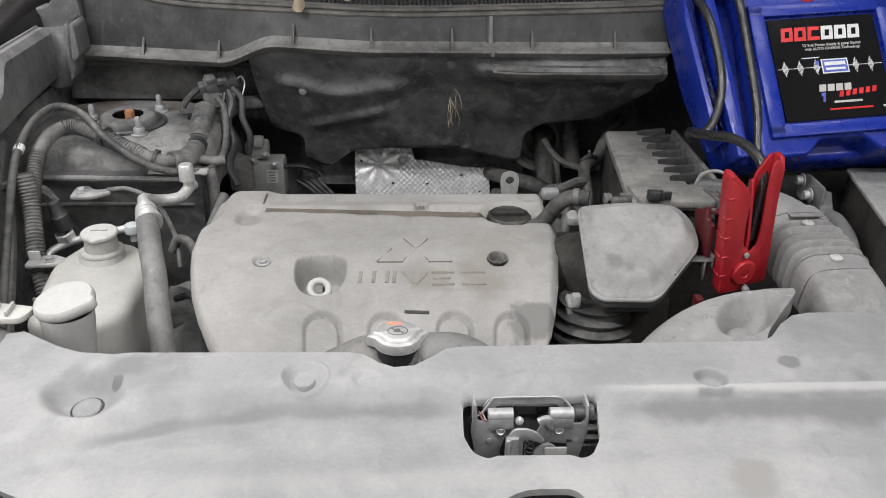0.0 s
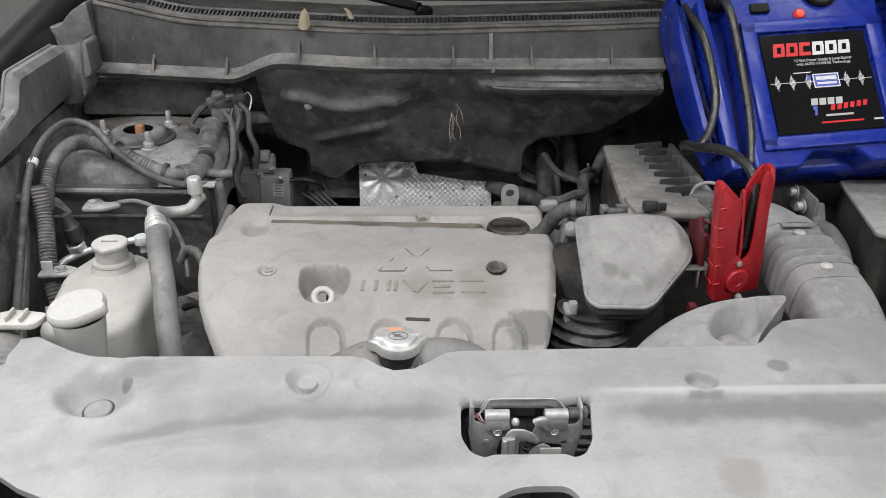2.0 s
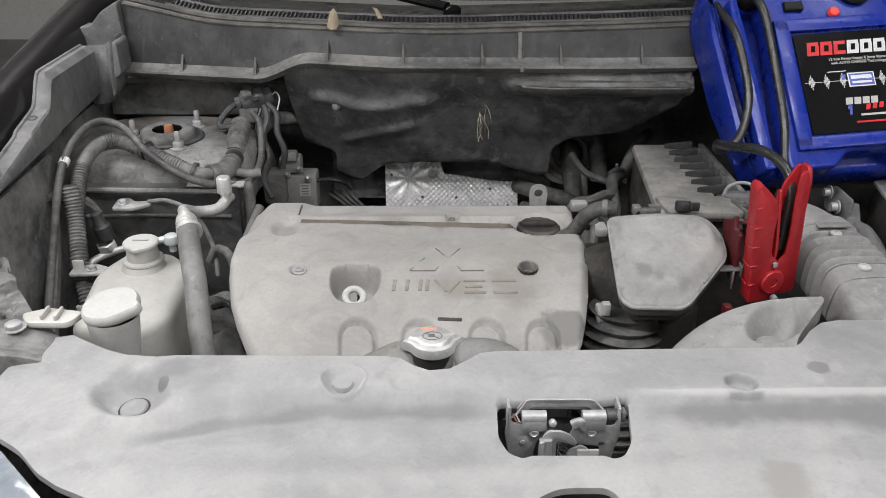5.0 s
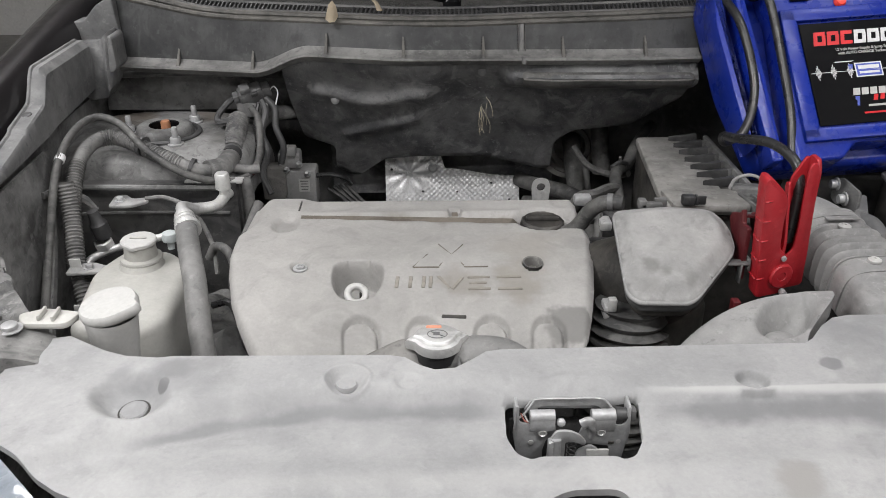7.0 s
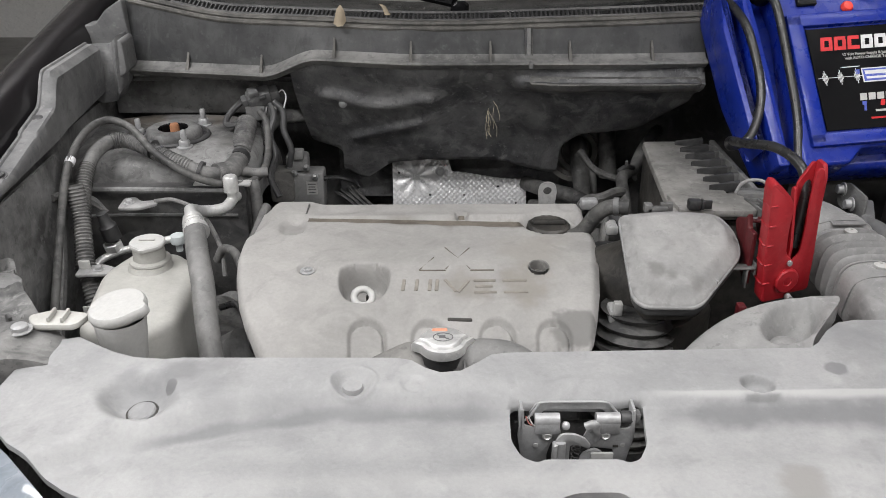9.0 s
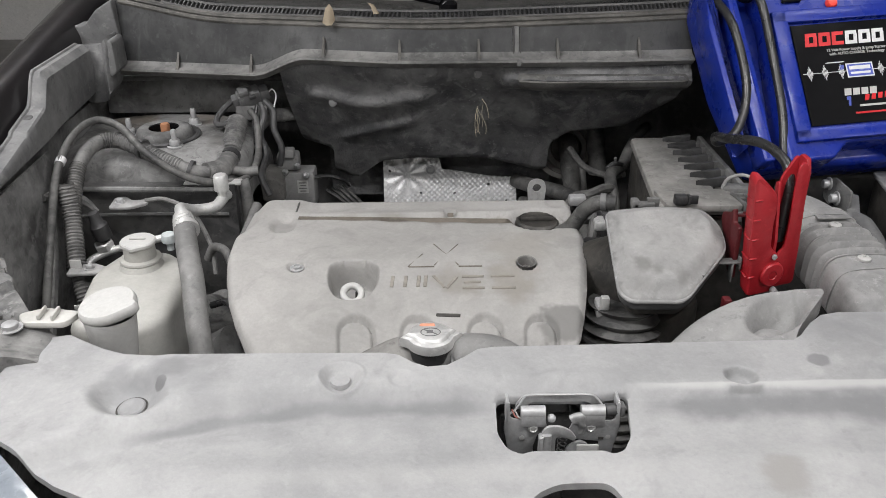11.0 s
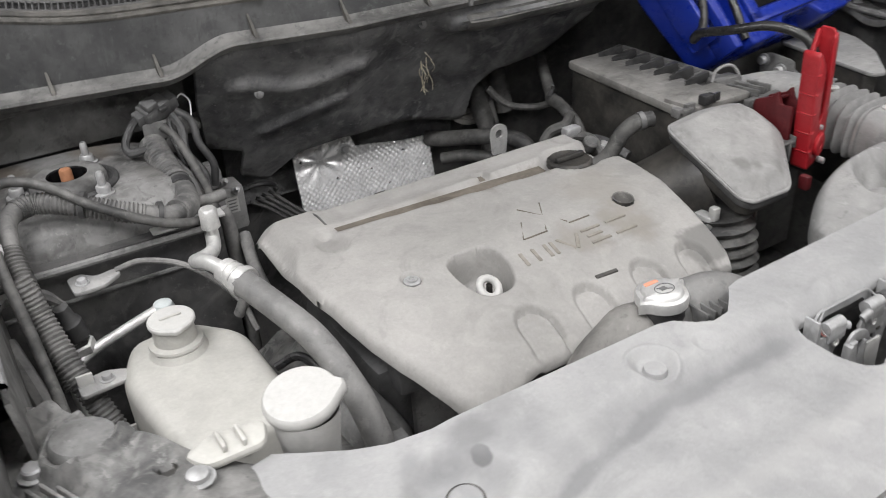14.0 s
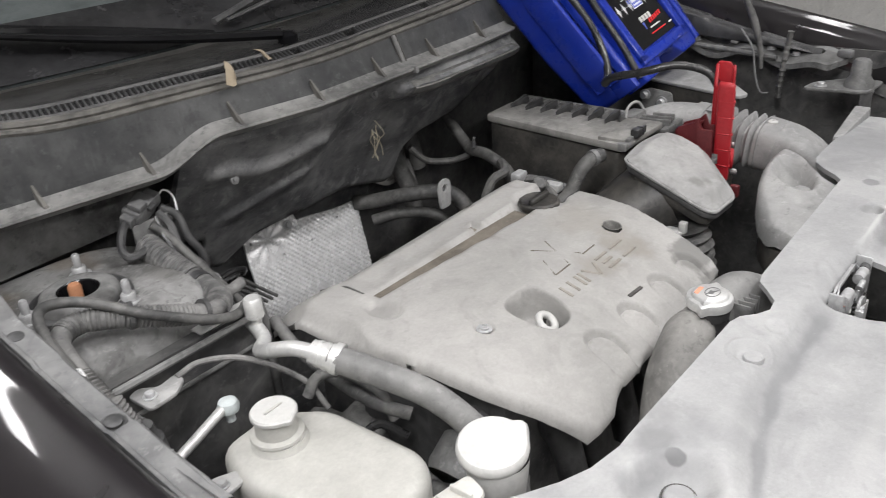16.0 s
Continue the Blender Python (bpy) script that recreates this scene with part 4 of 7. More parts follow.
def cowl():
    root = thing("cowl_trim", (0, 0.55, 1.12), "long dusty black plastic cowl trim with small ribs", "car panel")
    x0, x1 = -0.745, 0.345

    def face_p(x, s):
        return (x, lip_y(x) + 0.006 + 0.034 * s, lip_z(x) + (top_z(x) - lip_z(x)) * s)

    def band(cuts):
        bm = bmesh.new()
        rows = []
        for i in range(111):
            x = x0 + (x1 - x0) * i / 110
            y, z = lip_y(x), lip_z(x)
            prof = [(x, y + 0.012, z - 0.016), (x, y + 0.003, z - 0.010), (x, y - 0.004, z - 0.004), (x, y - 0.003, z), (x, y + 0.016, z + 0.004), (x, y + 0.022, z + 0.010)]
            prof += [(x, y + 0.022 + 0.022 * s, z + 0.010 + (top_z(x) - z - 0.010) * s) for s in (0.3, 0.65, 1.0)]
            prof += [(x, y + 0.06, top_z(x) + 0.001)]
            rows.append([bm.verts.new(p) for p in prof[cuts]])
        for a, b in zip(rows[:-1], rows[1:]):
            for k in range(len(a) - 1):
                bm.faces.new((a[k], b[k], b[k + 1], a[k + 1]))
        bmesh.ops.recalc_face_normals(bm, faces=bm.faces)
        return bm

    part("lip", band(slice(0, 6)), LIPM, root)
    part("face_panel", band(slice(5, 10)), COWL, root)
    for x in (-0.622, -0.476, -0.334, -0.193, -0.049, 0.095, 0.245):
        y, z = lip_y(x), lip_z(x)
        bm = bmesh.new()
        h = 0.032
        v = [bm.verts.new(p) for p in ((x - 0.003, y + 0.001, z + 0.001), (x + 0.003, y + 0.001, z + 0.001), (x + 0.0015, y + 0.03, z + h), (x - 0.0015, y + 0.03, z + h), (x - 0.003, y + 0.03, z), (x + 0.003, y + 0.03, z))]
        for f in ((0, 1, 2, 3), (0, 3, 4), (1, 5, 2), (0, 4, 5, 1), (2, 5, 4, 3)):
            bm.faces.new([v[i] for i in f])
        bmesh.ops.recalc_face_normals(bm, faces=bm.faces)
        part("rib", bm, SEAL, root)
    part("joint_clip", box(0.008, 0.02, 0.012, (0.023, 0.517, 1.165), 0.002), HALF, root)
    part("joint_cover", box(0.009, 0.006, 0.050, (0, 0, 0), 0.002, 2, at(0.021, 0.5475, 1.198, -24)), LIPM, root, "narrow dusty joint cover")
    for dx in (-0.0065, 0.0065):
        part("joint_line", box(0.002, 0.005, 0.050, (0, 0, 0), 0.0005, 1, at(0.021 + dx, 0.5475, 1.198, -24)), OILY_SHADE, root)
    # rubber bonnet seal along the top, in two beads
    for dy, dz, r, lab in ((0.046, 0.001, 0.0052, ""), (0.066, 0.006, 0.0062, "")):
        line = [(x, lip_y(x) + dy, top_z(x) + dz) for x in np.linspace(x0 + 0.01, x1, 16)]
        part("seal_bead", tube(line, r, 8, 4), SEAL, root, "dusty rubber bonnet seal")
    # grille with slots behind the seal
    g = thing("cowl_grille", (0, 0.62, 1.2), "black plastic cowl grille with rows of slots", "grille")
    part("base", strip(lambda x: (x, lip_y(x) + 0.072, top_z(x) + 0.004), lambda x: (x, lip_y(x) + 0.15, top_z(x) - 0.012), 60, x0, x1 + 0.25), BLACK, g)
    part("slope", strip(lambda x: (x, lip_y(x) + 0.105, top_z(x) + 0.004), lambda x: (x, lip_y(x) + 0.34, top_z(x) - 0.004), 60, x0, x1 + 0.25), SHINY, g)
    slat = box(0.0032, 0.020, 0.007, (0, 0, 0), 0.0008, 1)
    me = bpy.data.meshes.new("slat")
    slat.to_mesh(me)
    slat.free()
    me.materials.append(BLACK)
    x = -0.64
    while x < 0.55:
        if not any(a < x < b for a, b in ((-0.33, -0.29), (-0.17, -0.155), (-0.045, -0.02), (0.16, 0.175), (0.36, 0.375))):
            ob = new("slat", me)
            ob.parent = g
            ob.location = Vector((x, lip_y(x) + 0.092, top_z(x) + 0.012)) - ROOT[g]
            ob.rotation_euler = (radians(25), 0, -0.2 if x < -0.2 else 0)
        x += 0.0082
    part("rail", tube([(x, lip_y(x) + 0.082, top_z(x) + 0.009) for x in np.linspace(-0.66, 0.57, 16)], 0.003, 6, 3), DEEP, g)
    part("rail", tube([(x, lip_y(x) + 0.104, top_z(x) + 0.018) for x in np.linspace(-0.66, 0.57, 16)], 0.004, 6, 3), DEEP, g)
    # dead leaves on the seal
    for x, y, z, r, s, lift in ((-0.322, 0.572, 1.233, 8, 0.92, 1.05), (-0.238, 0.590, 1.244, 62, 0.7, 0.55)):
        lf = sheet([(-0.012, -0.006), (-0.004, -0.014), (0.006, -0.012), (0.013, 0.0), (0.008, 0.018), (0.0, 0.03), (-0.007, 0.02)], lambda a, b: (a, b, 0.006 * math.cos(a * 150) + 0.004 * math.sin(b * 120)), 0.005, (), 0.0008)
        solo("dead_leaf", moved(lf, Matrix.Translation((x, y, z)) @ Euler((lift, 0.1, radians(r))).to_matrix().to_4x4() @ Matrix.Scale(s, 4)), surface("dry_leaf", (0.25, 0.20, 0.14), (0.40, 0.34, 0.25), 0.5, 0.8), (x, y, z - 0.01), "dry pale brown leaf on the cowl", "leaf", "dead leaves")


cowl()


def windscreen():
    root = thing("windscreen", (0, 0.95, 1.25), "large tinted car windscreen glass", "windscreen")
    part("glass", strip(lambda x: (x, 0.80 + 0.22 * abs(x + 0.03) ** 2, 1.240), lambda x: (x * 0.86, 1.62 + 0.22 * abs(x) ** 2, 1.72), 24, -0.82, 0.80, (0, 0.003, -0.006)), GLASS, root)
    part("frit_band", strip(lambda x: (x, 0.797 + 0.22 * abs(x + 0.03) ** 2, 1.2415), lambda x: (x * 0.981, 0.911 + 0.22 * abs(x) ** 2, 1.310), 24, -0.82, 0.80, (0, 0.001, -0.001)), SHINY, root, "black band along the glass")
    w = thing("windscreen_wiper", (-0.2, 0.78, 1.27), "black wiper arm resting on the windscreen", "wiper")
    part("arm", tube([(-0.11, 0.70, 1.240), (-0.23, 0.757, 1.255), (-0.36, 0.825, 1.276), (-0.56, 0.93, 1.318)], [0.016, 0.014, 0.012, 0.009], 8, 6, flat=0.6), INK, w)
    part("blade", tube([(-0.20, 0.765, 1.25), (-0.36, 0.85, 1.283), (-0.50, 0.925, 1.31), (-0.75, 1.05, 1.37)], 0.011, 8, 6), INK, w)
    part("spindle_cap", lathe([(0.018, 0), (0.018, 0.012), (0.012, 0.018), (0, 0.02)], 14, at(-0.10, 0.695, 1.225)), INK, w)
    w = thing("windscreen_wiper", (0.3, 0.78, 1.27), "black wiper arm resting on the windscreen", "wiper")
    part("arm", tube([(0.42, 0.72, 1.25), (0.25, 0.75, 1.265), (0.03, 0.80, 1.28), (-0.15, 0.79, 1.265)], [0.014, 0.011, 0.008, 0.006], 8, 6, flat=0.6), BLACK, w)
    part("blade", tube([(0.3, 0.80, 1.275), (0.05, 0.84, 1.29), (-0.17, 0.80, 1.265)], 0.007, 6, 6), BLACK, w)


windscreen()


def firewall():
    solo("firewall", strip(lambda x: (x, 0.80, 1.2), lambda x: (x, 0.82, 0.4), 4, -0.86, 0.86, (0, 0.02, 0)), DEEP, (0, 0.82, 0.4), "dark steel firewall behind the engine", "firewall", kind="structure")

    def felt(x, z):
        y = 0.532 + 0.62 * max(0, 1.142 - z) + 0.2 * max(0, -0.15 - x)
        y -= 0.011 * bump(abs(z - 1.072 - 0.01 * math.sin(x * 30)), 0.0, 0.022) * bump(abs(x + 0.26), 0.10, 0.13)
        y -= 0.012 * bump(abs(z - 1.125), 0.006, 0.02) * bump(x, 0.0, -0.02)
        y -= 0.020 * bump(abs(z - 1.122), 0.008, 0.026) * (1 - bump(x, -0.01, 0.012))
        y += 0.018 * bump(math.hypot(x + 0.05, (z - 1.05) * 0.8), 0.05, 0.14)
        y -= 0.008 * bump(abs(z - 1.0 - 0.35 * (x + 0.25)), 0.0, 0.016) * bump(abs(x + 0.24), 0.06, 0.10)
        y += 0.004 * noise.noise(Vector((x * 14, z * 14, 0)))
        return (x, y, z)

    outline = rounded([(-0.425, 1.16), (-0.42, 1.06), (-0.405, 0.962), (-0.342, 0.940), (-0.346, 0.878), (-0.30, 0.856), (-0.24, 0.912), (-0.16, 0.928), (-0.02, 0.924), (0.09, 0.891), (0.108, 0.895), (0.106, 0.965), (0.142, 0.998), (0.25, 1.01), (0.335, 1.08), (0.345, 1.16)], 0.012)
    root = thing("firewall_insulator", (-0.1, 0.62, 0.887), "black moulded felt insulator with pads under the cowl", "insulator")
    part("felt", sheet(outline, felt, 0.009, (), 0.012, (0, 1, 0)), FELT, root, angle=70)
    def pad(pts):
        return sheet(rounded(pts, 0.008), lambda x, z: (x, felt(x, z)[1] - 0.002, z), 0.008, (), 0.008, (0, 1, 0))

    part("lower_flap", sheet([(-0.36, 0.80), (0.13, 0.80), (0.13, 0.99), (-0.36, 0.99)], lambda x, z: (x, 0.772 + 0.05 * (0.9 - z) + 0.005 * noise.noise(Vector((x * 12, z * 12, 2))), z), 0.012, (), 0.008, (0, 1, 0)), FELT, root, angle=70)
    part("pad", pad([(0.025, 1.106), (0.33, 1.108), (0.335, 1.140), (0.022, 1.141)]), PADM, root, "pale dusty raised pad")
    for x, z in ((-0.049, 1.135), (-0.328, 1.066)):
        p = Vector(felt(x, z))
        part("push_clip", lathe([(0.008, 0), (0.008, 0.003), (0.0045, 0.004), (0.0045, 0.007), (0, 0.008)], 14, Matrix.Translation(p - Vector((0, 0.002, 0))) @ Euler((radians(75), 0, 0)).to_matrix().to_4x4()), GREYM, root, "small grey fastener")
    g = thing("straw_tuft", (-0.04, 0.575, 1.0), "small tuft of dry straw caught on felt", "straw")
    rnd = random.Random(4)
    for i in range(7):
        x, z = -0.043 + rnd.uniform(-0.008, 0.008), 1.075 + rnd.uniform(-0.02, 0.012)
        pts = [(x, 0.566, z)]
        for k in range(3):
            x += rnd.uniform(-0.007, 0.010)
            z -= rnd.uniform(0.010, 0.022)
            pts.append((x, 0.566 + rnd.uniform(-0.012, 0.004), z))
        part("stalk", tube(pts, 0.0006, 4, 3), STRAW, g)


firewall()


def bonnet():
    root = thing("bonnet", (0, 0.74, 1.42), "raised dark painted bonnet above the engine bay", "car bonnet")
    up = Matrix.Translation((0, 0.74, 1.42)) @ Matrix.Rotation(radians(-60), 4, "X") @ Matrix.Scale(-1, 4, (0, 1, 0))

    def shell(h):
        return lambda x, y: tuple(up @ Vector((x, y, h - 0.05 * (x / 0.72) ** 2 - 0.04 * (y / 0.95) ** 2)))

    o = rounded([(-0.70, 0.0), (0.70, 0.0), (0.72, 0.5), (0.66, 0.86), (0.4, 0.97), (-0.4, 0.97), (-0.66, 0.86), (-0.72, 0.5)], 0.05)
    part("skin", sheet(o, shell(0.03), 0.05, (), 0.012, (0, -0.87, -0.5)), PAINT, root)
    part("inner_frame", sheet([(x * 0.96, 0.02 + y * 0.96) for x, y in o], shell(0.0), 0.05, (), 0.01, (0, -0.87, -0.5)), DEEP, root, "dark pressed steel inner frame")
    for s in (-1, 1):
        part("hinge", tube([(s * 0.70, 0.74, 1.41), (s * 0.735, 0.79, 1.33), (s * 0.74, 0.82, 1.2)], 0.012, 8), DEEP, root)


bonnet()


def heat_shield():
    root = thing("heat_shield", (-0.1, 0.75, 0.72), "bright dimpled foil heat shield behind engine", "heat shield")

    def foil(x, z):
        r = math.hypot(x + 0.19, (z - 0.862))
        y = 0.741 - 0.12 * (0.9 - z) + 0.003 * noise.noise(Vector((x * 18, z * 18, 3)))
        star = bump(r, 0.03, 0.065)
        y -= 0.0016 * math.sin(x * 520) * math.sin(z * 520) * (1 - star) * (0.85 + 0.4 * noise.noise(Vector((x * 30, z * 30, 8)))) + 0.0020 * star * math.sin(9 * math.atan2(z - 0.862, x + 0.19)) * min(1, r / 0.03)
        return (x, y, z)

    outline = [(-0.241, 0.70), (0.058, 0.70), (0.05, 0.853), (-0.01, 0.857), (-0.096, 0.871), (-0.112, 0.872), (-0.120, 0.898), (-0.126, 0.909), (-0.18, 0.905), (-0.242, 0.906)]
    holes = [ring_of(0.0032, 8, x, z) for x, z in ((-0.228, 0.87), (-0.16, 0.82), (-0.085, 0.818), (-0.01, 0.838), (0.03, 0.80), (-0.05, 0.78))]
    part("foil", sheet(outline, foil, 0.0022, holes, 0.004, (0, 1, 0)), FOIL, root, angle=60)
    part("bolt", hexbolt(0.007, 0.006, at(-0.138, 0.733, 0.875, 80)), STEEL, root)


heat_shield()


def body():
    # bay floor and side members
    solo("bay_floor", box(1.7, 1.3, 0.04, (0, 0.2, 0.42)), DEEP, (0, 0.2, 0.4), "dark engine bay undertray", "undertray", kind="structure", flat=True)
    for s in (-1, 1):
        nm = "inner_wing"
        root = thing(nm, (s * 0.80, 0.2, 0.45), "dusty dark painted steel inner wing of the engine bay", "inner wing")
        part("wall", box(0.02, 1.15, 0.62, (s * (0.815 if s < 0 else 0.83), 0.22, 0.755)), TOWER if s < 0 else DEEP, root)
        part("wall", box(0.34, 0.02, 0.5, (s * 0.655, 0.395 if s < 0 else 0.42, 0.735)), DEEP, root)
        if s < 0:
            part("splash_shield", sheet([(-0.56, -0.08), (-0.41, -0.08), (-0.41, 0.37), (-0.56, 0.37)], lambda a, b: (a, b, 0.79 + 0.03 * noise.noise(Vector((a * 22, b * 22, 1))) + 0.02 * math.sin(b * 30)), 0.01, (), 0.01), LAMPM, root)
            for k, y in enumerate((0.384,)):
                part("wall_swage", tube([(-0.79, y, 0.93), (-0.65, y, 0.932), (-0.5, y, 0.93)], 0.0035, 8), HALF, root)
            part("ridge", tube([(-0.80, 0.375, 0.985), (-0.66, 0.372, 0.985), (-0.50, 0.372, 0.982)], 0.005, 8), HALF, root)
            part("apron", sheet([(0.02, 0.66), (0.02, 1.055), (0.36, 1.06), (0.36, 0.66)], lambda a, b: (-0.795 + 0.02 * math.sin((b - 0.66) * 6), a, b), 0.03, (), 0.005, (-1, 0, 0)), TOWER, root)


body()


def strut_tower():
    root = thing("strut_tower", (-0.643, 0.54, 0.95), "dusty steel strut tower top with three studs", "strut tower")

    def dome(x, y):
        d = ((abs(x + 0.655) / 0.185) ** 3.2 + (abs(y - 0.565) / 0.155) ** 3.2) ** (1 / 3.2)
        z = 1.022 - 0.10 * max(0, d - 0.72) ** 1.4 - 0.5 * max(0, d - 0.93) ** 1.2
        return (x, y, z + 0.003 * noise.noise(Vector((x * 9, y * 9, 0))))

    part("plate", sheet(rounded([(-0.835, 0.395), (-0.485, 0.405), (-0.465, 0.74), (-0.835, 0.74)], 0.07), dome, 0.012, [ring_of(0.036, 24, -0.643, 0.543)], 0.08), TOWERP, root, angle=60)
    part("mount_base", lathe([(0.067, -0.008), (0.067, 0.002), (0.064, 0.0045), (0.061, 0.0045), (0.058, 0.0), (0.050, 0.0)], 44, at(-0.643, 0.543, 1.024)), BLACK, root, "dark round mount base")
    part("mount_ring", lathe([(0.0525, -0.002), (0.0520, 0.007), (0.0490, 0.0145), (0.044, 0.0175), (0.034, 0.0185), (0.0275, 0.0165)], 44, at(-0.643, 0.543, 1.024)), TOWER, root, "raised round mount ring")
    # black lining, the well's deep shade put into its colour
    part("well", lathe([(0.0280, 0.0168), (0.0262, 0.0145), (0.027, 0.0), (0.030, -0.10), (0, -0.10)], 28, at(-0.643, 0.543, 1.024)), INK, root)
    part("rod", lathe([(0.0088, -0.10), (0.0088, 0.018), (0.0072, 0.021), (0, 0.0215)], 14, at(-0.643, 0.552, 1.024)), RUST, root, "rusty strut rod")
    for x, y in ((-0.608, 0.484), (-0.711, 0.551), (-0.604, 0.613)):
        part("stud", join(hexbolt(0.010, 0.014, at(x, y, 1.022)), lathe([(0.0055, 0.012), (0.0055, 0.030), (0.004, 0.033), (0, 0.033)], 10, at(x, y, 1.022))), STEEL, root)
    part("wall", strip(lambda x: (x, 0.700, 1.02), lambda x: (x, 0.71, 1.13), 6, -0.80, -0.42, (0, 0.02, 0)), TOWER, root)
    part("wall_bead", tube([(-0.76, 0.694, 1.095), (-0.6, 0.692, 1.098), (-0.44, 0.70, 1.09)], 0.007, 8), HALF, root)


strut_tower()


def mirrored(bm, s):
    if s > 0:
        bmesh.ops.scale(bm, vec=(-1, 1, 1), verts=bm.verts)
        bmesh.ops.reverse_faces(bm, faces=bm.faces)
    return bm


def wing(s):
    root = thing("front_wing", (s * 0.86, 0.2, 0.5), "glossy dark painted front wing of the car", "car wing", "front wings")
    bm = bmesh.new()
    rows = []
    for i in range(49):
        y = -0.30 + 1.7 * i / 48
        x = -0.818 + 0.02 * max(0, y - 0.1) + 0.25 * max(0, -0.05 - y) ** 1.4
        z = 1.062 + 0.20 * (y - 0.2) - 0.10 * max(0, -0.05 - y)
        up = 0.082 - 0.02 * (y - 0.2)
        rows.append([bm.verts.new(p) for p in ((x + 0.003, y, z - 0.03), (x, y, z - 0.004), (x - 0.005, y, z + 0.5 * up), (x - 0.014, y, z + 0.84 * up), (x - 0.026, y, z + 0.98 * up), (x - 0.036, y, z + up), (x - 0.056, y, z + 0.94 * up), (x - 0.09, y, z + 0.68 * up), (x - 0.13, y, z + 0.15 * up), (x - 0.155, y, z - 0.12), (x - 0.165, y, z - 0.5))])
    edge = bmesh.new()
    erows = [[edge.verts.new(v.co) for v in r[:2]] for r in rows]
    for r, q in zip(erows[:-1], erows[1:]):
        edge.faces.new((r[0], r[1], q[1], q[0]))
    bmesh.ops.recalc_face_normals(edge, faces=edge.faces)
    part("edge_flange", mirrored(edge, s), DEEP, root, "dusty folded inner edge")
    for a, b in zip(rows[:-1], rows[1:]):
        for k in range(1, 10):
            bm.faces.new((a[k], a[k + 1], b[k + 1], b[k]))
    for r in rows:
        bm.verts.remove(r[0])
    bmesh.ops.recalc_face_normals(bm, faces=bm.faces)
    part("skin", mirrored(bm, s), PAINT, root)
    rail = thing("wing_rail", (s * 0.79, 0.25, 1.0), "dusty grey wing mounting rail with black bolts" if s < 0 else "dark wing mounting rail with black bolts", "rail", "wing rails")
    bm = bmesh.new()
    rows = []
    for i in range(97):
        y = 0.045 + 0.575 * i / 96
        hump = 1 - bump(y, 0.374, 0.425)
        step = 0.002 * (1 if 0.178 < y < 0.30 else -1) * (1 - hump)
        z = 1.085 + 0.22 * (y - 0.187) - step
        z += (1.180 - z) * hump
        xo = -0.811
        xi = -0.781 - 0.004 * hump
        cut = 0.003 + 0.008 * hump
        foot = 1.066 + 0.05 * (y - 0.231)
        rows.append([bm.verts.new(p) for p in ((xo, y, z - 0.03), (xo, y, z + 0.003), (xo + 0.004, y, z + 0.003), (xo + 0.006, y, z), (xi - cut, y, z), (xi, y, z - cut), (xi + 0.002, y, 0.5 * (z + foot)), (xi, y, foot + 0.004), (xi - 0.006, y, foot), (xi - 0.012, y, foot + 0.01))])
    for a, b in zip(rows[:-1], rows[1:]):
        for k in range(9):
            bm.faces.new((a[k], b[k], b[k + 1], a[k + 1]))
    for r in (rows[0], rows[-1]):
        bm.faces.new(r)
    bmesh.ops.recalc_face_normals(bm, faces=bm.faces)
    part("strip", mirrored(bm, s), GREYM if s < 0 else BLACK, rail)
    for x, y, z in ((-0.798, 0.190, 1.0835), (-0.799, 0.350, 1.119)):
        part("bolt", hexbolt(0.0085, 0.005, at(-s * x, y, z, 12)), BLACK, rail)

for side in (-1, 1):
    wing(side)


def cowl_end():
    # end covers between the wing and the cowl
    c = thing("cowl_end_cover", (-0.80, 0.6, 1.05), "grey dusty plastic end cover beside the cowl", "car panel")

    def plate(pts, y0, y1, bev=0.005, r=0.008):
        return prism(rounded(pts, r), y1 - y0, bev, Matrix.Translation((0, y1, 0)) @ Matrix.Rotation(radians(90), 4, "X"), 3)

    part("bracket", plate([(-0.858, 1.175), (-0.860, 1.206), (-0.800, 1.208), (-0.775, 1.236), (-0.742, 1.256), (-0.735, 1.17), (-0.80, 1.165)], 0.655, 0.70, 0.003), GREYM, c)

    def face(x, z):
        y = 0.612 + 0.30 * max(0, z - 1.12) - 0.016 * bump(abs(x + 0.752), 0.0, 0.012)
        y += 0.006 * bump(x + 0.775 + 0.25 * (1.16 - z), 0.0, 0.010)
        return (x, y, z)

    part("cover", sheet(rounded([(-0.842, 1.172), (-0.772, 1.174), (-0.760, 1.184), (-0.742, 1.200), (-0.736, 1.14), (-0.745, 1.10), (-0.762, 1.072), (-0.800, 1.066), (-0.835, 1.10)], 0.008), face, 0.006, (), 0.05, (0, 1, 0)), GREYM, c, angle=60)
    part("post", plate([(-0.742, 1.125), (-0.727, 1.134), (-0.728, 1.190), (-0.736, 1.196)], 0.585, 0.65, 0.002), GREYM, c)


cowl_end()

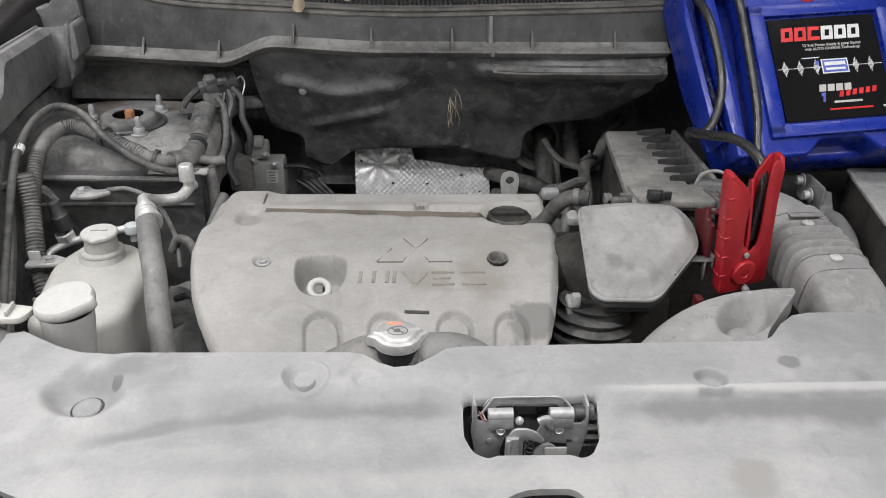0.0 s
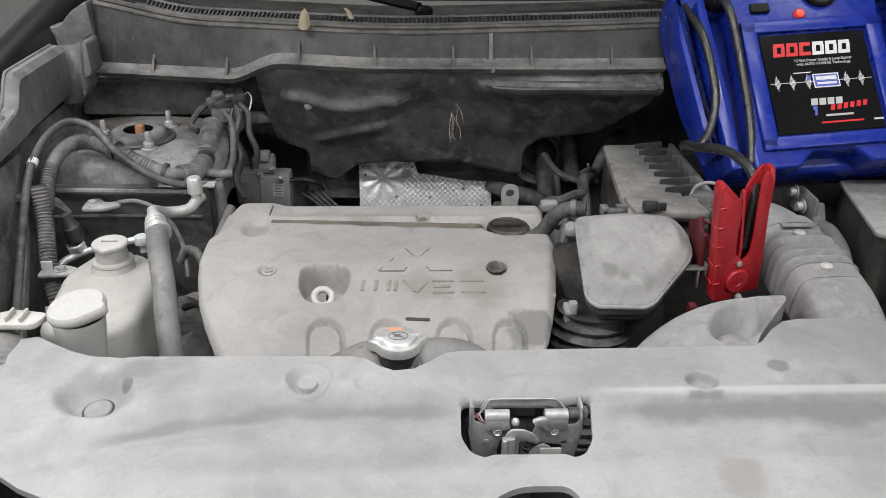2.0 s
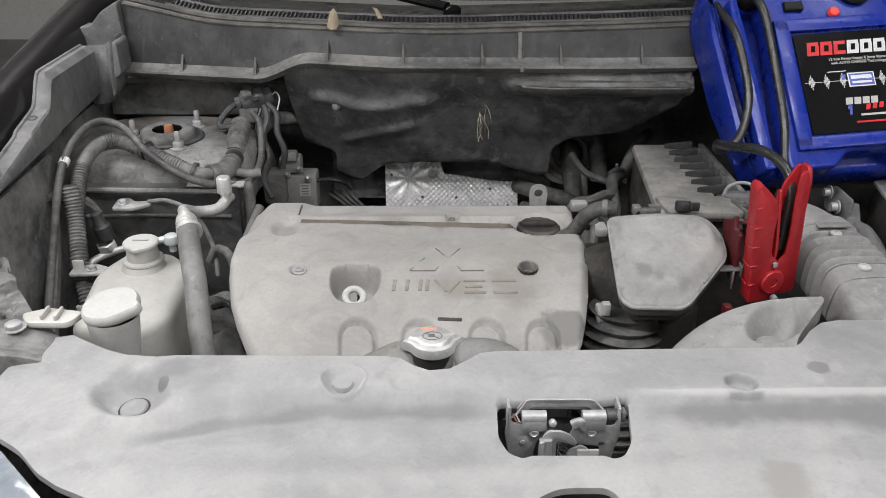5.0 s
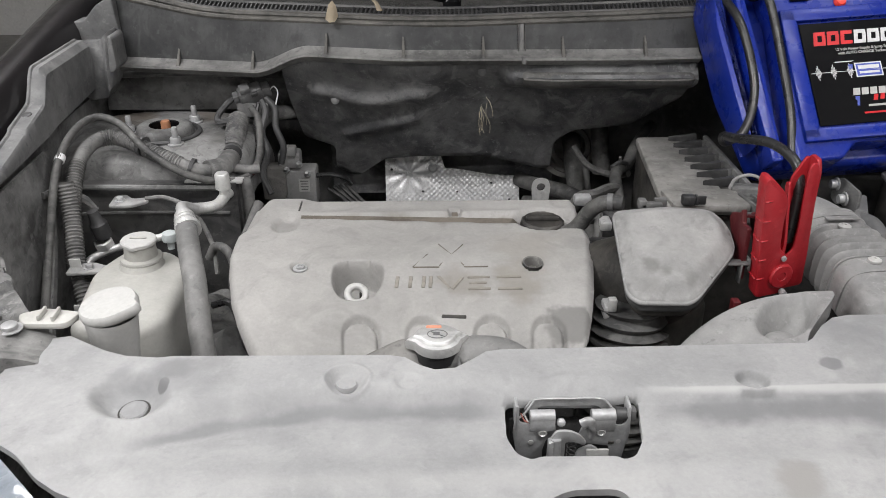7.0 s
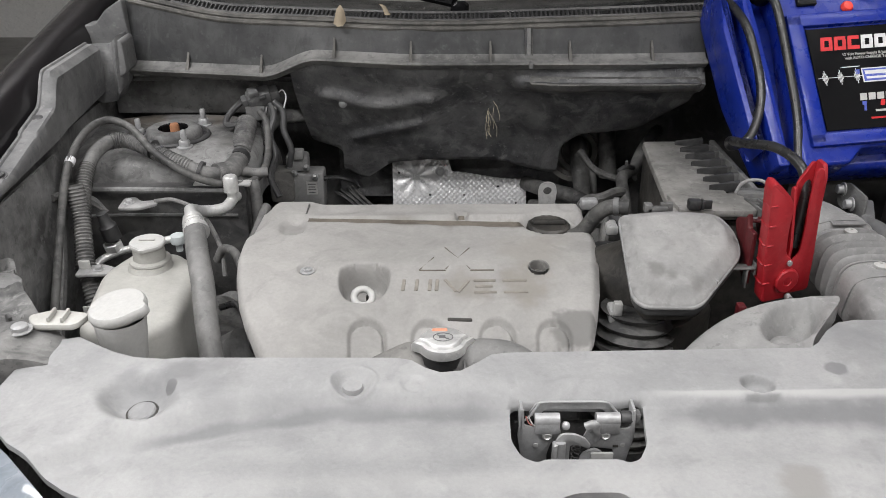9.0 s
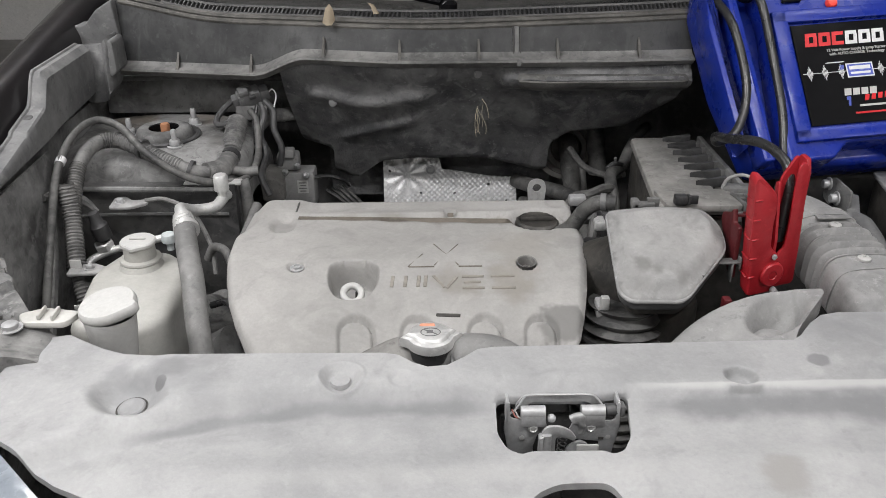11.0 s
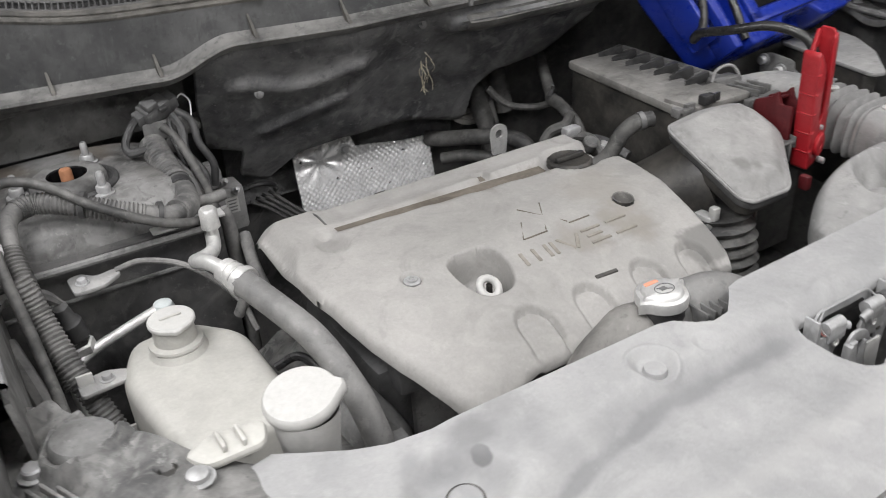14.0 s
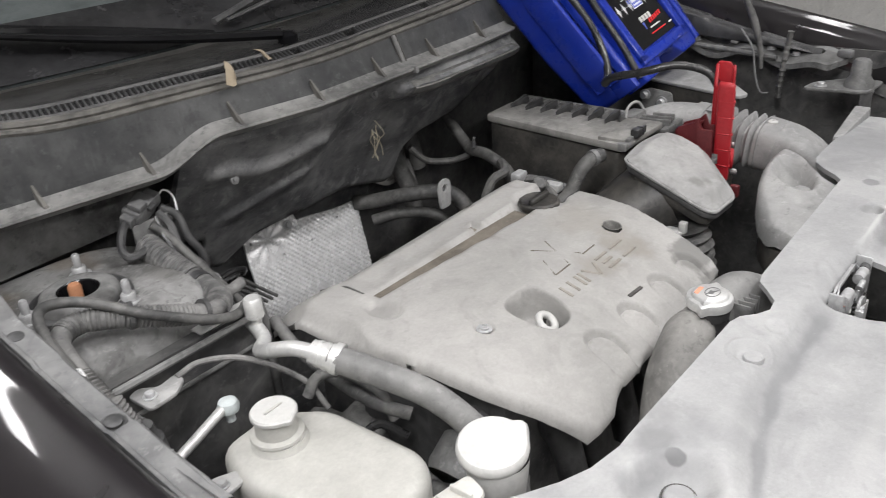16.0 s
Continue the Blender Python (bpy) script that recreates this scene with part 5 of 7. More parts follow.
# ---- tanks and pipes beside the engine ----
def washer_tank():
    root = thing("coolant_tank", (-0.607, 0.15, 0.68), "milky white plastic coolant reservoir", "reservoir")
    o = rounded([(-0.682, 0.20), (-0.655, 0.272), (-0.575, 0.275), (-0.525, 0.215), (-0.522, 0.06), (-0.56, 0.022), (-0.66, 0.03)], 0.024, 5)
    part("body", prism(o, 0.228, 0.02, at(0, 0, 0.69), 5), TANK, root)
    part("base_flange", prism(rounded([(-0.60 + (x + 0.60) * 1.06, 0.15 + (y - 0.15) * 1.05) for x, y in o[::3]], 0.01), 0.008, 0.003, at(0, 0, 0.79)), TANK, root)
    part("shoulder", lathe([(0.050, -0.010), (0.042, 0.0), (0.035, 0.010), (0.031, 0.018), (0.0, 0.020)], 28, at(-0.607, 0.215, 0.908)), TANK, root)
    part("neck", lathe([(0.031, 0.0), (0.033, 0.003), (0.032, 0.006), (0.0255, 0.008), (0.024, 0.03)], 28, at(-0.607, 0.218, 0.925)), TANK, root)
    cap = part("cap", lathe([(0.026, 0.0), (0.0278, 0.002), (0.0278, 0.006), (0.026, 0.008), (0, 0.009)], 48, at(-0.607, 0.218, 0.954), lambda a, z: 1 + 0.16 * math.exp(-((a - 4.65) / 0.22) ** 2)), WHITE, root, "white flip cap")
    part("cap_slot", box(0.026, 0.004, 0.002, (-0.607, 0.218, 0.9637), 0.0008, 1), TANK, cap)
    part("seam", box(0.006, 0.2, 0.005, (-0.60, 0.12, 0.90), 0.002), TANK, root)


washer_tank()


def washer_filler():
    root = thing("washer_filler", (-0.556, -0.06, 0.86), "white washer filler neck with a pale cap", "filler neck")
    neck = lathe([(0.023, -0.14), (0.024, -0.09), (0.026, -0.075), (0.0315, -0.03), (0.033, -0.012)], 28, at(-0.553, -0.062, 1.005))
    part("funnel", neck, WHITE, root)
    part("lid", lathe([(0.033, -0.013), (0.0362, -0.010), (0.037, -0.005), (0.036, 0.0), (0.034, 0.0022), (0.027, 0.0022), (0, 0.003)], 36, at(-0.555, -0.059, 1.007, 5, -7), lambda a, z: 1 + 0.20 * math.exp(-((a - 6.0) / 0.28) ** 2)), WHITE, root, "white round filler cap with a lip")
    part("strap_arm", prism(rounded([(-0.59, -0.055), (-0.60, -0.085), (-0.655, -0.085), (-0.67, -0.06), (-0.64, -0.045)], 0.01), 0.010, 0.004, at(0, 0, 0.985)), TANK, root)
    part("rib", box(0.004, 0.026, 0.008, (-0.618, -0.068, 0.998), 0.0015), TANK, root)
    part("rib", box(0.004, 0.026, 0.008, (-0.636, -0.066, 0.998), 0.0015), TANK, root)
    part("pipe", tube([(-0.553, -0.062, 0.88), (-0.57, -0.03, 0.80), (-0.60, 0.04, 0.72)], 0.024, 12), TANK, root)


washer_filler()


def air_con_pipe():
    root = thing("air_con_pipe", (-0.5, 0.2, 0.9), "aluminium air conditioning pipe with rubber hose", "pipe")
    part("pipe", tube([(-0.495, 0.40, 0.95), (-0.500, 0.386, 0.968), (-0.512, 0.345, 0.962), (-0.54, 0.318, 0.968), (-0.549, 0.28, 0.988), (-0.54, 0.245, 0.998), (-0.527, 0.21, 0.994)], 0.0098, 12, 6), ALU, root)
    part("service_port", lathe([(0.008, -0.03), (0.008, -0.012), (0.013, -0.011), (0.013, -0.008), (0.0125, 0.0), (0.0125, 0.014), (0.010, 0.017), (0, 0.017)], 18, at(-0.503, 0.368, 0.995)), ALU, root, "capped service valve")
    part("collar", tube([(-0.532, 0.224, 0.997), (-0.521, 0.192, 0.990)], [0.0155, 0.0175], 18, smooth=False), ALU, root, "crimped metal collar")
    part("collar_rim", tube([(-0.521, 0.198, 0.991), (-0.518, 0.19, 0.989)], 0.0198, 18, smooth=False), ALU, root)
    for f in (0.25, 0.5, 0.75):
        part("crimp", tube([(-0.532 + 0.011 * f, 0.224 - 0.032 * f, 0.997 - 0.007 * f), (-0.5305 + 0.011 * f, 0.2205 - 0.032 * f, 0.9963 - 0.007 * f)], 0.0166 + 0.002 * f, 18, smooth=False), ALU, root)
    part("hose", tube([(-0.524, 0.20, 0.993), (-0.503, 0.13, 0.98), (-0.485, 0.076, 0.962), (-0.473, 0.03, 0.93), (-0.465, 0.004, 0.895), (-0.46, -0.02, 0.84), (-0.46, -0.03, 0.76)], 0.0165, 16, 6), HOSEP, root)
    part("pipe", tube([(-0.475, 0.41, 0.985), (-0.47, 0.405, 0.96), (-0.47, 0.40, 0.86), (-0.47, 0.40, 0.75)], 0.011, 10, 5), HOSE, root)
    part("bracket", box(0.10, 0.022, 0.005, (-0.525, 0.40, 0.985), 0.0015), ALU, root)
    part("bracket_bolt", hexbolt(0.008, 0.008, at(-0.542, 0.398, 0.988)), STEEL, root)


air_con_pipe()


def radiator_neck():
    root = thing("radiator_neck", (-0.144, -0.11, 0.86), "dusty radiator filler neck with hose stubs", "filler neck")
    part("neck", lathe([(0.024, -0.06), (0.024, -0.03), (0.027, -0.028), (0.027, -0.012), (0.029, -0.010), (0.029, -0.006)], 24, at(-0.144, -0.109, 0.985)), BLACK, root)
    part("hose", tube([(-0.15, -0.10, 0.945), (-0.185, -0.10, 0.935), (-0.235, -0.11, 0.90), (-0.26, -0.12, 0.84), (-0.265, -0.13, 0.76)], [0.026, 0.034, 0.040, 0.042, 0.04], 16, 6), BOXM, root)
    part("outlet", tube([(-0.128, -0.107, 0.945), (-0.095, -0.110, 0.950), (-0.06, -0.120, 0.948), (-0.02, -0.145, 0.925)], [0.026, 0.031, 0.032, 0.032], 20, 6), HOSEP, root)
    for k in range(4):
        part("fin", box(0.003, 0.03, 0.025, (-0.118 + 0.011 * k, -0.14, 0.955), 0.001), HALF, root)
    m = at(-0.144, -0.109, 0.981)
    cap = part("pressure_cap", lathe([(0.027, -0.010), (0.0295, -0.009), (0.030, -0.001), (0.0285, 0.003), (0.024, 0.0045), (0.022, 0.008), (0.0205, 0.009), (0, 0.009)], 48, m, lambda a, z: 1 + 0.32 * max(math.exp(-((a - 0.12) / 0.15) ** 2), math.exp(-((a - math.pi - 0.12) / 0.15) ** 2), math.exp(-((a - 2 * math.pi - 0.12) / 0.15) ** 2))), ALU, root, "silver pressed steel cap with two ears")
    part("skirt", lathe([(0.026, -0.014), (0.028, -0.012), (0.028, -0.004), (0.025, 0.0)], 28, m), BLACK, cap)
    part("warning_patch", prism(rounded([(-0.010, 0.0), (0.010, 0.0), (0.009, 0.006), (-0.009, 0.006)], 0.002), 0.0006, 0.0, m @ at(-0.004, 0.011, 0.0088)), ORANGE, cap, "orange warning print")
    part("ring_print", tube([(-0.144 + 0.012 * math.cos(a), -0.112 + 0.009 * math.sin(a), 0.9905) for a in (2 * math.pi * i / 20 for i in range(21))], 0.0006, 4, 2), GREYM, cap)
    part("slash_print", box(0.018, 0.001, 0.0008, (0, 0, 0), 0, 1, Matrix.Translation((-0.144, -0.112, 0.9905)) @ Euler((0, 0, -0.6)).to_matrix().to_4x4()), GREYM, cap)
    part("square_print", box(0.008, 0.006, 0.0008, (-0.145, -0.111, 0.9904)), GREYM, cap)


radiator_neck()


def engine_mass():
    root = thing("engine_block", (-0.15, 0.2, 0.5), "dark engine block below its plastic cover", "engine")
    part("block", box(0.46, 0.36, 0.36, (-0.16, 0.22, 0.70), 0.02), DEEP, root)
    part("head", box(0.48, 0.34, 0.05, (-0.17, 0.20, 0.89), 0.01), BLACK, root)
    part("timing_case", box(0.06, 0.22, 0.2, (-0.40, 0.16, 0.80), 0.02), BLACK, root)
    for x in (-0.38, -0.30, -0.2, -0.1, 0.0):
        part("runner", tube([(x * 0.8, 0.10, 0.86), (x * 0.8, 0.02, 0.81), (x * 0.8, -0.01, 0.72)], 0.022, 10), BLACK, root)


engine_mass()


# ---- air box, intake and hoses ----
def air_intake():
    root = thing("resonator_lid", (0.2, 0.08, 0.9), "dusty grey plastic air resonator with a rounded lid", "air box")
    lid = [(0.122, 0.156), (0.20, 0.164), (0.268, 0.158), (0.285, 0.125), (0.284, 0.082), (0.212, 0.002), (0.198, -0.006), (0.130, -0.004), (0.117, 0.012)]
    o = rounded(lid, 0.018, 6)
    slope = Matrix.Translation((0, 0, 0.970)) @ Matrix(((1, 0, 0, 0), (0, 1, 0, 0), (0, 0.37, 1, 0), (0, 0, 0, 1)))

    def dome(x, y):
        e = min(seg_d((x, y), lid[i - 1], lid[i]) for i in range(len(lid)))
        k = 1 - bump(e, 0.0, 0.022)
        return tuple(slope @ Vector((x, y, 0.002 + 0.014 * k + 0.002 * (1 - bump(e, 0.02, 0.07)))))

    part("lid", sheet(o, dome, 0.0055, (), 0.006), RESO, root, angle=70)
    big = rounded([(0.2 + (x - 0.2) * 1.035, 0.077 + (y - 0.077) * 1.035) for x, y in lid], 0.018, 6)
    part("flange", prism(big, 0.005, 0.0018, slope, z0=-0.004), LIDM, root, "pale seam round the lid")
    part("rim", prism(o, 0.010, 0.002, slope, z0=-0.016), BLACK, root)
    part("bowl", prism([(0.19 + (x - 0.19) * 0.9, 0.09 + (y - 0.09) * 0.86) for x, y in o], 0.022, 0.006, slope, z0=-0.038), OILY_SHADE, root)
    part("bellows", tube([(0.138, 0.062, 0.925), (0.137, 0.058, 0.89), (0.135, 0.052, 0.85), (0.132, 0.044, 0.80), (0.13, 0.035, 0.72)], [0.046, 0.054, 0.056, 0.056, 0.056], 32, 8, 0.0175, 0.005), HOSEB, root)
    part("chamber", prism(rounded([(0.112, 0.16), (0.20, 0.172), (0.265, 0.15), (0.262, 0.09), (0.19, 0.03), (0.122, 0.03), (0.098, 0.06)], 0.02), 0.06, 0.01, at(0, 0, 0.85)), OILY_SHADE, root, "dark lower chamber")
    part("throat", tube([(0.18, 0.12, 0.94), (0.13, 0.16, 0.91), (0.08, 0.19, 0.88)], [0.074, 0.066, 0.058], 20, 6), OILY_SHADE, root)
    for x in (0.105, 0.12):
        part("throat_band", tube([(x, 0.176 - (x - 0.105), 0.896), (x + 0.006, 0.171 - (x - 0.105), 0.899)], 0.067, 24, smooth=False), BLACK, root)
    part("bracket", join(box(0.038, 0.016, 0.003, (0.285, 0.075, 0.985), 0.001), box(0.003, 0.016, 0.018, (0.303, 0.075, 0.984), 0.001), box(0.003, 0.014, 0.03, (0.292, 0.073, 0.970), 0.001)), HALF, root, "dusty sheet bracket")
    part("breather_hose", tube([(0.06, 0.25, 0.945), (0.085, 0.237, 0.965), (0.105, 0.228, 1.0), (0.125, 0.220, 1.016), (0.15, 0.212, 1.018)], 0.0125, 12, 6), HOSEB, root)
    part("hose_clamp", tube([(0.128, 0.2195, 1.0165), (0.136, 0.217, 1.0175)], 0.0145, 14, smooth=False), GREYM, root)

    b = thing("air_filter_box", (0.29, 0.36, 0.75), "dusty plastic air filter box with ribbed clipped lid", "air filter box")
    part("case", prism(rounded([(0.245, 0.522), (0.39, 0.525), (0.39, 0.2), (0.215, 0.215)], 0.012), 0.272, 0.006, at(0, 0, 0.725)), OILY_SHADE, b)
    top = [(0.243, 0.53), (0.340, 0.53), (0.335, 0.40), (0.325, 0.27), (0.335, 0.20), (0.213, 0.205)]
    part("lid", prism(rounded(top, 0.012), 0.016, 0.005, at(0, 0, 0.999)), BOXM, b)
    part("lid_step", prism(rounded([(0.226, 0.195), (0.345, 0.19), (0.34, 0.262), (0.22, 0.262)], 0.008), 0.012, 0.003, at(0, 0, 1.009)), BOXM, b)
    for i in range(7):
        y = 0.505 - 0.036 * i
        part("rib", prism([(0, 0), (0.05, 0.004), (0.05, -0.007)], 0.016, 0.001, at(0.300, y, 1.008, 0, -8, -6 + i)), BLACK, b)
    part("channel", box(0.03, 0.30, 0.01, (0.352, 0.375, 0.998), 0.002), OILY_SHADE, b, "dark slotted channel")
    part("rim_rail", box(0.010, 0.31, 0.03, (0.374, 0.37, 1.004), 0.003), HALF, b)
    for i in range(8):
        part("channel_web", box(0.026, 0.004, 0.022, (0.357, 0.50 - 0.036 * i, 1.006), 0.001), HALF, b)
    part("wire_clip", tube([(0.333, 0.262, 1.02), (0.341, 0.264, 1.036), (0.36, 0.262, 1.043), (0.378, 0.258, 1.038), (0.388, 0.252, 1.018), (0.39, 0.248, 0.99)], 0.0028, 8), LIDM, b, "pale wire clip")
    part("clip_seat", prism(rounded([(0.332, 0.25), (0.388, 0.245), (0.384, 0.275), (0.336, 0.278)], 0.006), 0.02, 0.004, at(0, 0, 1.005)), HALF, b)
    for k, dx in enumerate((0.0, 0.018, 0.037)):
        part("catch", box(0.005, 0.058 - 0.008 * k, 0.02, (0, 0, 0), 0.0015, 2, at(0.345 + dx, 0.208, 1.014, 0, 0, 12)), HALF, b)
    part("cross_bar", box(0.062, 0.008, 0.016, (0.366, 0.225, 1.012), 0.002), HALF, b)
    part("cross_bar", box(0.075, 0.012, 0.014, (0.362, 0.182, 1.006), 0.002), HALF, b)
    part("clip", join(box(0.034, 0.012, 0.010, (0.185, 0.182, 1.028), 0.003), box(0.012, 0.016, 0.014, (0.172, 0.184, 1.03), 0.002), box(0.020, 0.008, 0.016, (0.20, 0.186, 1.03), 0.002)), HALF, b)
    part("plug", join(box(0.020, 0.016, 0.016, (0.246, 0.196, 1.03), 0.003), box(0.016, 0.004, 0.014, (0.264, 0.192, 1.031), 0.001), box(0.004, 0.014, 0.014, (0.258, 0.194, 1.031), 0.001)), BLACK, b)

    e = thing("intake_hose", (0.46, 0.05, 0.85), "dusty grey corrugated intake hose with elbow", "intake hose")
    part("duct", duct([(0.365, 0.262, 0.972), (0.40, 0.245, 0.980), (0.436, 0.212, 0.984), (0.456, 0.165, 0.978)], [0.036, 0.042, 0.046, 0.050], [0.030, 0.036, 0.040, 0.043], 3.0), LIDM, e)
    part("bellows", duct([(0.455, 0.168, 0.977), (0.459, 0.11, 0.974), (0.461, 0.040, 0.968)], [0.046, 0.048, 0.048], [0.039, 0.039, 0.039], 3.6, 40, 10, 0.0185, 0.0075), LIDM, e, "folded bellows")
    part("collar", duct([(0.461, 0.046, 0.969), (0.461, 0.03, 0.967), (0.462, 0.014, 0.964)], [0.052] * 3, [0.044] * 3, 3.6), LIDM, e)
    part("collar", duct([(0.454, 0.178, 0.979), (0.455, 0.168, 0.978), (0.456, 0.155, 0.977)], [0.0525] * 3, [0.0455] * 3, 3.2), LIDM, e)
    part("elbow", duct([(0.462, 0.022, 0.965), (0.463, -0.010, 0.958), (0.466, -0.042, 0.938), (0.468, -0.062, 0.90), (0.468, -0.07, 0.82)], [0.049, 0.050, 0.051, 0.052, 0.052], [0.043, 0.042, 0.040, 0.040, 0.04], 4.5, 36, 8), LIDM, e)
    for p in ((0.457, 0.122, 1.0165), (0.456, 0.026, 1.0105)):
        part("clip_stud", lathe([(0.009, 0), (0.009, 0.003), (0.006, 0.005), (0.0025, 0.005), (0.002, 0.0035), (0, 0.0035)], 16, at(*p)), WHITE, e, "pale round stud")
    part("clip_strap", box(0.05, 0.012, 0.003, (0.462, 0.143, 1.0215), 0.001), LIDM, e)

    q = thing("intake_scoop", (0.28, -0.09, 0.85), "dusty grey plastic intake scoop behind the panel", "air scoop")

    def scoop(x, y):
        a = (x - 0.135) / 0.235
        f = max(0, 1 - a)
        back = -0.105 + 0.094 * (1 - f ** 3)
        d = back - y
        z = 0.936 + 0.058 * (1 - f ** 2) - 0.014 * bump(d, -0.004, 0.014) - 0.20 * max(0, d - 0.05)
        # open mouth with the end of the inner duct in it
        u, v = (x - 0.306) * 0.77 + (y + 0.066) * 0.64, (y + 0.066) * 0.77 - (x - 0.306) * 0.64
        c = math.hypot(u / 0.060, v / 0.036)
        z -= 0.052 * bump(c, 0.30, 1.0)
        return (x, y, z)

    edge = [(0.148, -0.125), (0.162, -0.078), (0.19, -0.052), (0.226, -0.034), (0.26, -0.024), (0.30, -0.017), (0.345, -0.012), (0.366, -0.011), (0.379, -0.019), (0.379, -0.033), (0.360, -0.058), (0.335, -0.085), (0.312, -0.112), (0.30, -0.15), (0.16, -0.15)]
    part("shell", sheet(rounded(edge, 0.012), scoop, 0.005, (), 0.03), LIDM, q, angle=70)
    part("underside", prism(rounded([(0.2 + (x - 0.2) * 0.95, -0.08 + (y + 0.08) * 0.8) for x, y in edge], 0.012), 0.05, 0.01, at(0, 0, 0.86)), OILY_SHADE, q)
    part("inner_duct", lathe([(0.026, -0.06), (0.030, -0.012), (0.028, 0.004), (0.020, 0.014), (0.008, 0.019), (0, 0.0195)], 24, at(0.296, -0.090, 0.944, 24, 8)), LIDM, q)


air_intake()


def hoses_behind():
    h = thing("heater_hoses", (0.15, 0.6, 0.78), "dusty black rubber heater hoses by the firewall", "hose")
    part("hose", tube([(0.05, 0.74, 0.845), (0.075, 0.70, 0.85), (0.10, 0.64, 0.866), (0.14, 0.60, 0.868), (0.165, 0.565, 0.86), (0.17, 0.53, 0.83), (0.17, 0.50, 0.78)], 0.016, 12), HOSEB, h)
    part("hose", tube([(0.06, 0.70, 0.81), (0.10, 0.66, 0.82), (0.15, 0.61, 0.81), (0.17, 0.57, 0.78)], 0.012, 10), HOSEB, h)
    part("clipped_hose", tube([(0.33, 0.74, 0.965), (0.31, 0.70, 0.97), (0.27, 0.63, 0.955), (0.245, 0.58, 0.936), (0.222, 0.549, 0.94), (0.205, 0.50, 0.945), (0.203, 0.45, 0.92), (0.205, 0.43, 0.87)], 0.0115, 12), HOSEB, h)
    part("hose_clip", tube([(0.240, 0.562, 0.948), (0.222, 0.548, 0.955), (0.205, 0.535, 0.950)], 0.005, 8), BLACK, h)
    part("clip_tail", tube([(0.225, 0.55, 0.952), (0.222, 0.545, 0.968)], 0.003, 6, smooth=False), HALF, h)
    part("thin_hose", tube([(0.245, 0.56, 0.928), (0.22, 0.60, 0.91), (0.18, 0.64, 0.915), (0.15, 0.66, 0.95)], 0.007, 8), HOSEB, h)
    part("boot", lathe([(0.066, 0), (0.068, 0.006), (0.058, 0.012), (0.056, 0.006), (0.048, 0.004), (0.044, 0.016), (0.034, 0.018), (0.030, 0.006), (0.0, 0.004)], 28, at(0.158, 0.752, 0.915, 72)), BOXM, h)
    part("stub", tube([(0.160, 0.745, 0.935), (0.160, 0.72, 0.925), (0.162, 0.705, 0.89), (0.168, 0.69, 0.85), (0.17, 0.68, 0.80)], [0.02, 0.021, 0.02, 0.019, 0.019], 12), HOSEB, h)
    part("hose", tube([(0.21, 0.75, 1.02), (0.215, 0.73, 0.98), (0.22, 0.72, 0.93), (0.225, 0.71, 0.87)], 0.019, 12), HOSEB, h)
    part("stub", tube([(0.185, 0.71, 0.90), (0.19, 0.70, 0.86), (0.195, 0.69, 0.81)], 0.010, 10), HOSEB, h)
    r = thing("lifting_eye", (0.065, 0.49, 0.88), "pale zinc lifting eye behind the engine cover", "lifting eye")
    o = rounded([(-0.014, -0.04), (0.014, -0.04), (0.018, 0.0), (0.014, 0.014), (0, 0.019), (-0.014, 0.014), (-0.018, 0.0)], 0.006)
    part("plate", sheet(o, lambda a, b: (0.065 + a, 0.50, 0.925 + b), 0.006, [ring_of(0.0085, 12)], 0.005, (0, 1, 0)), ALU, r)
    a = thing("fuel_line_bundle", (0.12, 0.36, 0.88), "tangle of small dusty hoses and connectors", "hose")
    part("line", tube([(0.11, 0.44, 0.90), (0.125, 0.43, 0.935), (0.15, 0.42, 0.945), (0.18, 0.445, 0.945), (0.205, 0.47, 0.935)], 0.009, 8), HOSEB, a)
    part("line", tube([(0.10, 0.40, 0.90), (0.115, 0.375, 0.94), (0.135, 0.35, 0.95), (0.14, 0.32, 0.94), (0.13, 0.28, 0.91)], 0.008, 8), HOSEB, a)
    part("line", tube([(0.145, 0.42, 0.90), (0.15, 0.37, 0.93), (0.165, 0.34, 0.935), (0.18, 0.29, 0.92)], 0.010, 8), BLACK, a)
    part("connector", box(0.03, 0.02, 0.018, (0.118, 0.365, 0.958), 0.004), STEEL, a)
    part("connector", box(0.02, 0.034, 0.016, (0.148, 0.31, 0.938), 0.004), ALU, a)
    part("joint", lathe([(0.012, 0), (0.013, 0.004), (0.013, 0.016), (0.009, 0.02), (0, 0.02)], 12, at(0.13, 0.335, 0.935, 30)), HALF, a)
    part("sensor", join(box(0.018, 0.03, 0.03, (0.104, 0.052, 0.92), 0.004), box(0.012, 0.012, 0.02, (0.105, 0.038, 0.94), 0.002)), ALU, a, "bright metal sensor end")
    t = thing("throttle_body", (0.13, 0.24, 0.8), "dark throttle housing beside the engine cover", "throttle")
    part("barrel", tube([(0.09, 0.22, 0.86), (0.15, 0.20, 0.875), (0.19, 0.18, 0.88)], [0.04, 0.045, 0.05], 18, 6), DEEP, t)
    part("motor", box(0.05, 0.06, 0.05, (0.14, 0.26, 0.90), 0.008), BLACK, t)
    part("bolt", hexbolt(0.007, 0.01, at(0.135, 0.25, 0.925)), STEEL, t)


hoses_behind()


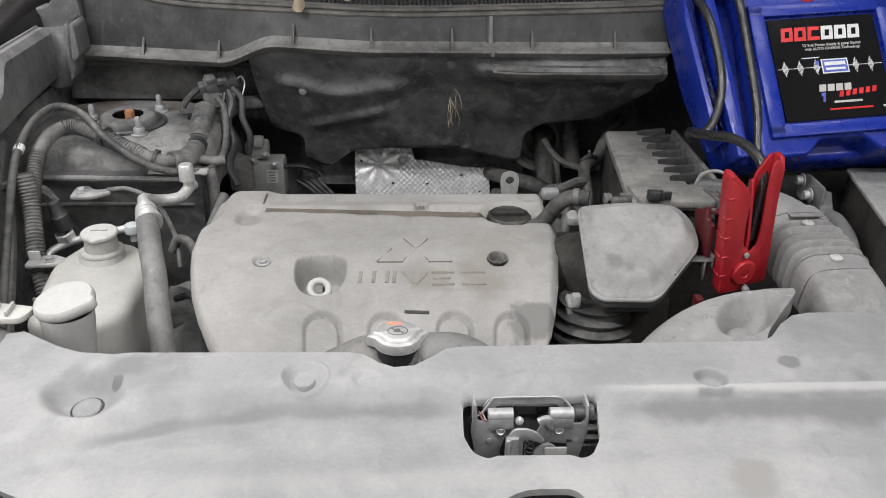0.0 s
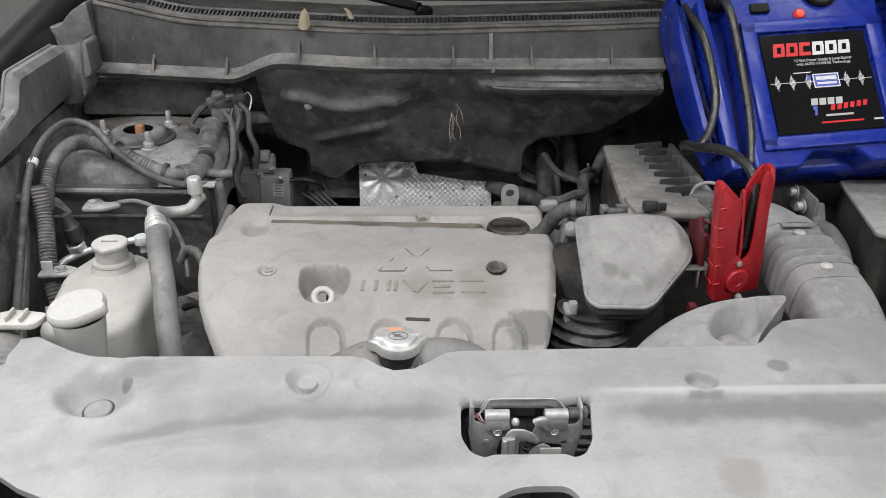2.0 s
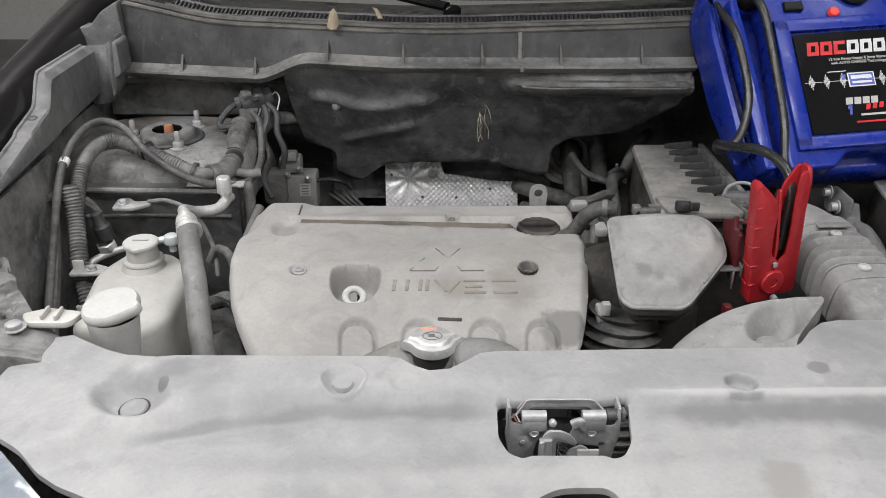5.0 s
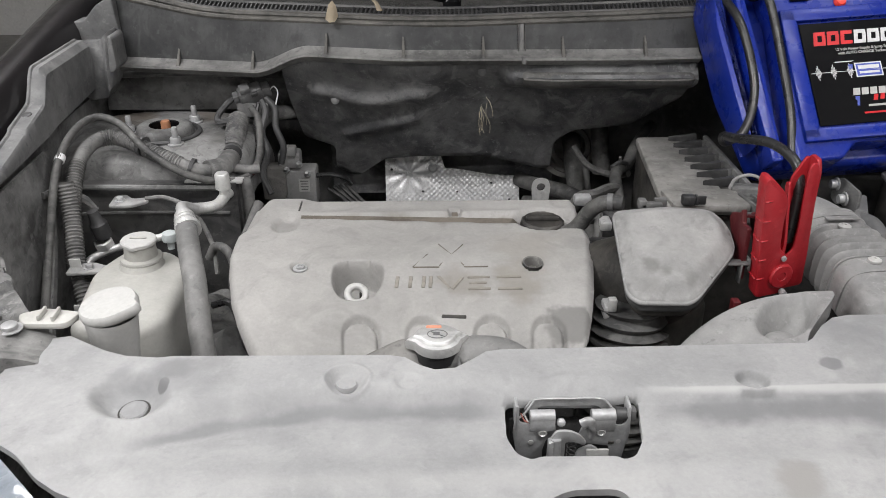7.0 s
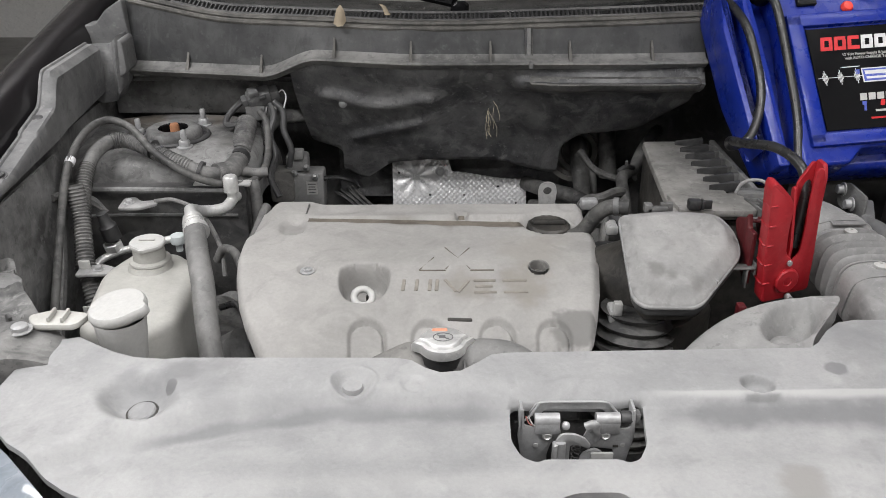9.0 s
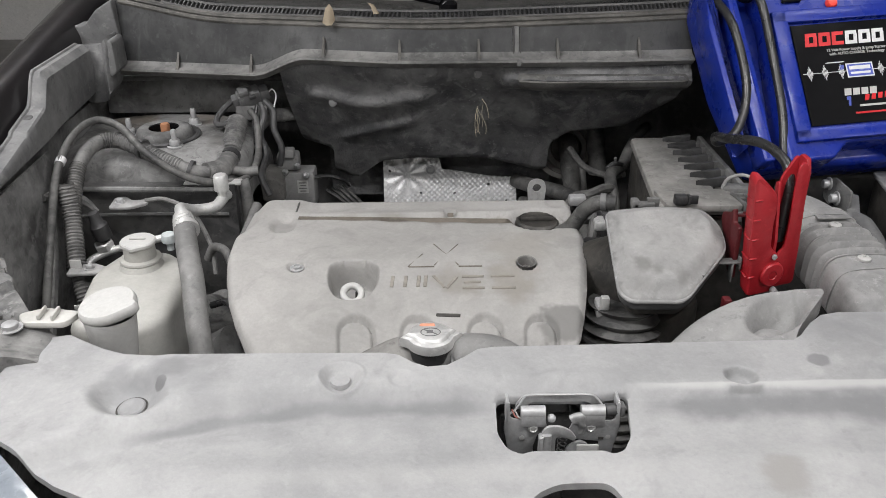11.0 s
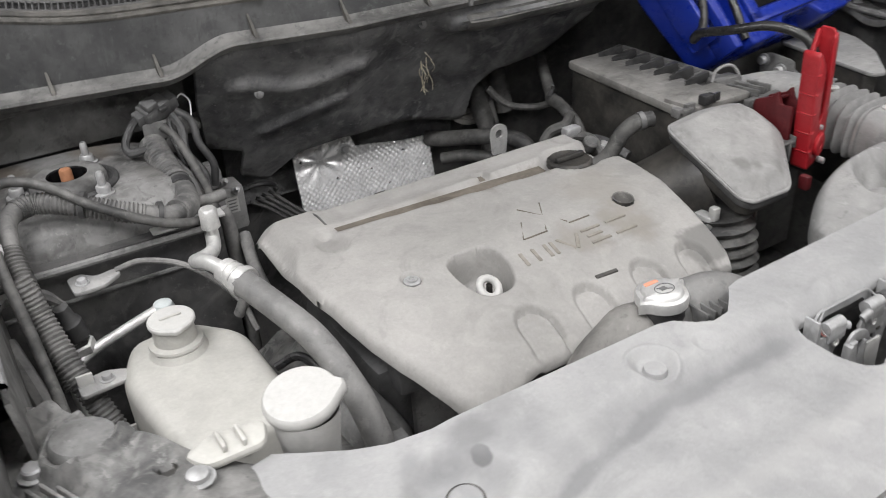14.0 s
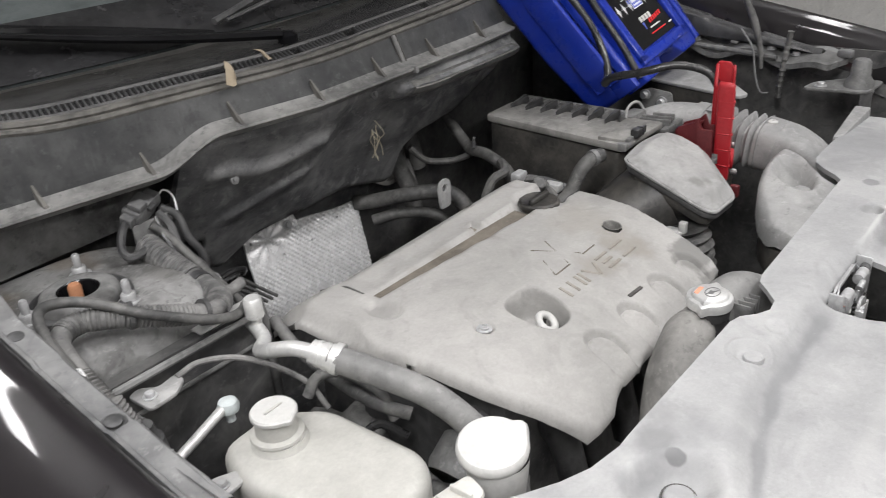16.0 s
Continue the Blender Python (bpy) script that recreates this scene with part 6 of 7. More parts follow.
# ---- wiring and hoses on the side of the tower ----
def harness():
    h = thing("wiring_harness", (-0.62, 0.4, 0.95), "dusty corrugated wiring harness over the strut tower", "cable")
    run = [(-0.725, 0.24, 0.90), (-0.738, 0.31, 0.985), (-0.742, 0.37, 1.03), (-0.732, 0.425, 1.048), (-0.70, 0.445, 1.05), (-0.66, 0.425, 1.045), (-0.60, 0.40, 1.025), (-0.545, 0.395, 1.005), (-0.515, 0.425, 1.0)]
    part("conduit", tube(run, 0.0128, 14, 8), HOSE, h)
    fine = [tuple(p) for p in spline(run, 8)]
    for a, b, r, m in ((0, 17, 0.0136, HOSEB), (27, 52, 0.0138, HOSE)):
        part("ribbed_sleeve", tube(fine[a:b], r, 14, 3, 0.0052, 0.0011), m, h, "corrugated split conduit")
    part("sleeve", tube([(-0.535, 0.402, 1.003), (-0.515, 0.425, 1.0), (-0.508, 0.475, 1.003), (-0.511, 0.53, 1.017), (-0.513, 0.585, 1.036)], 0.018, 14, 8), HOSE, h, "smooth rubber sleeve")
    part("ribbed_sleeve", tube([(-0.509, 0.49, 1.006), (-0.511, 0.53, 1.017), (-0.513, 0.585, 1.036)], 0.0192, 14, 6, 0.0062, 0.0013), HOSE, h, "corrugated split conduit")
    part("sleeve_band", tube([(-0.509, 0.468, 1.002), (-0.508, 0.482, 1.004)], 0.0195, 14, smooth=False), BLACK, h)
    part("thin_hose", tube([(-0.742, 0.10, 0.80), (-0.745, 0.16, 0.88), (-0.75, 0.24, 0.97), (-0.757, 0.32, 1.04), (-0.753, 0.40, 1.075), (-0.73, 0.45, 1.085), (-0.685, 0.44, 1.075), (-0.63, 0.39, 1.045), (-0.56, 0.365, 1.01), (-0.50, 0.395, 0.985), (-0.473, 0.455, 0.975), (-0.466, 0.52, 0.99), (-0.475, 0.585, 1.035), (-0.49, 0.60, 1.055)], 0.0066, 12, 8), HOSEB, h)
    part("tape_band", tube([(-0.7575, 0.335, 1.047), (-0.757, 0.346, 1.052)], 0.0085, 10, smooth=False), SILVER, h)
    for p, q in (((-0.648, 0.418, 1.0435), (-0.642, 0.4155, 1.0425)), ((-0.563, 0.3965, 1.011), (-0.557, 0.396, 1.009))):
        part("tie", tube([p, q], 0.0178, 14, smooth=False), BLACK, h)
    part("branch", tube([(-0.505, 0.44, 0.995), (-0.48, 0.45, 0.985), (-0.455, 0.455, 0.985)], 0.009, 10), HOSE, h)
    c = thing("wire_connector", (-0.498, 0.62, 1.04), "black plugged electrical connector with wires", "connector")
    tilt = Matrix.Translation((-0.492, 0.618, 1.076)) @ Euler((0.35, -0.25, 0.3)).to_matrix().to_4x4()
    part("housing", join(box(0.046, 0.03, 0.03, (0, 0, 0), 0.005, 2, tilt), box(0.02, 0.022, 0.012, (-0.008, -0.004, 0.019), 0.003, 2, tilt), box(0.018, 0.024, 0.024, (0.030, 0, -0.002), 0.004, 2, tilt), box(0.012, 0.02, 0.018, (-0.028, 0.0, 0.002), 0.003, 2, tilt)), GREYM, c)
    part("latch_tab", box(0.014, 0.008, 0.008, (0.006, -0.018, 0.010), 0.002, 2, tilt), BLACK, c)
    part("bracket", box(0.06, 0.004, 0.028, (-0.487, 0.604, 1.048), 0.001), HALF, c)
    part("lead", tube([(-0.470, 0.610, 1.066), (-0.462, 0.596, 1.045), (-0.468, 0.57, 1.015), (-0.455, 0.54, 0.985), (-0.462, 0.51, 0.955), (-0.445, 0.49, 0.92)], 0.0068, 8), BLACK, c)
    part("lead", tube([(-0.462, 0.612, 1.07), (-0.444, 0.60, 1.052), (-0.443, 0.585, 1.02), (-0.430, 0.575, 0.985), (-0.436, 0.57, 0.95)], 0.0062, 10, 8), BLACK, c)
    part("lead", tube([(-0.476, 0.605, 1.062), (-0.480, 0.585, 1.035), (-0.476, 0.555, 1.0), (-0.482, 0.53, 0.985), (-0.494, 0.50, 0.985)], 0.0042, 8), WIRE, c)
    part("lead", tube([(-0.458, 0.622, 1.08), (-0.446, 0.62, 1.09), (-0.438, 0.61, 1.08), (-0.442, 0.60, 1.06)], 0.0014, 6), SILVER, c, "thin pale wire")
    part("lead", tube([(-0.516, 0.612, 1.075), (-0.535, 0.60, 1.062), (-0.55, 0.585, 1.045), (-0.548, 0.57, 1.036), (-0.53, 0.565, 1.038), (-0.505, 0.575, 1.04)], 0.0062, 8), BLACK, c)
    part("hose", tube([(-0.478, 0.60, 1.02), (-0.46, 0.635, 1.03), (-0.435, 0.665, 1.024), (-0.40, 0.69, 1.02)], 0.014, 10), HOSE, c)
    a = thing("valve_block", (-0.43, 0.63, 0.82), "dusty grey valve block with a paper label", "valve block")
    part("block", box(0.075, 0.05, 0.08, (-0.415, 0.645, 0.875), 0.006), LIDM, a)
    part("motor", box(0.05, 0.05, 0.07, (-0.462, 0.63, 0.89), 0.010), BOXM, a)
    part("head", box(0.045, 0.035, 0.035, (-0.430, 0.64, 0.935), 0.006), LIDM, a)
    part("cap", box(0.022, 0.022, 0.02, (-0.425, 0.625, 0.957), 0.004), LIDM, a)
    for k, (dx, dz) in enumerate(((-0.02, 0.0), (0.006, 0.012), (0.022, -0.008))):
        part("pipe_nut", lathe([(0.006, 0), (0.0065, 0.002), (0.0065, 0.010), (0.004, 0.012), (0.003, 0.022), (0, 0.022)], 8, at(-0.415 + dx, 0.622, 0.915 + dz, 60)), STEEL, a)
    part("paper_label", box(0.022, 0.001, 0.028, (-0.402, 0.6193, 0.884)), WHITE, a)
    for k in range(4):
        part("print_bar", box(0.016 - 0.003 * (k % 2), 0.0008, 0.002, (-0.402, 0.6186, 0.893 - 0.006 * k)), GREYM, a)
    part("wire", tube([(-0.385, 0.63, 0.90), (-0.35, 0.63, 0.903), (-0.32, 0.64, 0.89), (-0.31, 0.66, 0.87)], 0.005, 8), WIRE, a)
    for k in range(4):
        part("brake_pipe", tube([(-0.36 + 0.012 * k, 0.66, 0.86 + 0.004 * k), (-0.33 + 0.012 * k, 0.655, 0.84), (-0.29 + 0.012 * k, 0.65, 0.80)], 0.0035, 6), DEEP, a)
    s = thing("bonnet_cable_bracket", (-0.672, 0.384, 0.93), "small dusty bracket and cable on the wing wall", "bracket")
    part("tab", prism(rounded([(-0.692, 0.335), (-0.655, 0.336), (-0.63, 0.355), (-0.634, 0.372), (-0.66, 0.366), (-0.676, 0.385), (-0.694, 0.38)], 0.007), 0.006, 0.002, at(0, 0, 0.961)), LIDM, s)
    part("bolt", hexbolt(0.006, 0.007, at(-0.678, 0.356, 0.967)), STEEL, s)
    part("cable", tube([(-0.636, 0.362, 0.968), (-0.60, 0.36, 0.970), (-0.55, 0.335, 0.955), (-0.51, 0.28, 0.92), (-0.50, 0.25, 0.88)], 0.004, 8), HOSE, s)
    v = thing("pressure_valve", (-0.70, 0.30, 0.88), "black pressure sensor on a thin metal pipe", "sensor")
    part("plug", lathe([(0.010, 0.0), (0.015, 0.004), (0.015, 0.03), (0.011, 0.034), (0.009, 0.055), (0, 0.055)], 14, at(-0.703, 0.324, 0.912, 8, -10)), BLACK, v)
    part("hex", lathe([(0.016, 0), (0.017, 0.003), (0.017, 0.012), (0.014, 0.014)], 6, at(-0.702, 0.318, 0.898, 8, -10)), ALU, v)
    part("pipe", tube([(-0.70, 0.21, 0.80), (-0.722, 0.245, 0.85), (-0.725, 0.285, 0.882), (-0.702, 0.31, 0.892), (-0.65, 0.32, 0.904), (-0.60, 0.33, 0.912)], 0.0068, 10), ALU, v)
    part("lead", tube([(-0.708, 0.328, 0.962), (-0.73, 0.325, 0.985), (-0.765, 0.31, 1.0), (-0.775, 0.29, 1.005)], [0.005, 0.009, 0.008, 0.006], 8), HOSE, v)
    part("bracket", prism(rounded([(-0.725, 0.20), (-0.67, 0.205), (-0.665, 0.225), (-0.69, 0.238), (-0.725, 0.232)], 0.006), 0.006, 0.002, at(0, 0, 0.905)), LIDM, v, "pale dusty bracket")
    part("bracket_bolt", hexbolt(0.006, 0.007, at(-0.692, 0.218, 0.911)), STEEL, v)
    p = thing("pipe_stopper", (-0.595, 0.33, 0.89), "pale blue green round pipe stopper", "stopper")
    part("ball", lathe([(0.006, -0.02), (0.006, -0.008), (0.013, -0.004), (0.0145, 0.003), (0.012, 0.010), (0.006, 0.013), (0, 0.0135)], 18, at(-0.595, 0.33, 0.908)), surface("pale_stopper", (0.45, 0.5, 0.5), (0.6, 0.63, 0.63), 0.5, 0.5), p)
    # pipes between the tank and the engine
    q = thing("metal_pipes", (-0.47, 0.25, 0.8), "dusty bent metal pipes beside the engine", "pipe")
    part("pipe", tube([(-0.515, 0.27, 0.90), (-0.50, 0.262, 0.925), (-0.475, 0.24, 0.925), (-0.455, 0.20, 0.90), (-0.45, 0.18, 0.86)], 0.0075, 10), HOSE, q)
    part("pipe", tube([(-0.452, 0.40, 0.94), (-0.462, 0.34, 0.915), (-0.468, 0.26, 0.90), (-0.462, 0.20, 0.885), (-0.44, 0.16, 0.87)], 0.009, 10), HOSE, q)
    part("wire", tube([(-0.50, 0.20, 0.85), (-0.47, 0.19, 0.86), (-0.45, 0.16, 0.84)], 0.006, 8), WIRE, q)
    part("alternator", lathe([(0.05, -0.03), (0.055, -0.02), (0.055, 0.02), (0.04, 0.03), (0, 0.032)], 24, at(-0.44, 0.06, 0.83, 0, 60)), HALF, q, "round dusty casing")
    part("casing", box(0.04, 0.07, 0.06, (-0.44, 0.02, 0.82), 0.01), HALF, q)
    u = thing("harness_conduit", (-0.71, 0.2, 0.8), "ribbed conduit with white tags along the wing", "cable")
    part("conduit", tube([(-0.745, 0.31, 1.02), (-0.735, 0.29, 0.97), (-0.72, 0.24, 0.91), (-0.70, 0.20, 0.85), (-0.69, 0.18, 0.78)], 0.014, 10, 8, 0.006, 0.0012), HOSE, u)
    part("tag", box(0.018, 0.004, 0.03, (-0.715, 0.222, 0.91), 0.001), WHITE, u, "white paper tag")
    part("tag", box(0.03, 0.004, 0.016, (-0.695, 0.175, 0.86), 0.001), WHITE, u, "white paper tag")
    part("stay", tube([(-0.78, 0.30, 0.95), (-0.765, 0.24, 0.90), (-0.75, 0.16, 0.84), (-0.74, 0.1, 0.78)], 0.012, 8), HOSE, u)


harness()


# ---- headlamp bracket at the corner ----
def lamp_corner():
    r = thing("headlamp_bracket", (-0.70, -0.03, 0.9), "dusty grey plastic headlamp housing at the corner", "headlamp")

    def hz(x, y):
        z = 0.995 - 0.25 * max(0, -0.72 - x) - 0.4 * max(0, x + 0.672) + 0.006 * noise.noise(Vector((x * 24, y * 24, 5)))
        z += 0.014 * bump(abs(math.hypot(x + 0.738, y - 0.013) - 0.036), 0.0, 0.012) + 0.016 * bump(seg_d((x, y), (-0.80, 0.09), (-0.755, 0.085)), 0, 0.012)
        z -= 0.018 * bump(math.hypot(x + 0.778, y - 0.052), 0.010, 0.017) + 0.010 * bump(math.hypot(x + 0.684, y + 0.066), 0.007, 0.011)
        z += 0.007 * math.sin(180 * (x + 0.5 * y)) * bump(math.hypot(x + 0.765, y + 0.03), 0.01, 0.04)
        return (x, y, z)

    hull = rounded([(-0.80, 0.14), (-0.77, 0.115), (-0.745, 0.08), (-0.725, 0.03), (-0.70, 0.0), (-0.665, -0.045), (-0.63, -0.075), (-0.59, -0.092), (-0.575, -0.14), (-0.66, -0.145), (-0.69, -0.20), (-0.75, -0.17), (-0.815, -0.05), (-0.82, 0.1)], 0.02)
    part("housing", sheet(hull, hz, 0.006, (), 0.05), LAMPM, r)
    part("rubber_cover", lathe([(0.031, -0.006), (0.031, 0.002), (0.028, 0.006), (0.018, 0.008), (0, 0.008)], 28, at(-0.738, 0.013, hz(-0.738, 0.013)[2] + 0.004, 0, 6)), HALF, r, "round dark rubber cover")
    part("hole_liner", lathe([(0.0, 0.0), (0.007, 0.0), (0.009, 0.004)], 14, at(-0.684, -0.066, hz(-0.684, -0.066)[2] + 0.001)), OILY_SHADE, r)
    part("hole_liner", lathe([(0.0, 0.0), (0.010, 0.0), (0.013, 0.006)], 14, at(-0.778, 0.052, hz(-0.778, 0.052)[2] + 0.001)), OILY_SHADE, r)
    part("bolt", hexbolt(0.010, 0.010, at(-0.784, 0.014, hz(-0.784, 0.014)[2])), STEEL, r)
    part("bolt", hexbolt(0.010, 0.008, at(-0.665, -0.092, hz(-0.665, -0.092)[2])), STEEL, r)
    for k in range(4):
        part("rib", box(0.004, 0.05, 0.012, (0, 0, 0), 0.0015, 2, at(-0.795 + 0.012 * k, -0.03 - 0.006 * k, hz(-0.795 + 0.012 * k, -0.03 - 0.006 * k)[2] + 0.003, 0, 0, 25)), LAMPM, r)
    part("lens", sheet([(-0.655, -0.245), (-0.70, -0.19), (-0.76, -0.16), (-0.84, -0.06), (-0.83, -0.2), (-0.74, -0.32), (-0.62, -0.42), (-0.50, -0.46), (-0.52, -0.37), (-0.60, -0.29)], lambda x, y: (x, y, 0.965 - 0.5 * max(0, math.hypot(x * 0.8, y) - 0.58)), 0.02, (), 0.03), surface("lamp_lens", (0.12, 0.14, 0.17), (0.24, 0.27, 0.3), 0.5, 0.3, coat=0.6, relief=0), r, "pale clear lamp lens")


lamp_corner()

# ---- jump starter leaning on the cowl ----
JU = Vector((0.187, 0.015, 0.010)).normalized()
JV = Vector((0, math.sin(radians(40)), math.cos(radians(40))))
JV = (JV - JU * JV.dot(JU)).normalized()
JN = JU.cross(JV)
JM = Matrix(((JU.x, JV.x, JN.x, 0.482), (JU.y, JV.y, JN.y, 0.309), (JU.z, JV.z, JN.z, 1.107), (0, 0, 0, 1)))


def jl(a, b, c):
    return tuple(JM @ Vector((a, b, c)))


def jump_starter():
    root = thing("jump_starter", jl(0.09, -0.055, -0.05), "blue plastic jump starter with black label and cables", "jump starter")
    W = 0.0935
    body = rounded([(-0.082, -0.05), (-0.115, 0.10), (-0.125, 0.27), (-0.10, 0.33), (0.29, 0.33), (0.322, 0.27), (0.312, 0.10), (0.277, -0.055)], 0.02)
    part("shell", prism(body, 0.075, 0.012, JM, 3, z0=-0.125), BLUE, root)
    front = rounded([(-0.048, -0.056), (0.03, -0.056), (0.055, -0.03), (0.13, -0.03), (0.155, -0.056), (0.235, -0.056), (0.236, 0.0), (0.222, 0.195), (0.235, 0.30), (-0.05, 0.30), (-0.035, 0.195), (-0.049, 0.0)], 0.008)
    part("shell", prism(front, 0.055, 0.006, JM, 3, z0=-0.056), BLUE, root)
    # frame round the label
    for a0, b0, a1, b1 in ((-0.03, -0.022, -0.004, 0.205), (0.191, -0.022, 0.217, 0.205), (-0.03, 0.184, 0.217, 0.207), (-0.03, -0.026, 0.217, -0.004)):
        part("label_frame", box(a1 - a0, b1 - b0, 0.012, ((a0 + a1) / 2, (b0 + b1) / 2, 0.002), 0.003, 2, JM), BLUE, root)
    # side ribs that make the cable channels
    for s in (0, 1):
        def sx(a):
            return a if not s else 2 * W - a
        part("cable_rib", prism(rounded([(sx(-0.066), -0.05), (sx(-0.086), -0.05), (sx(-0.098), 0.12), (sx(-0.092), 0.26), (sx(-0.078), 0.26), (sx(-0.07), 0.12)], 0.005), 0.05, 0.005, JM, z0=-0.055), BLUE, root)
        part("fin", prism(rounded([(sx(-0.100), -0.02), (sx(-0.118), 0.02), (sx(-0.130), 0.20), (sx(-0.122), 0.275), (sx(-0.110), 0.25), (sx(-0.108), 0.12)], 0.006), 0.06, 0.006, JM, z0=-0.075), BLUE, root)
        part("cable_port", lathe([(0.020, -0.02), (0.021, 0.002), (0.017, 0.008), (0.015, 0.004), (0, 0.002)], 20, JM @ at(sx(-0.052), 0.262, -0.005)), INK, root)
    part("gauge", lathe([(0.034, 0.0), (0.034, 0.006), (0.030, 0.009), (0.028, 0.005), (0, 0.005)], 28, JM @ at(0.125, 0.262, 0.0)), INK, root, "round black gauge")
    part("switch", lathe([(0.010, 0), (0.010, 0.004), (0.0075, 0.008), (0, 0.009)], 18, JM @ at(0.080, 0.216, 0.0)), surface("red_button", (0.75, 0.05, 0.03), None, 0.3, 0.35), root, "small red button")
    part("socket", box(0.034, 0.018, 0.008, (0.012, 0.232, 0.002), 0.002, 1, JM), INK, root, "black socket")
    part("handle", tube([jl(0.0, 0.32, -0.05), jl(0.0, 0.39, -0.05), jl(0.03, 0.41, -0.05), jl(0.157, 0.41, -0.05), jl(0.187, 0.39, -0.05), jl(0.187, 0.32, -0.05)], 0.018, 12, 6), BLUE, root)
    lab = part("label_plate", box(0.187, 0.18, 0.002, (0.0935, 0.090, 0.0015), 0.0008, 1, JM), INK, root, "black printed label")

    def bar(name, a0, b0, a1, b1, mat, skew=0.0, h=0.0006):
        bm = prism([(a0, b0), (a1, b0), (a1 + skew, b1), (a0 + skew, b1)], h, 0, JM, z0=0.0026)
        return part(name, bm, mat, lab, flat=True)

    def text(words, a, b, size, mat, m=None, bold=0.0):
        cu = bpy.data.curves.new("lettering", "FONT")
        cu.body, cu.size, cu.align_x, cu.extrude, cu.offset = words, size, "CENTER", 0.0002, bold
        ob = new("lettering", cu)
        dg = bpy.context.evaluated_depsgraph_get()
        me = bpy.data.meshes.new_from_object(ob.evaluated_get(dg))
        bpy.data.objects.remove(ob)
        bm = bmesh.new()
        bm.from_mesh(me)
        bpy.data.meshes.remove(me)
        return part("lettering", moved(bm, JM @ at(a, b, 0.0028)), mat, lab, flat=True)

    # product mark as plain blocks: three red, three silver
    for i in range(6):
        a = 0.018 + 0.0232 * i
        mat = REDINK if i < 3 else SILVER
        bar("mark", a, 0.139, a + 0.0065, 0.163, mat, 0.004)
        bar("mark", a + 0.0065, 0.139, a + 0.0205, 0.1452, mat, 0.001)
        bar("mark", a + 0.0095, 0.1568, a + 0.0225, 0.163, mat, 0.001)
        if i != 2:
            bar("mark", a + 0.0155, 0.1452, a + 0.0215, 0.1568, mat, 0.002)
    text("12 Volt Power Supply & Jump Starter", 0.104, 0.128, 0.0068, WHITE, bold=0.0001)
    text("with AUTO CHARGE Technology", 0.104, 0.121, 0.0068, WHITE, bold=0.0001)
    # pulse line with its peaks
    bar("pulse_line", 0.004, 0.0905, 0.183, 0.0913, SILVER)
    for a in (0.016, 0.042, 0.070, 0.138, 0.164):
        for k, hh in ((-0.004, 0.004), (-0.002, 0.009), (0.0, 0.013), (0.002, 0.008), (0.004, 0.004)):
            bar("pulse_peak", a + k - 0.0005, 0.091 - hh, a + k + 0.0005, 0.091 + hh, SILVER)
    bar("badge_rim", 0.079, 0.079, 0.125, 0.104, SILVER, h=0.0003)
    bar("badge", 0.081, 0.081, 0.123, 0.102, BLUEINK, h=0.0006)
    bar("badge_bar", 0.084, 0.0925, 0.120, 0.099, SILVER, h=0.0009)
    bar("badge_bar", 0.085, 0.0845, 0.119, 0.0885, SILVER, h=0.0009)
    # second mark, web address and small print as bars
    for i in range(4):
        a = 0.066 + 0.0145 * i
        bar("mark", a, 0.048, a + 0.0115, 0.060, WHITE, 0.002)
    for i in range(6):
        a = 0.098 + 0.0115 * i
        bar("mark", a, 0.037 + 0.001 * i, a + 0.007, 0.047 + 0.001 * i, REDINK, 0.003)
    bar("small_print", 0.088, 0.027, 0.136, 0.0305, WHITE)
    bar("small_print", 0.078, 0.015, 0.152, 0.0180, REDINK)
    bar("small_print", 0.170, 0.015, 0.186, 0.0180, SILVER)
    bar("scuff", 0.068, 0.040, 0.075, 0.046, BLUEINK, 0.001)
    bar("scuff", 0.069, 0.030, 0.073, 0.040, BLUEINK, 0.002)
    bar("scuff", 0.045, 0.107, 0.075, 0.1085, SILVER, 0.004)
    bar("scuff", 0.068, 0.094, 0.075, 0.102, BLUEINK, 0.001)

    # leads down the channels
    part("lead", tube([jl(-0.052, 0.262, -0.002), jl(-0.044, 0.22, 0.010), jl(-0.038, 0.12, -0.002), jl(-0.041, 0.03, -0.004), jl(-0.050, -0.04, -0.01)], 0.0074, 12, 8), WIRE, root, "thick black lead")
    part("lead", tube([jl(-0.106, 0.262, -0.03), jl(-0.094, 0.20, -0.006), jl(-0.089, 0.12, -0.004), jl(-0.094, 0.06, -0.010), jl(-0.118, 0.01, -0.018), jl(-0.15, -0.005, -0.02), tuple(Vector(jl(-0.165, -0.005, 0.01))), (0.318, 0.225, 1.118), (0.345, 0.172, 1.130), (0.364, 0.125, 1.120), (0.367, 0.102, 1.095), (0.364, 0.094, 1.06), (0.36, 0.09, 1.01)], 0.0074, 12, 8), WIRE, root, "thick black lead to the clamp")


jump_starter()


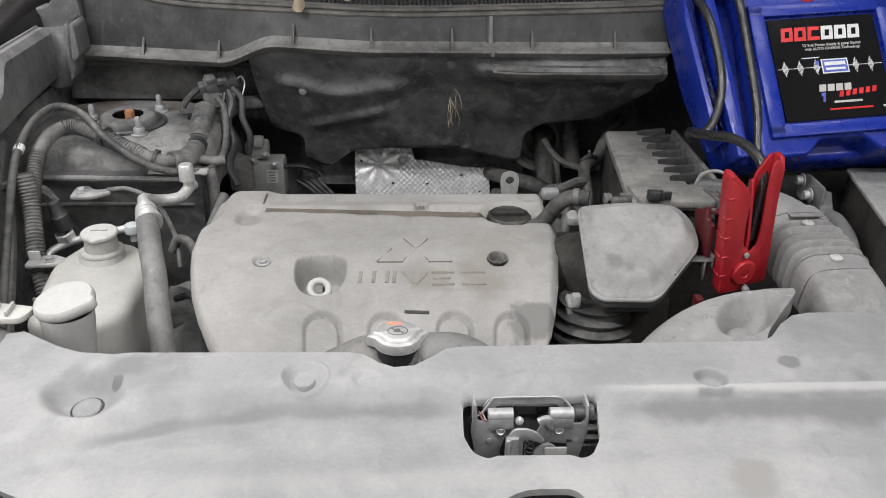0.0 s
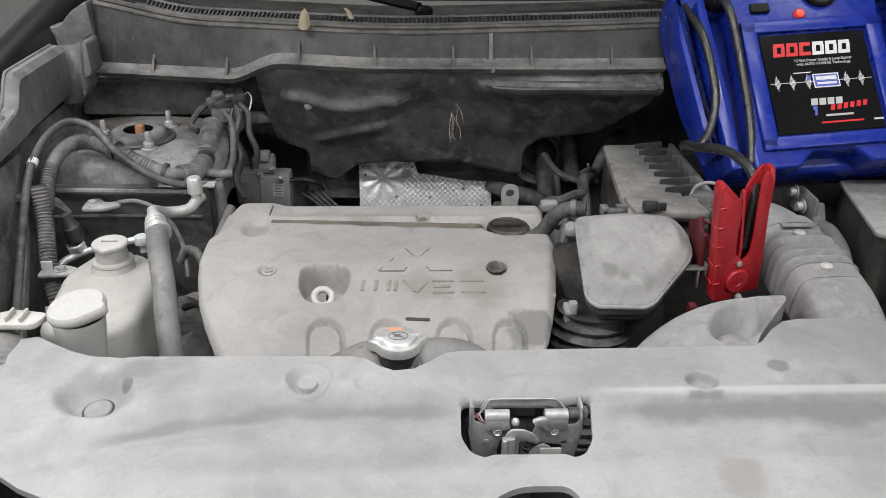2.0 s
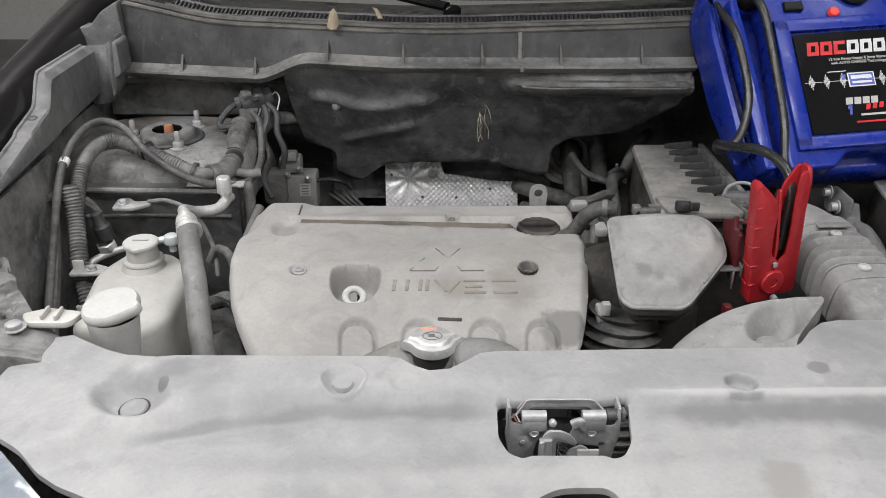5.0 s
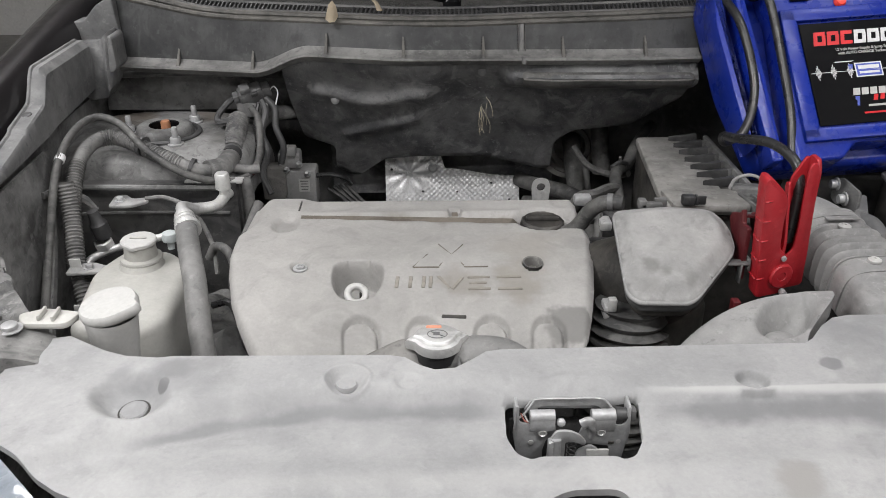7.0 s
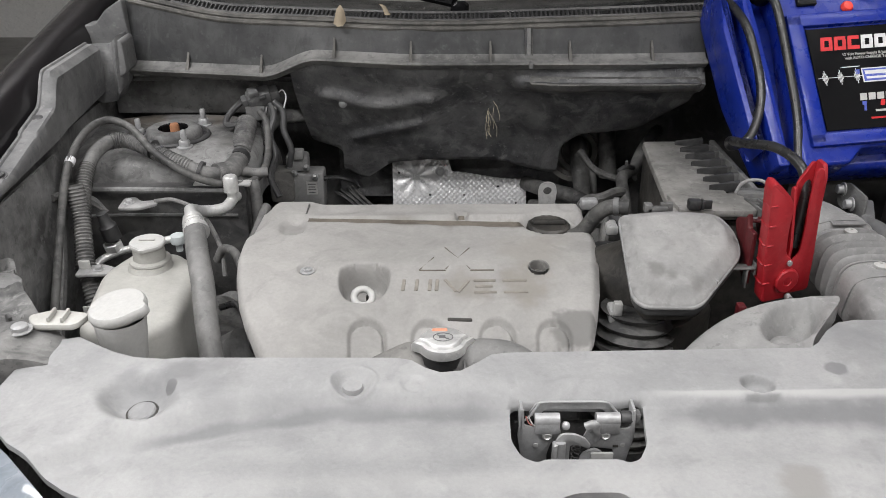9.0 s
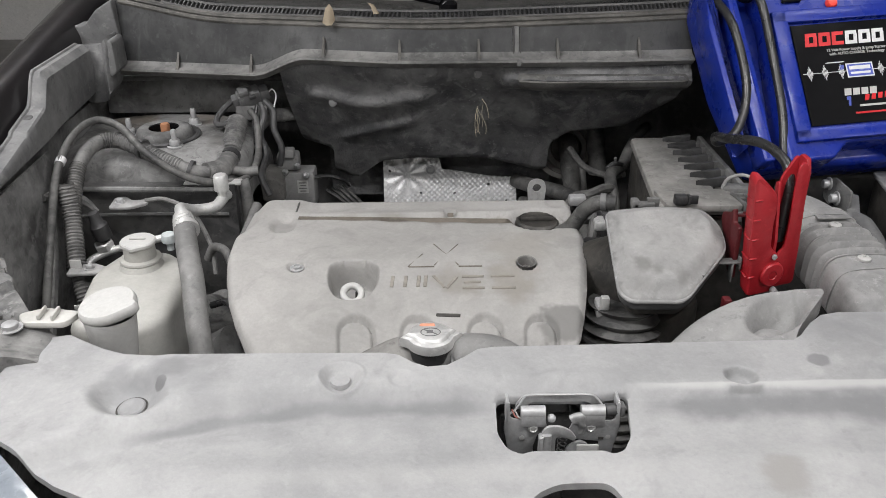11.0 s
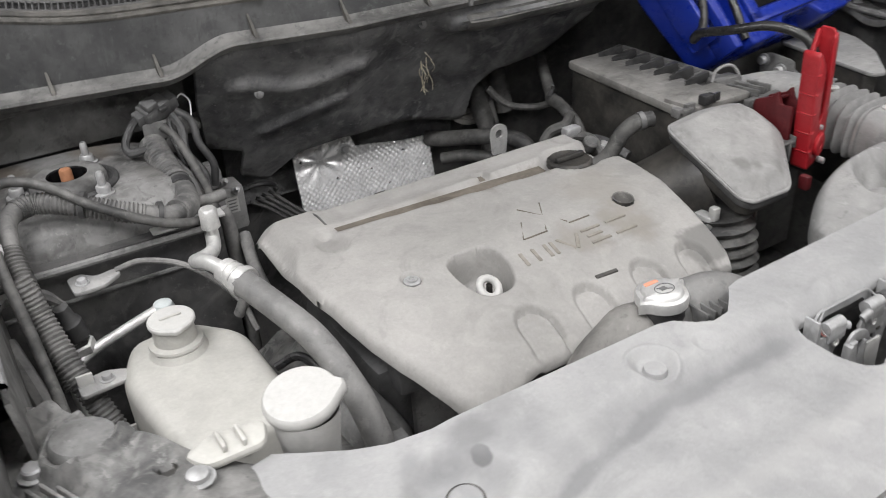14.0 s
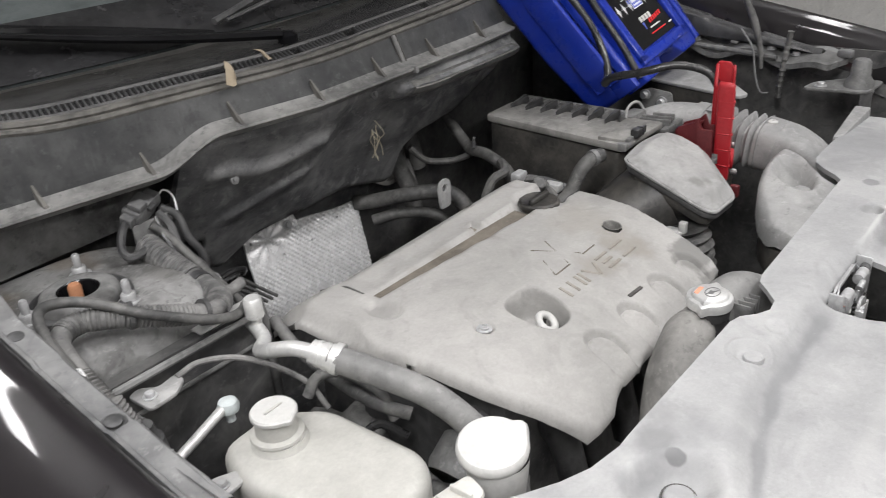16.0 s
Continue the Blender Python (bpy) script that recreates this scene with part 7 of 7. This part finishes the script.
def red_clamp():
    root = thing("red_clamp", (0.345, 0.06, 0.945), "red plastic battery clamp standing upright", "battery clamp")

    def slab(pts, y0, y1, bev=0.004, r=0.008):
        return prism(rounded(pts, r), y1 - y0, bev, Matrix.Translation((0, y1, 0)) @ Matrix.Rotation(radians(90), 4, "X"))

    def side(pts, x0, x1, bev=0.002, r=0.004):
        return prism(rounded(pts, r), x1 - x0, bev, Matrix(((0, 0, 1, x0), (1, 0, 0, 0), (0, 1, 0, 0), (0, 0, 0, 1))))

    # two channel-shaped handles that spread upwards, joined by the pivot
    part("handle", slab([(0.350, 0.945), (0.390, 0.945), (0.388, 1.0), (0.384, 1.06), (0.380, 1.118), (0.376, 1.133), (0.368, 1.137), (0.362, 1.130), (0.361, 1.10), (0.363, 1.04), (0.362, 1.008), (0.350, 0.998)], 0.050, 0.056, 0.0025), RED, root)
    part("handle", side([(0.052, 0.95), (0.084, 0.95), (0.086, 1.06), (0.088, 1.125), (0.082, 1.137), (0.060, 1.137), (0.052, 1.12)], 0.376, 0.384, 0.002), RED, root)
    part("handle_wall", side([(0.052, 0.96), (0.080, 0.96), (0.082, 1.06), (0.084, 1.10), (0.074, 1.102), (0.052, 1.02)], 0.345, 0.350, 0.001), RED, root)
    part("handle_back", slab([(0.346, 0.95), (0.384, 0.95), (0.383, 1.06), (0.381, 1.13), (0.372, 1.135), (0.352, 1.105), (0.348, 1.04)], 0.080, 0.087, 0.002), RED, root)
    part("handle", slab([(0.310, 0.94), (0.356, 0.94), (0.354, 1.0), (0.339, 1.012), (0.336, 1.050), (0.337, 1.085), (0.331, 1.098), (0.318, 1.112), (0.305, 1.124), (0.297, 1.126), (0.2935, 1.118), (0.299, 1.06), (0.304, 1.0)], 0.046, 0.076, 0.0045), RED, root)
    part("jaw", side([(0.076, 0.955), (0.10, 0.965), (0.146, 1.022), (0.143, 1.033), (0.112, 1.046), (0.104, 1.056), (0.096, 1.036), (0.076, 1.038)], 0.294, 0.301, 0.0015), MAROON, root, "dark red jaw")
    part("jaw", side([(0.076, 0.955), (0.10, 0.965), (0.146, 1.022), (0.143, 1.033), (0.112, 1.046), (0.104, 1.056), (0.096, 1.036), (0.076, 1.038)], 0.324, 0.331, 0.0015), MAROON, root, "dark red jaw")
    part("jaw_top", box(0.030, 0.040, 0.004, (0, 0, 0), 0.001, 1, at(0.3125, 0.122, 1.036, -22)), MAROON, root)
    part("jaw_tooth", box(0.012, 0.016, 0.022, (0.272, 0.02, 0.945), 0.003), MAROON, root, "dark red jaw tip")
    part("pivot_boss", lathe([(0.0185, 0), (0.0185, 0.004), (0.0165, 0.006), (0.007, 0.0065), (0.006, 0.0052), (0, 0.0052)], 36, at(0.346, 0.046, 0.972, 90)), RED, root)
    part("pivot_screw", lathe([(0.004, 0), (0.004, 0.004), (0, 0.005)], 10, at(0.345, 0.045, 1.0, 90)), STEEL, root, "bright screw end")
    part("end_screw", lathe([(0.005, 0), (0.005, 0.012), (0, 0.013)], 10, at(0.352, 0.044, 0.946, 90)), STEEL, root)
    for i in range(5):
        x, z = 0.2975 + 0.0022 * i, 1.092 - 0.03 * i
        part("grip_ridge", box(0.012, 0.003, 0.0025, (x + 0.0065, 0.0458, z), 0.001, 1, None), RED, root)
        part("grip_ridge", box(0.003, 0.024, 0.0025, (x - 0.0005, 0.061, z), 0.001, 1, None), RED, root)
    # the far handle stands further back than the near one
    for ob in root.children:
        if not ob.name.startswith("jaw"):
            for v in ob.data.vertices:
                v.co.y += 0.34 * (v.co.x + 0.345 - 0.305)


red_clamp()


# ---- battery side ----
def battery_side():
    b = thing("battery_box", (0.65, 0.22, 0.78), "dusty grey plastic battery cover", "battery")
    part("cover", prism(rounded([(0.632, 0.364), (0.774, 0.356), (0.752, 0.285), (0.702, 0.212), (0.612, 0.130), (0.588, 0.142)], 0.010), 0.008, 0.003, at(0, 0, 1.0)), LIDM, b)
    part("case", prism(rounded([(0.636, 0.362), (0.772, 0.354), (0.748, 0.285), (0.700, 0.216), (0.614, 0.146), (0.596, 0.158)], 0.012), 0.23, 0.006, at(0, 0, 0.77)), OILY_SHADE, b)
    part("tray_edge", box(0.012, 0.26, 0.03, (0, 0, 0), 0.003, 2, at(0.575, 0.25, 0.94, 0, 0, -13)), BLACK, b)
    t = thing("battery_terminal", (0.55, 0.24, 0.9), "dusty metal cable terminal beside the battery", "terminal")
    part("plate", prism(rounded([(-0.03, -0.04), (0.022, -0.03), (0.03, 0.02), (0.016, 0.036), (-0.012, 0.03)], 0.008), 0.006, 0.002, Matrix.Translation((0.548, 0.30, 0.985)) @ Euler((0, radians(-80), radians(12))).to_matrix().to_4x4()), HALF, t)
    part("bolt", hexbolt(0.008, 0.012, at(0.541, 0.325, 1.0, 0, -90)), STEEL, t)
    part("bolt", hexbolt(0.008, 0.012, at(0.538, 0.285, 0.99, 0, -90)), STEEL, t)
    part("clamp_arm", box(0.022, 0.07, 0.016, (0, 0, 0), 0.004, 2, at(0.562, 0.275, 0.975, 12, 0, -20)), GREYM, t)
    part("lug", tube([(0.555, 0.265, 0.968), (0.562, 0.225, 0.962), (0.566, 0.19, 0.94), (0.566, 0.17, 0.90)], [0.012, 0.018, 0.02, 0.02], 12), GREYM, t)
    part("cable", tube([(0.53, 0.30, 0.97), (0.54, 0.26, 0.93), (0.55, 0.2, 0.9)], 0.012, 10), WIRE, t)
    w = thing("lamp_mount", (0.74, -0.04, 0.95), "dark steel mount with a rubber bonnet stop", "mount")
    part("bonnet_stop", lathe([(0.030, -0.02), (0.028, 0.0), (0.020, 0.012), (0.018, 0.04), (0.014, 0.046), (0, 0.047)], 20, at(0.745, -0.045, 1.02)), HALF, w, "dusty rubber stop")
    part("bracket", prism(rounded([(0.69, 0.05), (0.74, 0.04), (0.80, -0.02), (0.80, -0.08), (0.71, -0.07)], 0.012), 0.006, 0.001, at(0, 0, 1.005)), HALF, w)
    part("leg", prism(rounded([(0.70, -0.06), (0.78, -0.06), (0.74, -0.075)], 0.004), 0.10, 0.0, at(0, 0, 0.905)), DEEP, w)
    part("bolt", hexbolt(0.008, 0.008, at(0.715, 0.02, 1.011)), STEEL, w)
    part("panel", prism(rounded([(0.50, -0.07), (0.70, -0.055), (0.70, -0.085), (0.51, -0.085)], 0.006), 0.03, 0.002, at(0.0, 0.0, 0.955)), LIDM, w)
    k = thing("wing_bracket", (0.79, 0.15, 1.03), "dark dusty steel bracket with holes and bolts", "bracket")
    part("plate", sheet(rounded([(0.735, 0.02), (0.80, -0.01), (0.82, 0.10), (0.815, 0.34), (0.775, 0.36), (0.765, 0.14)], 0.012), lambda x, y: (x, y, 1.04 + 0.25 * (x - 0.735) + 0.01 * math.sin(y * 40)), 0.01, [ring_of(0.011, 14, 0.785, 0.05), ring_of(0.008, 12, 0.795, 0.2)], 0.012), HALF, k)
    for y in (0.10, 0.155, 0.27, 0.325):
        part("bolt", hexbolt(0.008, 0.008, at(0.795, y, 1.055 + 0.01 * math.sin(y * 40))), STEEL, k)
    part("stiffener", tube([(0.76, 0.13, 1.046), (0.772, 0.24, 1.05), (0.775, 0.35, 1.056)], 0.006, 8), HALF, k)
    part("clip", box(0.03, 0.018, 0.02, (0.80, 0.235, 1.07), 0.004), LIDM, k)
    part("clip", box(0.02, 0.03, 0.016, (0.79, 0.0, 1.062), 0.004), GREYM, k)
    c = thing("hanging_cables", (0.72, 0.3, 1.0), "thin dark cables hanging by the opposite wing", "cable")
    part("cable", tube([(0.755, 0.225, 1.21), (0.76, 0.206, 1.163), (0.762, 0.185, 1.117), (0.76, 0.167, 1.064), (0.757, 0.160, 1.02)], [0.006, 0.007, 0.008, 0.006, 0.004], 10), HOSEB, c)
    part("cable", tube([(0.76, 0.106, 1.105), (0.762, 0.110, 1.075), (0.76, 0.112, 1.051), (0.76, 0.116, 1.01), (0.76, 0.118, 0.96)], 0.006, 10, 6, 0.012, 0.001), HOSEB, c, "dusty ribbed cable")
    part("wire", tube([(0.74, 0.205, 1.107), (0.742, 0.185, 1.08), (0.742, 0.175, 1.06), (0.74, 0.165, 1.01), (0.74, 0.152, 0.975), (0.745, 0.135, 0.972)], 0.0022, 6), GREYM, c, "thin pale wire")


battery_side()
